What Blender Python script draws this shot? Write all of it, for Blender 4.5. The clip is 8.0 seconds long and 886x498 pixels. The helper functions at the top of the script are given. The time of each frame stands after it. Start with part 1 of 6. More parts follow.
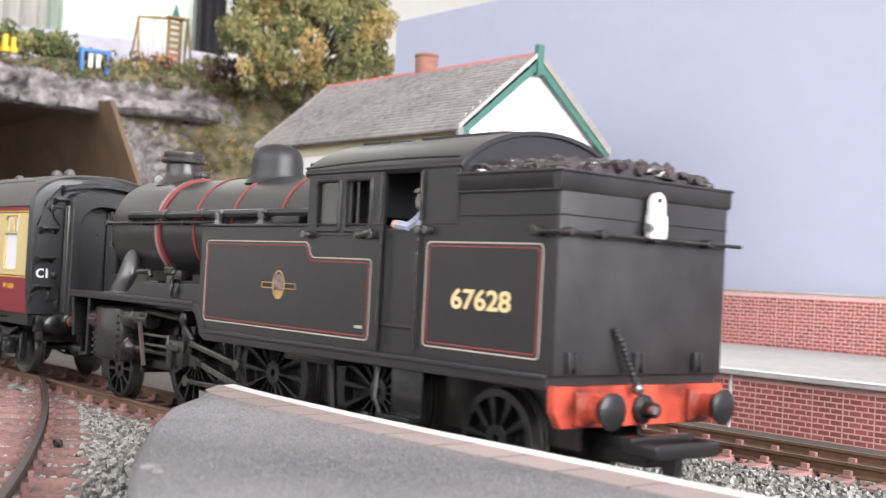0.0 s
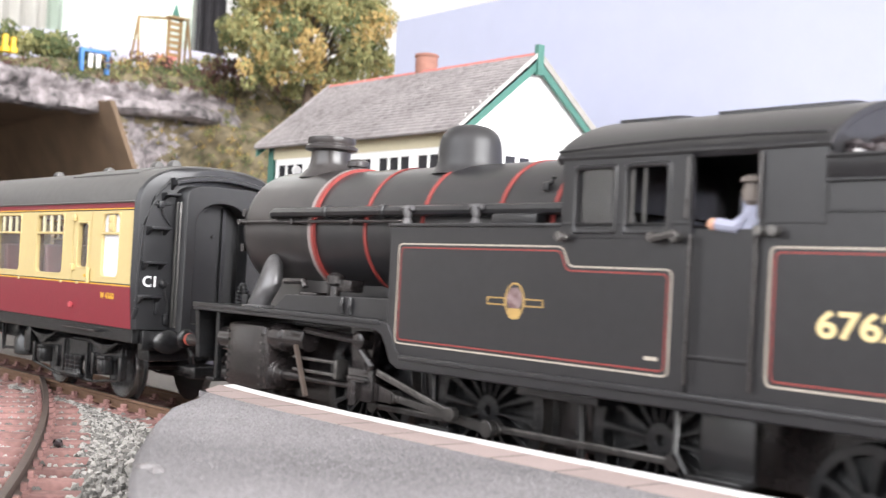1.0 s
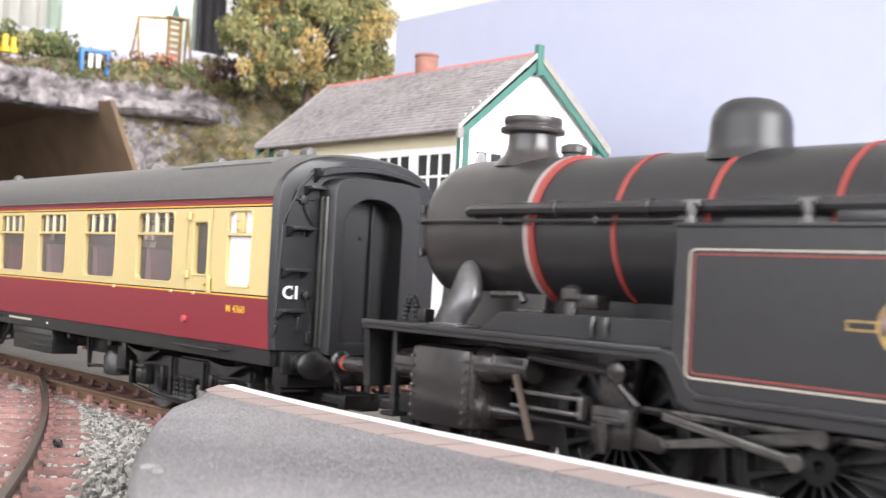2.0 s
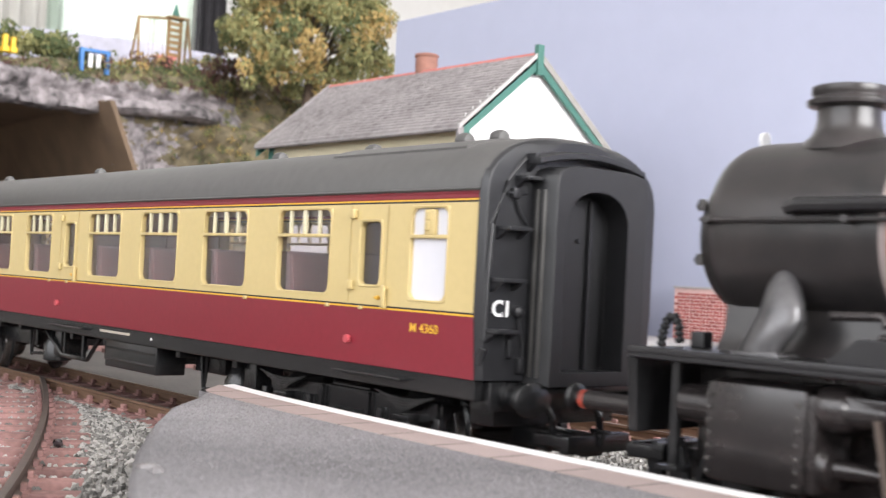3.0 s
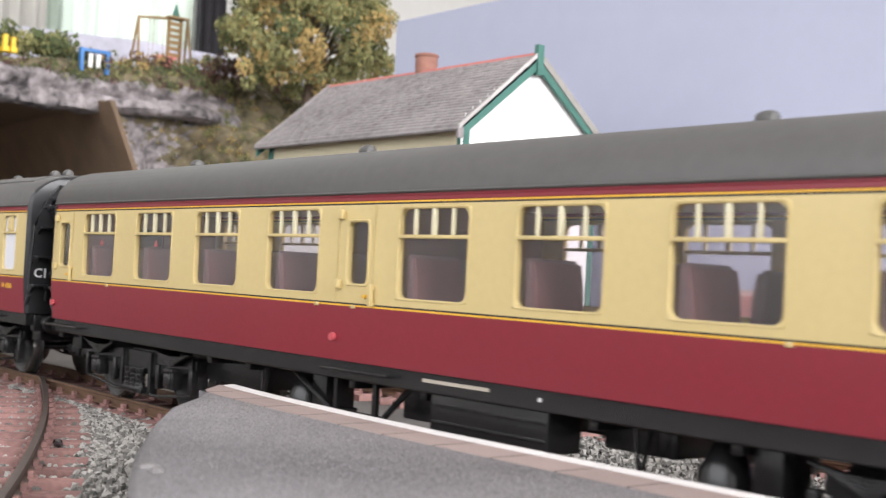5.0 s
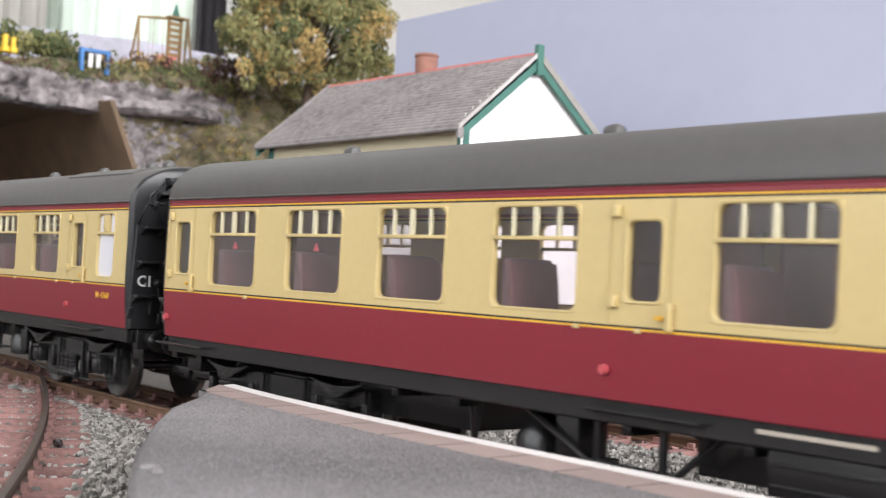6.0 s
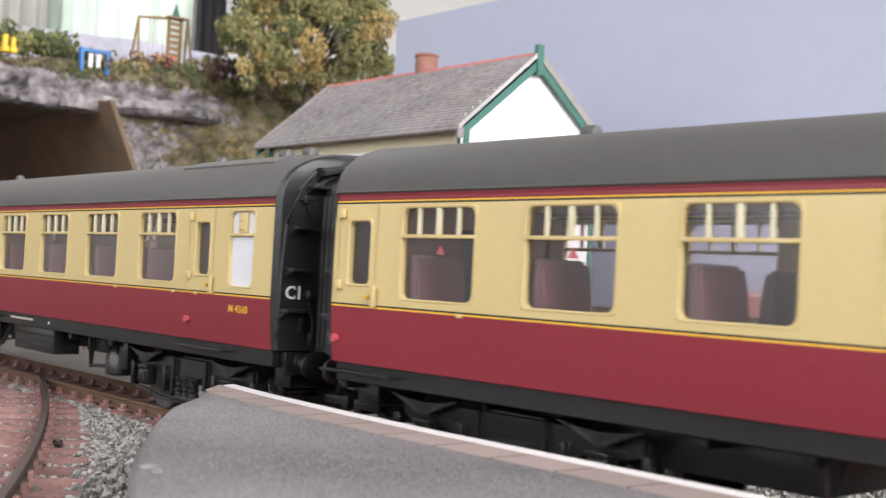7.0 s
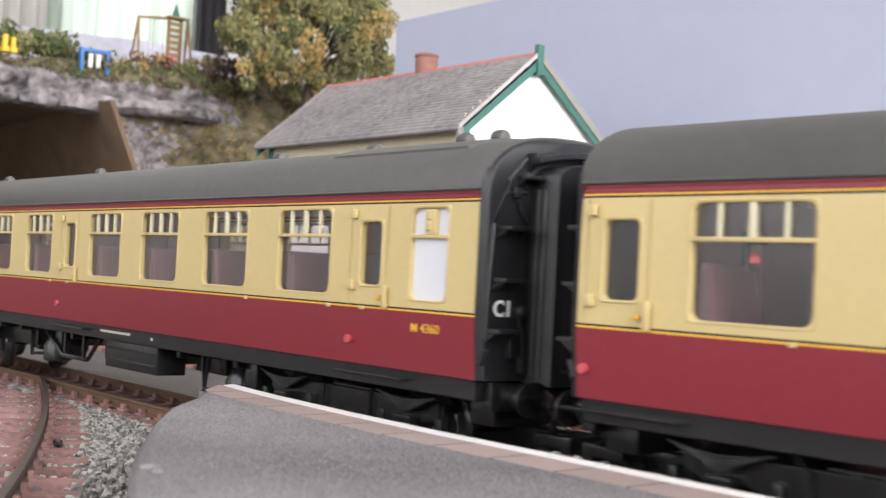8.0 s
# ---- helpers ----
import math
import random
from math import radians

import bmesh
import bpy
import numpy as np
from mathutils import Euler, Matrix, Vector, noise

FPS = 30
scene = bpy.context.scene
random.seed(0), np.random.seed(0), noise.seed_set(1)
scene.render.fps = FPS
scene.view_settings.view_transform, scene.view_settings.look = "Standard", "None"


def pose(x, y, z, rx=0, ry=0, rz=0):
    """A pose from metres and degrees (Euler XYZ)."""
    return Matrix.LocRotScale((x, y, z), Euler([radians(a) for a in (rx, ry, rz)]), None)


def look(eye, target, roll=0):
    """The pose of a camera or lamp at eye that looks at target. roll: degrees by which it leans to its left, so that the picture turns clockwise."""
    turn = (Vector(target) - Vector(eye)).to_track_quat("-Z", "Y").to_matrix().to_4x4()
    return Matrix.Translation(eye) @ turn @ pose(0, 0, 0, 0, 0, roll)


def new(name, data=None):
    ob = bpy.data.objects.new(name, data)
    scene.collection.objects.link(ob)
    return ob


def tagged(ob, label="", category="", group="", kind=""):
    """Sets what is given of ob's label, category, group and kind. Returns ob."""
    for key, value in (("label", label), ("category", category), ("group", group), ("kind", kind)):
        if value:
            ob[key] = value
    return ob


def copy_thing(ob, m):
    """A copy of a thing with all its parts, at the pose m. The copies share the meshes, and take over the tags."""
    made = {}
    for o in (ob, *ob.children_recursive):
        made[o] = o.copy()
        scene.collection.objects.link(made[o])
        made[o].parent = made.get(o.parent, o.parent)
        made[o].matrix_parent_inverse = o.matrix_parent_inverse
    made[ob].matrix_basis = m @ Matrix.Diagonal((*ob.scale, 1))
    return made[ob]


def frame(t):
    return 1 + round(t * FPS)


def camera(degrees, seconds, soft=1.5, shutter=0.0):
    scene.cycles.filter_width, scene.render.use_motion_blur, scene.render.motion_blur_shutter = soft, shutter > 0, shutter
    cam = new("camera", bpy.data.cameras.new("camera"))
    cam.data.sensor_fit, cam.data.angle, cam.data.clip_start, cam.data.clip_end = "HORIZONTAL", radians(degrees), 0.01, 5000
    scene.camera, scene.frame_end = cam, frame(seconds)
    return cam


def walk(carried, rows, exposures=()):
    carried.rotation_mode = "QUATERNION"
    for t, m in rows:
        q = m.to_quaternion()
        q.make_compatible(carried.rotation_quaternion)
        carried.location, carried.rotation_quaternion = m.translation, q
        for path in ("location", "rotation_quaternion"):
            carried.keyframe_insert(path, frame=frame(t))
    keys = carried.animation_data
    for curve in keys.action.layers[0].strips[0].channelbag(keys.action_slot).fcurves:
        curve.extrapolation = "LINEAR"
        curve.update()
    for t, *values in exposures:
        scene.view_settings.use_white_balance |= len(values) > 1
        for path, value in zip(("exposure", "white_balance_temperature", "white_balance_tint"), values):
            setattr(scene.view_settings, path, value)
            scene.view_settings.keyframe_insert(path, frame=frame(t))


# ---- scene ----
cam = camera(40.476, 8.0, soft=1.25, shutter=0.35)
cam.data.dof.use_dof, cam.data.dof.focus_distance, cam.data.dof.aperture_fstop = True, 0.22, 62
EYE = Vector((0.281899, -0.127089, 0.030003))
YAW, PITCH, ROLL = radians(50.2025), radians(1.43328), 2.99037
AIM = Vector((-math.sin(YAW) * math.cos(PITCH), math.cos(YAW) * math.cos(PITCH), math.sin(PITCH)))
STAND = look(EYE, EYE + AIM, ROLL)
walk(cam, [(0.0, STAND), (8.0, STAND)],
     exposures=[(0.0, 0.0), (0.5, 0.3), (1.0, 0.38), (1.5, 0.38), (3.0, 0.0), (3.5, -0.13), (4.5, -0.2), (6.0, -0.28), (8.0, -0.3)])

# ---- light: daylight from the windows of the room ----
world = bpy.data.worlds.new("world")
scene.world = world
world.use_nodes = True
sky = world.node_tree.nodes.new("ShaderNodeTexSky")
sky.sky_type, sky.sun_disc = "NISHITA", False
sky.sun_elevation, sky.sun_rotation = radians(35), radians(120)
world.node_tree.links.new(sky.outputs[0], world.node_tree.nodes["Background"].inputs[0])
world.node_tree.nodes["Background"].inputs[1].default_value = 0.1


def window_light(name, eye, target, width, height, watts, colour=(1, 0.985, 0.99)):
    lamp = bpy.data.lights.new(name, "AREA")
    lamp.shape, lamp.size, lamp.size_y, lamp.energy, lamp.color = "RECTANGLE", width, height, watts, colour
    ob = new(name, lamp)
    ob.matrix_world = look(eye, target)
    return ob


window_light("window_light_side", (1.76, 0.05, 0.62), (0.0, 0.05, 0.1), 1.5, 1.1, 78)
window_light("window_light_rear", (0.1, -1.46, 0.72), (0.0, 0.2, 0.0), 2.2, 1.1, 27)
window_light("window_light_far", (-1.56, 0.52, 0.45), (0.0, 0.3, 0.1), 0.9, 0.9, 5)


# ---- mesh helpers: all lengths in millimetres ----
MM = 0.001
MATS = {}


def material(name, colour, rough=0.6, metal=0.0, vary=0.15, grain=0.5, blotch=0.02, bump=0.0, spec=0.5, per_object=0.0, tint=None, coat=0.0, worn=0.0):
    """Two scales of noise on a base colour; grain is per millimetre, blotch likewise; worn rounds the edges by so many millimetres."""
    m = bpy.data.materials.new(name)
    m.use_nodes = True
    nt = m.node_tree
    b = nt.nodes["Principled BSDF"]
    b.inputs["Roughness"].default_value, b.inputs["Metallic"].default_value = rough, metal
    b.inputs["Specular IOR Level"].default_value = spec
    b.inputs["Coat Weight"].default_value = coat
    co = nt.nodes.new("ShaderNodeTexCoord")
    fine, wide = nt.nodes.new("ShaderNodeTexNoise"), nt.nodes.new("ShaderNodeTexNoise")
    for n, s, d in ((fine, grain, 4), (wide, blotch, 5)):
        n.inputs["Scale"].default_value, n.inputs["Detail"].default_value = s * 1000, d
        nt.links.new(co.outputs["Object"], n.inputs["Vector"])
    both = nt.nodes.new("ShaderNodeMath")
    both.operation = "ADD"
    nt.links.new(fine.outputs[0], both.inputs[0])
    nt.links.new(wide.outputs[0], both.inputs[1])
    last = both
    if per_object:
        info, mul, add = nt.nodes.new("ShaderNodeObjectInfo"), nt.nodes.new("ShaderNodeMath"), nt.nodes.new("ShaderNodeMath")
        mul.operation, add.operation = "MULTIPLY_ADD", "ADD"
        mul.inputs[1].default_value, mul.inputs[2].default_value = per_object, -per_object / 2
        nt.links.new(info.outputs["Random"], mul.inputs[0])
        nt.links.new(both.outputs[0], add.inputs[0])
        nt.links.new(mul.outputs[0], add.inputs[1])
        last = add
    ramp = nt.nodes.new("ShaderNodeMapRange")
    ramp.inputs["From Min"].default_value, ramp.inputs["From Max"].default_value = 0.55, 1.45
    nt.links.new(last.outputs[0], ramp.inputs["Value"])
    mix = nt.nodes.new("ShaderNodeMix")
    mix.data_type = "RGBA"
    dark = tuple(c * (1 - vary) for c in colour)
    light = tuple(min(1, c * (1 + vary)) for c in (tint or colour))
    mix.inputs["A"].default_value, mix.inputs["B"].default_value = (*dark, 1), (*light, 1)
    nt.links.new(ramp.outputs[0], mix.inputs["Factor"])
    nt.links.new(mix.outputs["Result"], b.inputs["Base Color"])
    if bump:
        bp = nt.nodes.new("ShaderNodeBump")
        bp.inputs["Strength"].default_value, bp.inputs["Distance"].default_value = min(1, bump), 0.0004
        nt.links.new(fine.outputs[0], bp.inputs["Height"])
        nt.links.new(bp.outputs[0], b.inputs["Normal"])
    if worn:
        bev = nt.nodes.new("ShaderNodeBevel")
        bev.samples = 4
        bev.inputs["Radius"].default_value = worn * 0.001
        nt.links.new(bev.outputs[0], bp.inputs["Normal"] if bump else b.inputs["Normal"])
    MATS[name] = m
    return m


def glass(name, colour=(1, 1, 1), alpha=0.12, rough=0.06):
    """Thin clear plastic: mostly see-through, with its gloss."""
    m = bpy.data.materials.new(name)
    m.use_nodes = True
    nt = m.node_tree
    out = nt.nodes["Material Output"]
    nt.nodes.remove(nt.nodes["Principled BSDF"])
    clear, gloss, mix, fres = (nt.nodes.new("ShaderNode" + k) for k in ("BsdfTransparent", "BsdfGlossy", "MixShader", "LayerWeight"))
    clear.inputs[0].default_value = (*colour, 1)
    gloss.inputs["Roughness"].default_value = rough
    add = nt.nodes.new("ShaderNodeMath")
    add.operation = "ADD"
    add.inputs[1].default_value = alpha
    power, scale = nt.nodes.new("ShaderNodeMath"), nt.nodes.new("ShaderNodeMath")
    power.operation, scale.operation = "POWER", "MULTIPLY"
    power.inputs[1].default_value, scale.inputs[1].default_value = 4.0, 0.32
    fres.inputs[0].default_value = 0.5
    nt.links.new(fres.outputs["Facing"], power.inputs[0])
    nt.links.new(power.outputs[0], scale.inputs[0])
    nt.links.new(scale.outputs[0], add.inputs[0])
    nt.links.new(add.outputs[0], mix.inputs[0])
    nt.links.new(clear.outputs[0], mix.inputs[1])
    nt.links.new(gloss.outputs[0], mix.inputs[2])
    nt.links.new(mix.outputs[0], out.inputs[0])
    return m


def glow(name, colour, strength):
    m = bpy.data.materials.new(name)
    m.use_nodes = True
    b = m.node_tree.nodes["Principled BSDF"]
    b.inputs["Base Color"].default_value = (*colour, 1)
    b.inputs["Emission Color"].default_value, b.inputs["Emission Strength"].default_value = (*colour, 1), strength
    return m


def box(bm, x0, x1, y0, y1, z0, z1, bevel=0.0):
    v = [bm.verts.new((x, y, z)) for x in (x0, x1) for y in (y0, y1) for z in (z0, z1)]
    faces = [bm.faces.new([v[i] for i in f]) for f in ((0, 1, 3, 2), (4, 6, 7, 5), (0, 4, 5, 1), (2, 3, 7, 6), (0, 2, 6, 4), (1, 5, 7, 3))]
    if bevel:
        bmesh.ops.bevel(bm, geom=list({e for f in faces for e in f.edges}), offset=bevel, segments=2, affect="EDGES", profile=0.6)
    return bm


def prism(bm, poly, axis, a, b):
    """A polygon drawn in the two other axes (in x, y, z order), carried from a to b along axis."""
    def at(p, q):
        w = list(p)
        w.insert("xyz".index(axis), q)
        return bm.verts.new(w)
    lo, hi = [at(p, a) for p in poly], [at(p, b) for p in poly]
    n = len(poly)
    bm.faces.new(lo)
    bm.faces.new(hi[::-1])
    for i in range(n):
        bm.faces.new((lo[i], hi[i], hi[(i + 1) % n], lo[(i + 1) % n]))
    return bm


def lathe(bm, prof, at=(0, 0, 0), axis="z", n=24):
    """A profile of (radius, height) turned about an axis through at."""
    rings = []
    for r, h in prof:
        ring = []
        for i in range(n):
            a = 2 * math.pi * i / n
            c, s = r * math.cos(a), r * math.sin(a)
            w = {"z": (c, s, h), "x": (h, c, s), "y": (s, h, c)}[axis]
            ring.append(bm.verts.new((w[0] + at[0], w[1] + at[1], w[2] + at[2])))
        rings.append(ring)
    for lo, hi in zip(rings, rings[1:]):
        for i in range(n):
            bm.faces.new((lo[i], lo[(i + 1) % n], hi[(i + 1) % n], hi[i]))
    bm.faces.new(rings[0][::-1])
    bm.faces.new(rings[-1])
    return bm


def tube(bm, pts, r, n=6):
    """A round bar along points."""
    pts = [Vector(q) for q in pts]
    rings = []
    for i, q in enumerate(pts):
        d = (pts[min(i + 1, len(pts) - 1)] - pts[max(i - 1, 0)]).normalized()
        s = d.cross(Vector((0, 0, 1)) if abs(d.z) < 0.9 else Vector((0, 1, 0))).normalized()
        t = d.cross(s)
        rings.append([bm.verts.new(q + (s * math.cos(2 * math.pi * k / n) + t * math.sin(2 * math.pi * k / n)) * r) for k in range(n)])
    for lo, hi in zip(rings, rings[1:]):
        for i in range(n):
            bm.faces.new((lo[i], lo[(i + 1) % n], hi[(i + 1) % n], hi[i]))
    bm.faces.new(rings[0][::-1])
    bm.faces.new(rings[-1])
    return bm


def ribbed(bm, pts, r, rib, step, n=8):
    """A hose along points whose ribs stand out every step."""
    pts = [Vector(q) for q in pts]
    far = [0.0]
    for p, q in zip(pts, pts[1:]):
        far.append(far[-1] + (q - p).length)
    count = int(far[-1] / step) * 4
    line = []
    for i in range(count + 1):
        d = far[-1] * i / count
        k = max(j for j in range(len(pts) - 1) if far[j] <= d + 1e-6)
        line.append(pts[k].lerp(pts[k + 1], (d - far[k]) / (far[k + 1] - far[k])))
    secs = []
    for i, q in enumerate(line):
        d = (line[min(i + 2, count)] - line[max(i - 2, 0)]).normalized()
        a = d.cross(Vector((0, 1, 0)) if abs(d.y) < 0.9 else Vector((1, 0, 0))).normalized()
        b = d.cross(a)
        w = rib if i % 4 in (1, 2) else r
        secs.append([q + (a * math.cos(2 * math.pi * k / n) + b * math.sin(2 * math.pi * k / n)) * w for k in range(n)])
    return loft(bm, secs)


def loft(bm, sections, closed=True, caps=True):
    """Skin through a run of equal-length point loops."""
    rings = [[bm.verts.new(q) for q in s] for s in sections]
    n = len(rings[0])
    for lo, hi in zip(rings, rings[1:]):
        for i in range(n if closed else n - 1):
            bm.faces.new((lo[i], lo[(i + 1) % n], hi[(i + 1) % n], hi[i]))
    if caps and closed:
        bm.faces.new(rings[0][::-1])
        bm.faces.new(rings[-1])
    return bm


def mesh_of(name, bm, mat, smooth=35):
    bmesh.ops.recalc_face_normals(bm, faces=bm.faces)
    bmesh.ops.scale(bm, vec=(MM, MM, MM), verts=bm.verts)
    me = bpy.data.meshes.new(name)
    for f in bm.faces:
        f.smooth = bool(smooth)
    bm.to_mesh(me)
    bm.free()
    if smooth:
        me.set_sharp_from_angle(angle=radians(smooth))
    for q in mat if isinstance(mat, (list, tuple)) else [mat]:
        me.materials.append(q)
    return me


def part(name, bm, mat, parent=None, label="", at=(0, 0, 0), smooth=35):
    """Links a bmesh (in millimetres) as one mesh object, under a thing or a part."""
    ob = new(name, bm if isinstance(bm, bpy.types.Mesh) else mesh_of(name, bm, mat, smooth))
    ob.location = Vector(at) * MM
    if parent:
        ob.parent = parent
    return tagged(ob, label)


def thing(name, label, category, group="", kind="", at=(0, 0, 0), rz=0.0):
    ob = tagged(new(name), label, category, group, kind)
    ob.matrix_basis = pose(at[0] * MM, at[1] * MM, at[2] * MM, 0, 0, rz)
    return ob


def B():
    return bmesh.new()


def text_mesh(name, words, size, extrude=0.05, bold=0.0):
    """Writing in the built-in font as a mesh; upright in x, z, facing -y, its lower left at 0."""
    cu = bpy.data.curves.new(name, "FONT")
    cu.body, cu.size, cu.extrude, cu.offset = words, size, extrude, bold
    ob = bpy.data.objects.new(name, cu)
    scene.collection.objects.link(ob)
    dg = bpy.context.evaluated_depsgraph_get()
    me = bpy.data.meshes.new_from_object(ob.evaluated_get(dg))
    bpy.data.objects.remove(ob)
    bm = bmesh.new()
    bm.from_mesh(me)
    bmesh.ops.rotate(bm, matrix=Matrix.Rotation(radians(90), 3, "X"), verts=bm.verts)
    lo = [min(v.co[k] for v in bm.verts) for k in range(3)]
    hi = [max(v.co[k] for v in bm.verts) for k in range(3)]
    bmesh.ops.translate(bm, vec=(-lo[0], -(lo[1] + hi[1]) / 2, -lo[2]), verts=bm.verts)
    return bm, hi[0] - lo[0], hi[2] - lo[2]


# ---- the railway's line: the curve of the main track, by its length ----
def track_line():
    s = np.linspace(-1000, 700, 1701)
    k = 1.40873e-04 + 1.138975e-04 * np.tanh(s / 150) + 1.864747e-04 * np.tanh((s - 200) / 80)
    h = np.concatenate([[0], np.cumsum((k[1:] + k[:-1]) / 2)])
    h -= np.interp(0, s, h)
    x = np.concatenate([[0], np.cumsum((np.cos(h)[1:] + np.cos(h)[:-1]) / 2)])
    y = np.concatenate([[0], np.cumsum((np.sin(h)[1:] + np.sin(h)[:-1]) / 2)])
    return s, x - np.interp(0, s, x), y - np.interp(0, s, y)


LINE = track_line()


def on_line(s):
    return Vector((np.interp(s, LINE[0], LINE[1]), np.interp(s, LINE[0], LINE[2]), 0))


# how far the front of the leading coach has come along the line, in millimetres
SPEED, START, PITCH_OF_COACHES = 55.46025, -7.1695, 277.39
UNEVEN = ((0, -0.7), (0.5, -0.17), (1, 2.27), (1.5, 0.89), (2.8, 0.79), (3, -1.05), (3.5, -0.32), (4, 0.46), (4.4, -0.01), (4.5, -1.7), (4.7, -2.28),
          (5.8, -0.33), (6, -0.13), (6.5, 0.7), (7, 1.87), (7.5, 0.77), (7.9, -1.45), (8, -0.71))


def gone(t):
    return START + SPEED * t + float(np.interp(t, [a for a, _ in UNEVEN], [b for _, b in UNEVEN]))


def ride(s, fore, aft):
    """Pose of a vehicle whose origin is s along the line and whose two pivots stand at fore and aft of it."""
    a, b = on_line(s + fore), on_line(s + aft)
    d = (a - b).normalized()
    o = b - d * aft
    return pose(o.x * MM, o.y * MM, 0, 0, 0, math.degrees(math.atan2(d.y, d.x)))


TIMES = [round(0.1 * i, 1) for i in range(81)]


# ---- materials ----
CREAM = material("cream_paint", (0.60, 0.47, 0.215), 0.4, vary=0.05, grain=0.9, blotch=0.015, bump=0.03, worn=0.25)
MAROON = material("maroon_paint", (0.23, 0.021, 0.034), 0.36, vary=0.1, grain=0.8, blotch=0.015, bump=0.03, worn=0.3)
GOLD = material("gold_lining", (0.75, 0.42, 0.04), 0.45, vary=0.1)
LINE_BLACK = material("black_lining", (0.015, 0.015, 0.017), 0.5)
ROOF_GREY = material("roof_grey_paint", (0.086, 0.083, 0.08), 0.5, vary=0.16, grain=0.5, blotch=0.02, bump=0.05, worn=0.2)
END_BLACK = material("coach_end_black", (0.019, 0.019, 0.021), 0.32, vary=0.3, grain=0.4, blotch=0.06, bump=0.02, worn=0.3)
UNDER = material("underframe_black_plastic", (0.0125, 0.0125, 0.0133), 0.27, spec=0.6, vary=0.35, grain=0.4, blotch=0.05, worn=0.28)
LOCO = material("satin_black_engine_paint", (0.02, 0.0193, 0.021), 0.29, vary=0.2, grain=0.6, blotch=0.03, bump=0.03, spec=0.6, worn=0.3)
SMOKE = material("smokebox_black", (0.0215, 0.0208, 0.0222), 0.29, vary=0.35, grain=0.3, blotch=0.05, tint=(0.034, 0.029, 0.028), spec=0.6, worn=0.3)
BACKPLATE = material("dusty_black_bunker_paint", (0.0125, 0.0122, 0.0132), 0.4, vary=0.65, grain=0.18, blotch=0.035, tint=(0.025, 0.0235, 0.025), worn=0.3)
SOOT = material("brownish_black_metal", (0.021, 0.0198, 0.0205), 0.23, 0.2, vary=0.4, grain=0.5, blotch=0.12, tint=(0.031, 0.025, 0.0245), spec=0.8, worn=0.35)
RODS = material("oily_dark_steel", (0.14, 0.133, 0.128), 0.25, 0.75, vary=0.5, grain=0.5, blotch=0.2, worn=0.25)
STEEL = material("dull_steel", (0.13, 0.125, 0.12), 0.36, 0.6, vary=0.3, grain=0.5, blotch=0.2)
BRIGHT = material("bright_steel", (0.5, 0.5, 0.5), 0.3, 0.9, vary=0.15)
TAN = material("tan_plated_lever", (0.13, 0.1, 0.085), 0.4, 0.3, vary=0.2)
RED_LINE = material("red_lining", (0.27, 0.042, 0.036), 0.5, vary=0.1)
GREY_LINE = material("pale_grey_lining", (0.46, 0.41, 0.34), 0.55, vary=0.1)
BEAM_RED = material("buffer_beam_red", (0.1, 0.02, 0.016), 0.36, vary=0.45, grain=0.22, blotch=0.09, tint=(0.4, 0.058, 0.033), worn=0.3)
NUMERAL = material("cream_numeral", (0.78, 0.6, 0.3), 0.55, vary=0.08)
WHITE = material("white_paint", (0.8, 0.8, 0.8), 0.5, vary=0.04)
SEAT = material("seat_moquette_plastic", (0.2, 0.125, 0.13), 0.6, vary=0.12)
SEAT_RED = material("red_table_edge", (0.33, 0.07, 0.07), 0.6)
INSIDE = material("interior_brown", (0.25, 0.13, 0.115), 0.6, vary=0.1)
FROST = material("frosted_white_pane", (0.72, 0.72, 0.77), 0.3, vary=0.03)
COAL = material("coal", (0.018, 0.017, 0.019), 0.16, vary=0.6, grain=0.6, blotch=0.3, tint=(0.055, 0.042, 0.045), spec=0.8)
PANE = glass("clear_window_plastic", (0.96, 0.94, 0.95), 0.085, 0.2)
CARPET = material("grey_room_carpet", (0.2, 0.2, 0.205), 0.95, vary=0.2, grain=0.05, blotch=0.003)
BAND_GREY = material("worn_grey_boiler_band", (0.3, 0.25, 0.24), 0.5, vary=0.2)
CAB_PANE = glass("cab_window_plastic", (0.85, 0.85, 0.85), 0.12, 0.16)
BAR = material("pale_cream_glazing_bar", (0.72, 0.66, 0.46), 0.35, vary=0.05, worn=0.15)
CUSHION = material("dull_plum_cushion", (0.22, 0.1, 0.1), 0.6, vary=0.12)
DOME = material("satin_black_dome_paint", (0.024, 0.0232, 0.025), 0.42, vary=0.2, grain=0.6, blotch=0.03, bump=0.03, spec=0.5)
# Knob red lightened to pink for its plastic highlight; the sticker shares it.
KNOB = material("lightened_red_plastic", (0.5, 0.085, 0.1), 0.3, vary=0.05)
RUBBER = material("gangway_rubber", (0.0155, 0.0155, 0.0168), 0.42, vary=0.25, worn=0.3)


# ---- coaches ----
def rrect(cx, cz, w, h, r, n=5):
    pts = []
    for qx, qz, a0 in ((1, 1, 0), (-1, 1, 90), (-1, -1, 180), (1, -1, 270)):
        for i in range(n + 1):
            a = radians(a0 + 90 * i / n)
            pts.append((cx + qx * (w / 2 - r) + r * math.cos(a), cz + qz * (h / 2 - r) + r * math.sin(a)))
    return pts


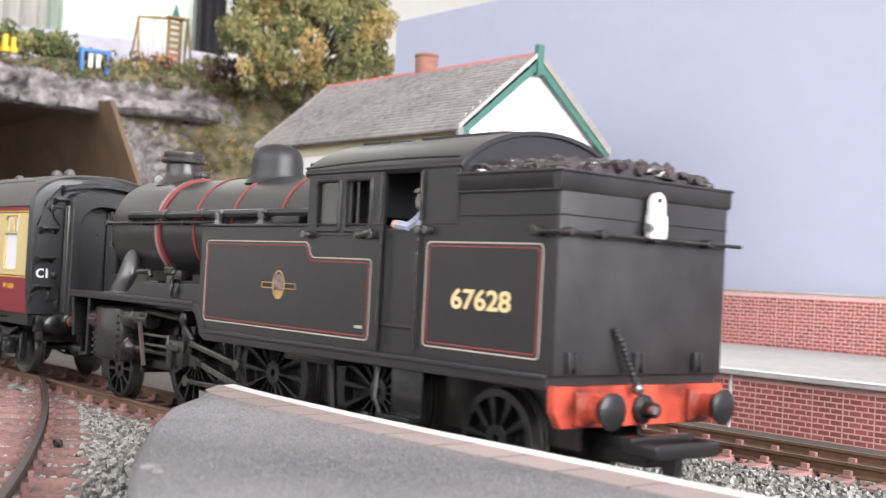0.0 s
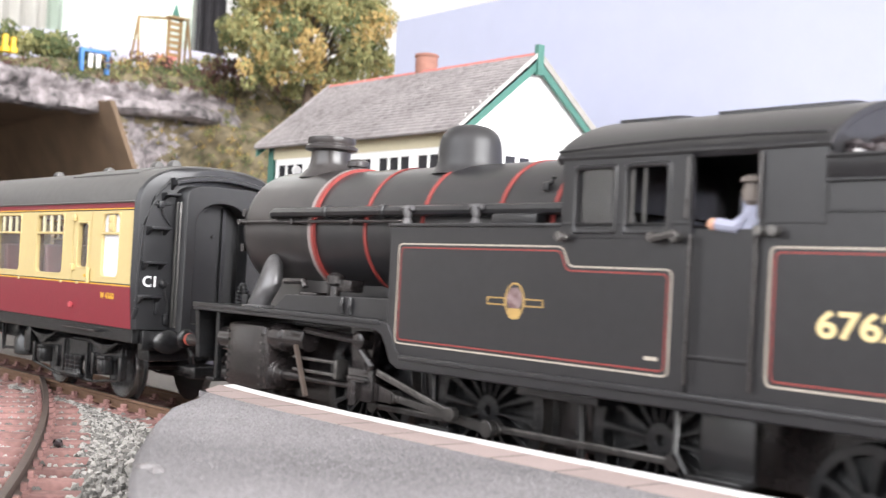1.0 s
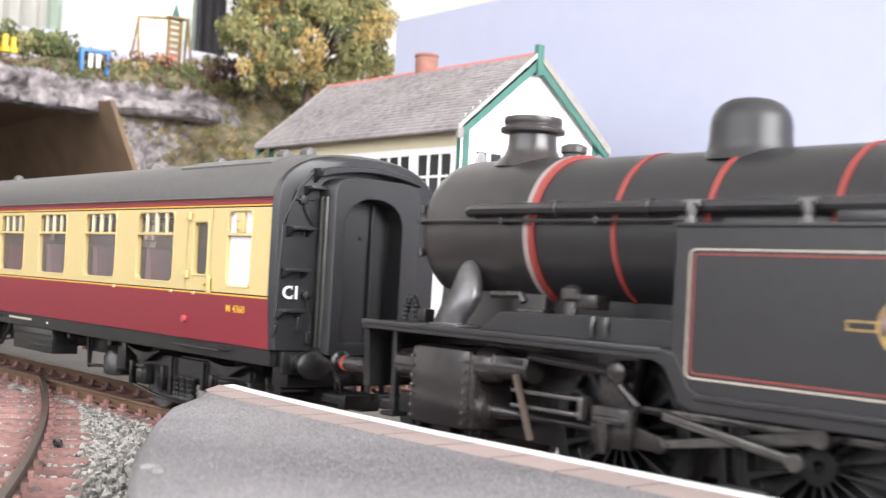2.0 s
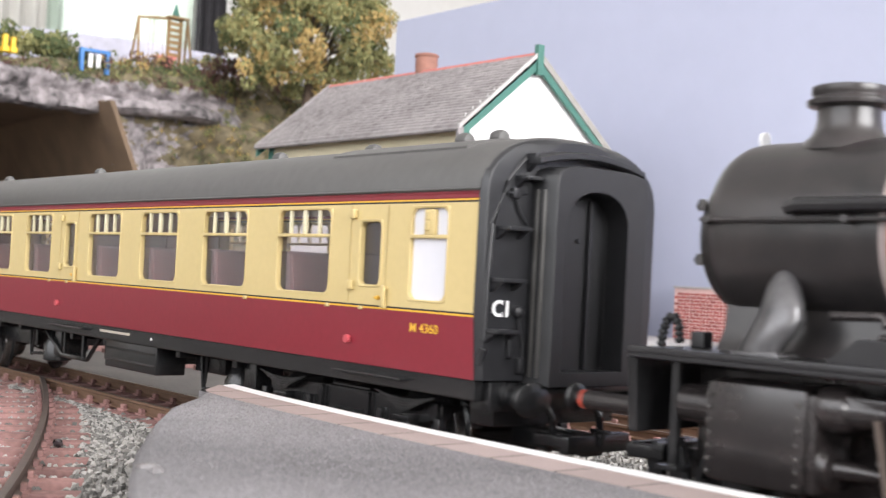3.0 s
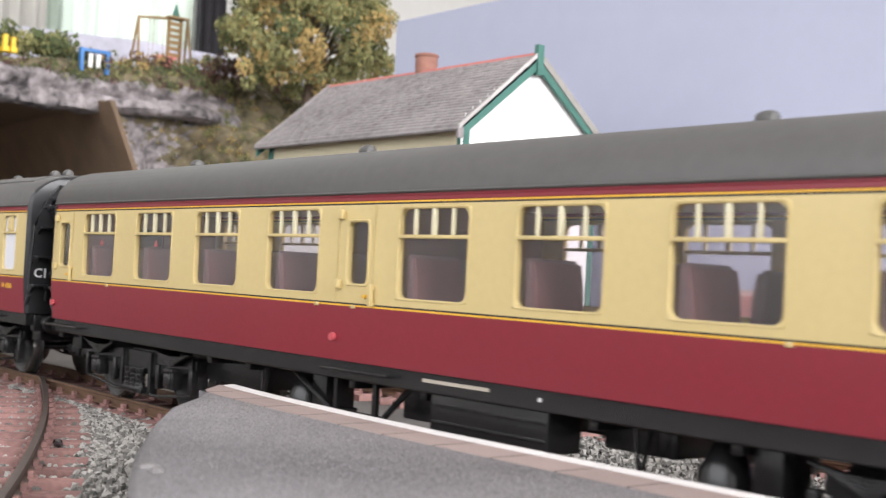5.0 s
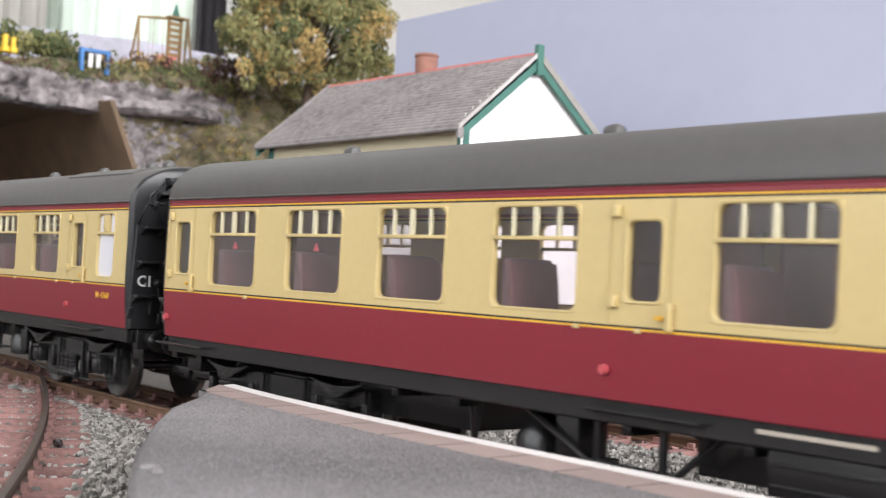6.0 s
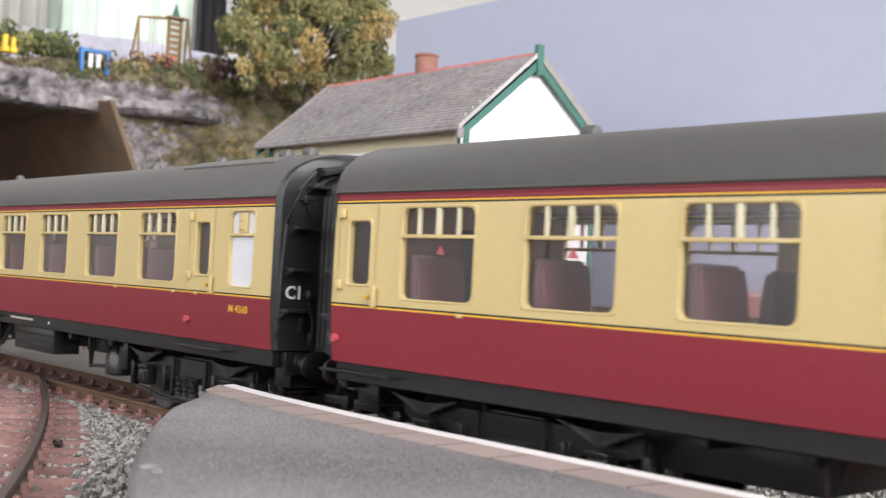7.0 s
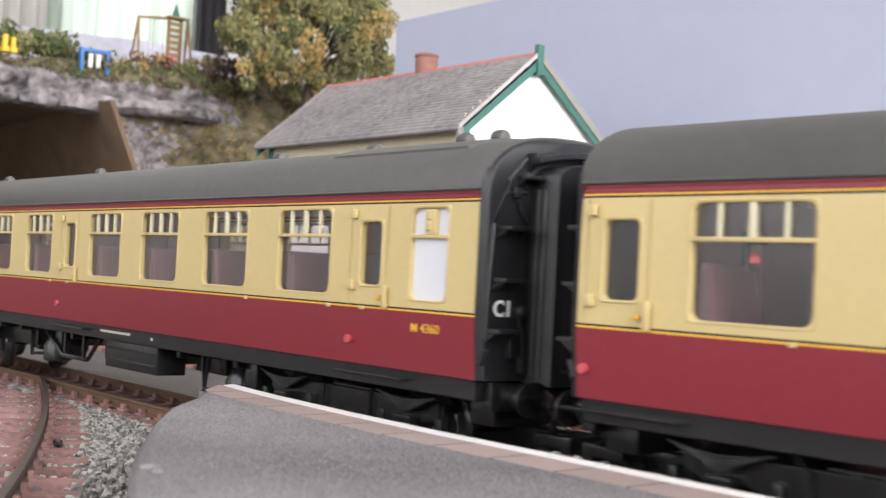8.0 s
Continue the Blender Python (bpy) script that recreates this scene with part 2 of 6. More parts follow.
def ring(bm, cx, cz, w, h, r, wide, y0, y1):
    """A rounded frame in x, z with its front at y0 and its back at y1."""
    inner, outer = rrect(cx, cz, w, h, r), rrect(cx, cz, w + 2 * wide, h + 2 * wide, min(r, 0.5))
    loops = [[(x, y, z) for x, z in q] for q, y in ((outer, y1), (outer, (y0 * 2 + y1) / 3), ([((a[0] * 2 + b[0]) / 3, (a[1] * 2 + b[1]) / 3) for a, b in zip(outer, inner)], y0), (inner, y0 + (y1 - y0) * 0.12), (inner, y1))]
    return loft(bm, loops, True, False)


WINDOWS = [(-51.3, -35.3), (-77.3, -61.3), (-103.3, -87.3), (-128.7, -112.7), (-165.4, -149.4), (-191.1, -175.1), (-216.3, -200.3), (-241.7, -225.7)]
TOILET = (-14.9, -6.2)
DOORS = [(-29.7, -20.3), (-143.9, -134.5), (-256.7, -247.3)]
ZW0, ZW1, WAIST, GUTTER, SOLE = 26.6, 40.4, 25.45, 41.45, 16.3


def panel(bm, u0, u1, z0, z1, holes, ya, yb):
    """A sheet with openings cut through it, as one connected plate."""
    us = sorted({u0, u1, *(h[k] for h in holes for k in (0, 1))})
    zs = sorted({z0, z1, *(h[k] for h in holes for k in (2, 3))})
    solid = set()
    for i in range(len(us) - 1):
        for k in range(len(zs) - 1):
            a, c = (us[i] + us[i + 1]) / 2, (zs[k] + zs[k + 1]) / 2
            if not any(h[0] <= a <= h[1] and h[2] <= c <= h[3] for h in holes):
                solid.add((i, k))
    made = {}

    def v(i, k, y):
        if (i, k, y) not in made:
            made[i, k, y] = bm.verts.new((us[i], y, zs[k]))
        return made[i, k, y]
    for i, k in solid:
        for y in (ya, yb):
            bm.faces.new((v(i, k, y), v(i + 1, k, y), v(i + 1, k + 1, y), v(i, k + 1, y)))
        for di, dk, p0, p1 in ((-1, 0, (0, 0), (0, 1)), (1, 0, (1, 0), (1, 1)), (0, -1, (0, 0), (1, 0)), (0, 1, (0, 1), (1, 1))):
            if (i + di, k + dk) not in solid:
                bm.faces.new((v(i + p0[0], k + p0[1], ya), v(i + p1[0], k + p1[1], ya), v(i + p1[0], k + p1[1], yb), v(i + p0[0], k + p0[1], yb)))
    return bm


def roof_arc(z0=42.5, half=17.95, top=51.4, n=20):
    pts = []
    for i in range(n + 1):
        a = math.pi * i / n
        c, s = math.cos(a), math.sin(a)
        pts.append((-half * math.copysign(abs(c) ** 0.8, c), z0 + (top - z0) * s ** 0.85))
    return pts


def wheel_profile(r, width=2.6):
    return [(0.6, -width / 2 - 0.2), (1.4, -width / 2 - 0.2), (1.5, -width / 2), (r * 0.72, -width / 2 + 0.5), (r * 0.86, -width / 2 + 0.1), (r - 0.1, -width / 2), (r, -width / 2 + 0.2),
            (r + 0.1, width / 2 - 0.8), (r + 0.8, width / 2 - 0.5), (r + 0.8, width / 2 - 0.1), (r * 0.8, width / 2), (0.6, width / 2)]


def wheelset_mesh(r, spokes=0):
    bm = B()
    for s in (-1, 1):
        if spokes:
            w = 2.4
            yo, yi = s * 8.2 - w / 2, s * 8.2 + w / 2
            n = spokes * 4
            radii = (0.7, 2.2, r * 0.84, r)
            made = {}

            def v(i, k, y):
                if (i % n, k, y) not in made:
                    a = 2 * math.pi * i / n
                    made[i % n, k, y] = bm.verts.new((radii[k] * math.cos(a), y, radii[k] * math.sin(a)))
                return made[i % n, k, y]

            def full(i, k):
                return 0 <= k <= 2 and (k != 1 or i % n % 4 == 0)
            for i in range(n):
                for k in range(3):
                    if not full(i, k):
                        continue
                    for y in (yo, yi):
                        bm.faces.new((v(i, k, y), v(i + 1, k, y), v(i + 1, k + 1, y), v(i, k + 1, y)))
                    if not full(i, k - 1):
                        bm.faces.new((v(i, k, yo), v(i + 1, k, yo), v(i + 1, k, yi), v(i, k, yi)))
                    if not full(i, k + 1):
                        bm.faces.new((v(i, k + 1, yo), v(i + 1, k + 1, yo), v(i + 1, k + 1, yi), v(i, k + 1, yi)))
                    if k == 1:
                        for q in (i, i + 1):
                            bm.faces.new((v(q, 1, yo), v(q, 2, yo), v(q, 2, yi), v(q, 1, yi)))
            fl = s * 8.2 - s * w / 2
            lathe(bm, [(r - 0.3, fl - 0.25), (r + 0.85, fl - 0.25), (r + 0.85, fl + 0.25), (r - 0.3, fl + 0.25)], (0, 0, 0), "y", 40)
        else:
            prof = wheel_profile(r)
            lathe(bm, [(a, b) for a, b in prof] if s < 0 else [(a, -b) for a, b in prof], (0, s * 8.2, 0), "y", 32)
    lathe(bm, [(1.0, -8.2), (1.0, 8.2)], (0, 0, 0), "y", 10)
    me = mesh_of("wheelset", bm, [UNDER, RODS])
    for f in me.polygons:
        if math.hypot(f.center.x, f.center.z) > 0.955 * r * MM and math.hypot(f.normal.x, f.normal.z) > 0.7:
            f.material_index = 1
    return me


COACH_WHEEL = wheelset_mesh(7.0)


def make_bogie(coach, u):
    bg = part("bogie", bogie_frame(), UNDER, coach, "black plastic bogie with leaf springs", at=(u, 0, 0))
    for d in (-17, 17):
        part("wheelset", COACH_WHEEL, None, bg, "black disc wheels on an axle", at=(d, 0, 7.0))
    for s in (-1, 1):
        for d in (-17, 17):
            bm = B()
            box(bm, d - 1.7, d + 1.7, s * 12.2, s * 14.6, 5.2, 9.2, 0.3)
            box(bm, d - 1.2, d + 1.2, s * 14.4, s * 15.1, 5.8, 8.4, 0.2)
            box(bm, d - 1.9, d + 1.9, s * 12.6, s * 14.9, 8.6, 9.3, 0.15)
            part("axlebox", bm, UNDER, bg)
            bm = B()
            for k in range(5):
                ln = 7.2 - k * 1.15
                zz = 11.4 - k * 0.42
                prism(bm, [(d - ln, zz + 0.9), (d - ln * 0.5, zz + 0.25), (d, zz), (d + ln * 0.5, zz + 0.25), (d + ln, zz + 0.9), (d + ln, zz + 1.25), (d + ln * 0.5, zz + 0.6), (d, zz + 0.35), (d - ln * 0.5, zz + 0.6), (d - ln, zz + 1.25)], "y", min(s * 13.2, s * 14.4), max(s * 13.2, s * 14.4))
            part("leaf_spring", bm, UNDER, bg)
        bm = B()
        for d in (-2.6, 0, 2.6):
            lathe(bm, [(1.15, 4.2), (1.15, 5.0), (0.9, 5.1), (1.15, 5.9), (0.9, 6.0), (1.15, 6.8), (0.9, 6.9), (1.15, 7.7), (1.15, 8.2)], (d, s * 13.4, 0), "z", 10)
        box(bm, -4.6, 4.6, min(s * 12.3, s * 14.6), max(s * 12.3, s * 14.6), 3.2, 4.3, 0.2)
        part("bolster_spring", bm, UNDER, bg)
    return bg


def bogie_frame():
    bm = B()
    for s in (-1, 1):
        y0, y1 = min(s * 11.6, s * 12.7), max(s * 11.6, s * 12.7)
        prism(bm, [(-23, 9.2), (-20, 8.4), (-14, 8.4), (-9, 7.0), (9, 7.0), (14, 8.4), (20, 8.4), (23, 9.2), (23, 11.6), (-23, 11.6)], "y", y0, y1)
        for d in (-6.5, 6.5):
            box(bm, d - 0.5, d + 0.5, s * 12.6 - 0.9, s * 12.6 + 0.9, 3.0, 11.4)
        for d in (-24, -10, 10, 24):
            box(bm, d - 0.6, d + 0.6, s * 12.8 - 0.8, s * 12.8 + 0.8, 4.6, 9.5, 0.15)
        tube(bm, [(-24, s * 13.0, 4.6), (-10, s * 13.0, 3.0), (10, s * 13.0, 3.0), (24, s * 13.0, 4.6)], 0.35, 6)
    box(bm, -5, 5, -11.8, 11.8, 8.0, 12.0)
    for d in (-22.5, 22.5):
        box(bm, d - 0.7, d + 0.7, -11.8, 11.8, 9.0, 11.2)
    return bm




def make_coach():
    c = thing("railway_coach", "crimson and cream model coach with grey roof on rails", "railway coach", "coaches of the train")
    # shell
    for s in (-1, 1):
        Y = s * 18.0
        holes = [(a, b, ZW0, ZW1) for a, b in WINDOWS] + [(TOILET[0], TOILET[1], ZW0, ZW1)] + [(a + 2.4, b - 1.4, 28.5, 38.3) for a, b in DOORS]
        bm = B()
        panel(bm, -258, 0, WAIST, GUTTER - 0.55, holes, Y - s * 1.0, Y)
        for v in bm.verts:
            v.co.y -= s * 0.35 * max(0, (v.co.z - 36) / 6) ** 2
        part("upper_side_panel", bm, CREAM, c, "cream-painted upper side with window openings")
        bm = B()
        prism(bm, [(Y, WAIST - 0.45), (Y - s * 0.15, 21.5), (Y - s * 0.75, SOLE), (Y - s * 1.6, SOLE), (Y - s * 1.2, WAIST - 0.45)], "x", -258, 0)
        part("lower_side_panel", bm, MAROON, c, "crimson-painted lower side")
        for nm, z0, z1, mt in (("waist_line", WAIST - 0.45, WAIST - 0.17, GOLD), ("waist_line_edge", WAIST - 0.17, WAIST + 0.08, LINE_BLACK),
                               ("gutter_line", GUTTER - 0.28, GUTTER - 0.02, GOLD), ("gutter_line_edge", GUTTER - 0.6, GUTTER - 0.28, LINE_BLACK)):
            bm = B()
            dy = 0.3 if z0 > 40 else 0.0
            box(bm, -258, 0, min(Y - s * (1.2 + dy), Y - s * (dy - 0.03)), max(Y - s * (1.2 + dy), Y - s * (dy - 0.03)), z0, z1)
            part("lining", bm, mt, c, "gold lining stripe" if mt is GOLD else "thin black lining stripe")
        bm = B()
        prism(bm, [(Y - s * 0.28, GUTTER), (Y - s * 0.32, 42.1), (Y - s * 0.22, 42.2), (Y - s * 0.22, 42.55), (Y - s * 1.6, 42.55), (Y - s * 1.5, GUTTER)], "x", -258, 0.2)
        part("cantrail", bm, MAROON, c, "crimson strip under the roof gutter")
        # windows
        for k, (a, b) in enumerate(WINDOWS + [TOILET]):
            w = part("window", ring(B(), (a + b) / 2, (ZW0 + ZW1) / 2, b - a - 0.5, ZW1 - ZW0 - 0.5, 1.35, 0.42, Y + s * 0.1, Y - s * 0.95), CREAM, c)
            wl = k == len(WINDOWS)
            bm = B()
            box(bm, a, b, min(Y - s * 0.95, Y - s * 0.62), max(Y - s * 0.95, Y - s * 0.62), ZW0, ZW1)
            part("pane", bm, FROST if wl else PANE, w, "frosted white pane" if wl else "").visible_shadow = wl
            bm = B()
            box(bm, a + 0.2, b - 0.2, min(Y - s * 0.7, Y + s * 0.08), max(Y - s * 0.7, Y + s * 0.08), 35.75, 36.3, 0.08)
            part("transom", bm, CREAM, w)
            if wl:
                bm = B()
                box(bm, (a + b) / 2 - 1.0, (a + b) / 2 + 1.3, min(Y - s * 0.65, Y + s * 0.1), max(Y - s * 0.65, Y + s * 0.1), 36.3, 40.0, 0.15)
                box(bm, (a + b) / 2 - 0.7, (a + b) / 2 + 0.2, min(Y, Y + s * 0.3), max(Y, Y + s * 0.3), 36.9, 38.1)
                box(bm, (a + b) / 2 - 0.7, (a + b) / 2 + 0.2, min(Y, Y + s * 0.3), max(Y, Y + s * 0.3), 38.5, 39.6)
                part("ventilator", bm, CREAM, w)
            else:
                for f, ww in ((0.235, 0.24), (0.5, 0.42), (0.765, 0.24)):
                    bm = B()
                    x = a + (b - a) * f
                    box(bm, x - ww, x + ww, min(Y - s * 0.66, Y - s * 0.05), max(Y - s * 0.66, Y - s * 0.05), 36.2, ZW1, 0.06)
                    part("glazing_bar", bm, BAR, w)
        # doors
        for a, b in DOORS:
            g0, g1 = a + 2.4, b - 1.4
            d = part("door", ring(B(), (g0 + g1) / 2, 33.4, g1 - g0 - 0.3, 9.6, 0.9, 0.45, Y + s * 0.2, Y - s * 0.95), CREAM, c)
            bm = B()
            box(bm, g0, g1, min(Y - s * 0.95, Y - s * 0.62), max(Y - s * 0.95, Y - s * 0.62), 28.5, 38.3)
            part("pane", bm, PANE, d).visible_shadow = False
            bm = B()
            for u in (a, b):
                box(bm, u - 0.09, u + 0.09, min(Y, Y + s * 0.08), max(Y, Y + s * 0.08), WAIST, GUTTER - 0.65)
            part("door_edge", bm, CREAM, d)
            for zz in (39.4, 28.4):
                bm = B()
                box(bm, a + 0.2, a + 1.5, min(Y, Y + s * 0.75), max(Y, Y + s * 0.75), zz - 0.75, zz + 0.75, 0.2)
                part("hinge", bm, CREAM, d)
            bm = B()
            box(bm, b - 0.1, b + 0.75, min(Y + s * 0.25, Y + s * 0.85), max(Y + s * 0.25, Y + s * 0.85), 25.2, 28.6, 0.2)
            box(bm, b - 0.05, b + 0.65, min(Y, Y + s * 0.5), max(Y, Y + s * 0.5), 27.9, 28.5)
            box(bm, b - 0.05, b + 0.65, min(Y, Y + s * 0.5), max(Y, Y + s * 0.5), 25.2, 25.8)
            part("grab_handle", bm, CREAM, d)
            bm = B()
            tube(bm, [(b - 1.9, Y + s * 0.4, 26.7), (b - 0.6, Y + s * 0.5, 26.75)], 0.2, 6)
            lathe(bm, [(0.32, -0.5), (0.32, 0.5)], (b - 1.1, Y + s * 0.2, 26.7), "y", 8)
            part("door_handle", bm, GOLD, d, "small brass door handle")
            bm = B()
            lathe(bm, [(0.62, -0.45), (0.7, 0.1), (0.5, 0.45)], ((-29.3 if a > -100 else -144.2) if a > -200 else -256.6, Y, 20.0), "y", 10)
            part("alarm_knob", bm, KNOB, c, "round red knob, lightened to pink for its highlight")
            bm = B()
            box(bm, a - 3, b + 5, min(s * 15.5, s * 18.2), max(s * 15.5, s * 18.2), 14.7, 15.1)
            tube(bm, [(a - 3, s * 18.2, 15.0), (b + 5, s * 18.2, 15.0)], 0.18, 5)
            part("step_board", bm, UNDER, c)
        for u in (-35, -26, -149.0, -139, -228, -60.5):
            bm = B()
            box(bm, u - 0.45, u + 0.45, min(Y, Y + s * 0.4), max(Y, Y + s * 0.4), 24.7, 25.3, 0.12)
            part("door_stop", bm, CREAM, c)
        # solebar and underframe
        bm = B()
        prism(bm, [(s * 16.7, SOLE), (s * 16.6, 13.5), (s * 16.3, 13.3), (s * 15.2, 13.3), (s * 15.2, 15.2), (s * 14.0, SOLE)], "x", -257.5, -0.5)
        part("solebar", bm, UNDER, c)
        bm = B()
        for q in ((-162, -129, 1),):
            a, b, _ = q
            tube(bm, [(a, s * 13.5, 13.5), (a + 12, s * 13.5, 7.6), (b - 7, s * 13.5, 7.6), (b, s * 13.5, 13.5)], 0.55, 5)
            for x in (a + 13.5, b - 9):
                box(bm, x - 0.45, x + 0.45, s * 13.5 - 0.4, s * 13.5 + 0.4, 7.3, 13.6)
        part("truss", bm, UNDER, c)
        bm = B()
        box(bm, -122, -98, min(s * 9, s * 15.6), max(s * 9, s * 15.6), 7.6, 14.0, 0.3)
        for zz in (9.2, 11.6):
            box(bm, -121.4, -98.6, min(s * 15.5, s * 15.85), max(s * 15.5, s * 15.85), zz, zz + 0.25)
        part("battery_box", bm, UNDER, c)
        bm = B()
        box(bm, -122.8, -108.4, min(s * 16.5, s * 16.76), max(s * 16.5, s * 16.76), 14.9, 15.4)
        part("solebar_plate", bm, GREY_LINE, c, "pale lettered strip on the solebar")
        bm = B()
        lathe(bm, [(0.3, -0.05), (0.3, 0.05)], (-98.5, s * 16.7, 14.9), "y", 8)
        part("solebar_dot", bm, WHITE, c, "small white mark")
        bm, wd, ht = text_mesh("coach_number", "M 4360", 1.9, 0.03, 0.02)
        ux = -13.8
        for v in bm.verts:
            v.co.x *= 6.4 / wd
            v.co.z *= 1.35 / ht
            if s > 0:
                v.co.x = 6.4 - v.co.x
            v.co.x += ux
            v.co.z += 22.1
            v.co.y += Y + s * 0.0
        part("coach_number", bm, GOLD, c, "small gilt running number", smooth=0)
    # vacuum cylinders, tanks, brake gear between the bogies
    for u in (-162.5, -74):
        bm = B()
        lathe(bm, [(2.4, 5.0), (3.4, 5.4), (3.5, 9.0), (2.6, 10.5), (1.0, 13.6)], (u, -9.5, 0), "z", 18)
        part("vacuum_cylinder", bm, UNDER, c)
        bm = B()
        tube(bm, [(u - 13, -11.5, 13.4), (u - 11.5, -11.5, 6.0), (u - 10, -11.5, 13.4)], 0.45, 5)
        tube(bm, [(u - 11.5, -11.5, 6.2), (u + 14, -9.5, 7.6)], 0.4, 5)
        box(bm, u + 6, u + 10, -13, -7, 7.0, 13.4, 0.3)
        part("brake_hanger", bm, UNDER, c)
    bm = B()
    box(bm, -94, -82, -9, 4, 9.0, 13.6, 0.4)
    lathe(bm, [(0.4, -92), (2.6, -91), (2.6, -76), (0.4, -75)], (0, 11.5, 9.5), "x", 14)
    part("equipment_tank", bm, UNDER, c)
    bm = B()
    box(bm, -196, -62, -3.0, 3.0, 11.6, 14.2, 0.3)
    # Two plain blocks added to darken the see-through gaps below the floor.
    for a, b in ((-205, -176), (-136, -121)):
        box(bm, a, b, -9.5, 9.5, 7.8, 14.2, 0.3)
    for a in (-190, -176, -144, -126, -92, -70):
        box(bm, a, a + 1.6, -14.5, 14.5, 11.8, 14.0, 0.2)
    box(bm, -256, -2, -14.5, 14.5, 13.6, 16.3)
    part("underframe", bm, UNDER, c)
    bm = B()
    box(bm, -257, -1, -17, 17, 16.35, 17.4)
    part("floor_pan", bm, UNDER, c)
    # roof with domed ends, ribs, ventilators
    arc = roof_arc()
    secs = []
    for u, k in ((-258.6, 0.985), (-258.0, 1.0), (-0.0, 1.0), (0.6, 0.985)):
        secs.append([(u, y * k, 42.5 + (z - 42.5) * k) for y, z in arc])
    part("roof", loft(B(), secs), ROOF_GREY, c, "plain grey curved roof")
    bm = B()
    for a, b in ((-42.4, -8.0),):
        sec = []
        for u in (a, a + 0.4, b - 0.4, b):
            k = 0.0 if u in (a, b) else 0.35
            sec.append([(u, y * 1.0, z + k) for y, z in arc[5:16]] + [(u, y, z - 0.6) for y, z in arc[5:16][::-1]])
        loft(bm, sec)
    part("roof_panel", bm, ROOF_GREY, c)
    for u in (-13.4, -21.6, -44.3, -74.5, -156.8, -218.0):
        bm = B()
        y, up = (-3.8, 0.0) if u < -30 else (-2.6, 0.7)
        lathe(bm, [(0.5, -1.4), (1.1, -1.2), (1.3, -0.4), (1.3, 0.4), (1.1, 1.2), (0.5, 1.4)], (u, y, 51.5 + up), "x", 12)
        lathe(bm, [(0.8, 50.3), (0.7, 51.6 + up)], (u, y, 0), "z", 10)
        part("roof_ventilator", bm, ROOF_GREY, c)
    bm = B()
    for s in (-1, 1):
        tube(bm, [(-258, s * 17.95, 42.75), (0, s * 17.95, 42.75)], 0.22, 5)
    part("rain_gutter", bm, ROOF_GREY, c)
    # ends
    for e in (1, -1):
        base = 0.0 if e > 0 else -258.0
        bm = B()
        outline = [(-18.02, 42.5)] + [(y, z) for y, z in arc[1:-1]] + [(18.02, 42.5), (18.05, 26), (17.35, 16.35), (-17.35, 16.35), (-18.05, 26)]
        loops = []
        for d, ky, kz in ((-1.2, 0.94, 0.97), (0.04, 0.94, 0.97), (0.05, 1.0, 0.994), (0.5, 0.994, 0.993), (1.2, 0.965, 0.986), (1.9, 0.55, 0.98)):
            loops.append([bm.verts.new((base + e * d, y * ky, 16.35 + (z - 16.35) * kz)) for y, z in outline])
        for p0, p1 in zip(loops, loops[1:]):
            for i in range(len(outline)):
                bm.faces.new((p0[i], p0[(i + 1) % len(outline)], p1[(i + 1) % len(outline)], p1[i]))
        bm.faces.new(loops[0][::-1])
        bm.faces.new(loops[-1])
        end = part("coach_end", bm, END_BLACK, c, "black bowed coach end")
        def X(d):
            return base + e * d
        # hood over the gangway
        bm = B()
        hd = [(10.9 * q / 6, 49.5 - 1.5 * (q / 6) ** 2) for q in range(-6, 7)]
        loft(bm, [[(X(d), y, z - dz) for y, z in hd] + [(X(d), y, z - dz - th) for y, z in hd[::-1]] for d, dz, th in ((0.4, 0.0, 1.2), (3.9, 0.3, 1.1), (4.6, 0.5, 0.8))])
        for yy in (-10.6, 10.6):
            prism(bm, [(X(0.4), 44.4), (X(3.6), 47.2), (X(3.6), 48.2), (X(0.4), 48.2)], "y", yy - 0.3, yy + 0.3)
        part("end_hood", bm, END_BLACK, end)
        # gangway: frame, bellows side ribs, arched recess
        bm = B()
        def portal(half, z0, zc, zt, n=12):
            pts = [(-half, z0)]
            for q in range(n + 1):
                a = math.pi * (1 - q / n)
                pts.append((half * math.copysign(abs(math.cos(a)) ** (0.45 if half > 9 else 0.9), math.cos(a)), zc + (zt - zc) * math.sin(a) ** (0.6 if half > 9 else 1)))
            return pts + [(half, z0)]
        gang = portal(9.7, 16.0, 43.6, 46.9)
        inner = [(y - 1.0, z) for y, z in portal(6.3, 17.9, 38.6, 43.4)]
        m = len(gang)
        loops = [[(X(0.5), y, z) for y, z in gang], [(X(6.2), y, z) for y, z in gang], [(X(6.7), y * 0.97, z - 0.1) for y, z in gang], [(X(6.7), y, z) for y, z in inner], [(X(2.6), y, z) for y, z in inner]]
        rings = [[bm.verts.new(q) for q in lp] for lp in loops]
        for p0, p1 in zip(rings, rings[1:]):
            for i in range(m):
                bm.faces.new((p0[i], p0[(i + 1) % m], p1[(i + 1) % m], p1[i]))
        bm.faces.new(rings[-1])
        gw = part("gangway", bm, RUBBER, end, "black corridor connection with an arched recess")
        bm = B()
        for dx in (2.9, 4.3):
            for yy in (-1, 1):
                box(bm, min(X(dx), X(dx + 0.55)), max(X(dx), X(dx + 0.55)), yy * 9.6 - 0.45, yy * 9.6 + 0.45, 17, 43.2, 0.12)
        part("bellows_strip", bm, STEEL, end, "grey edge strips of the gangway bellows")
        bm = B()
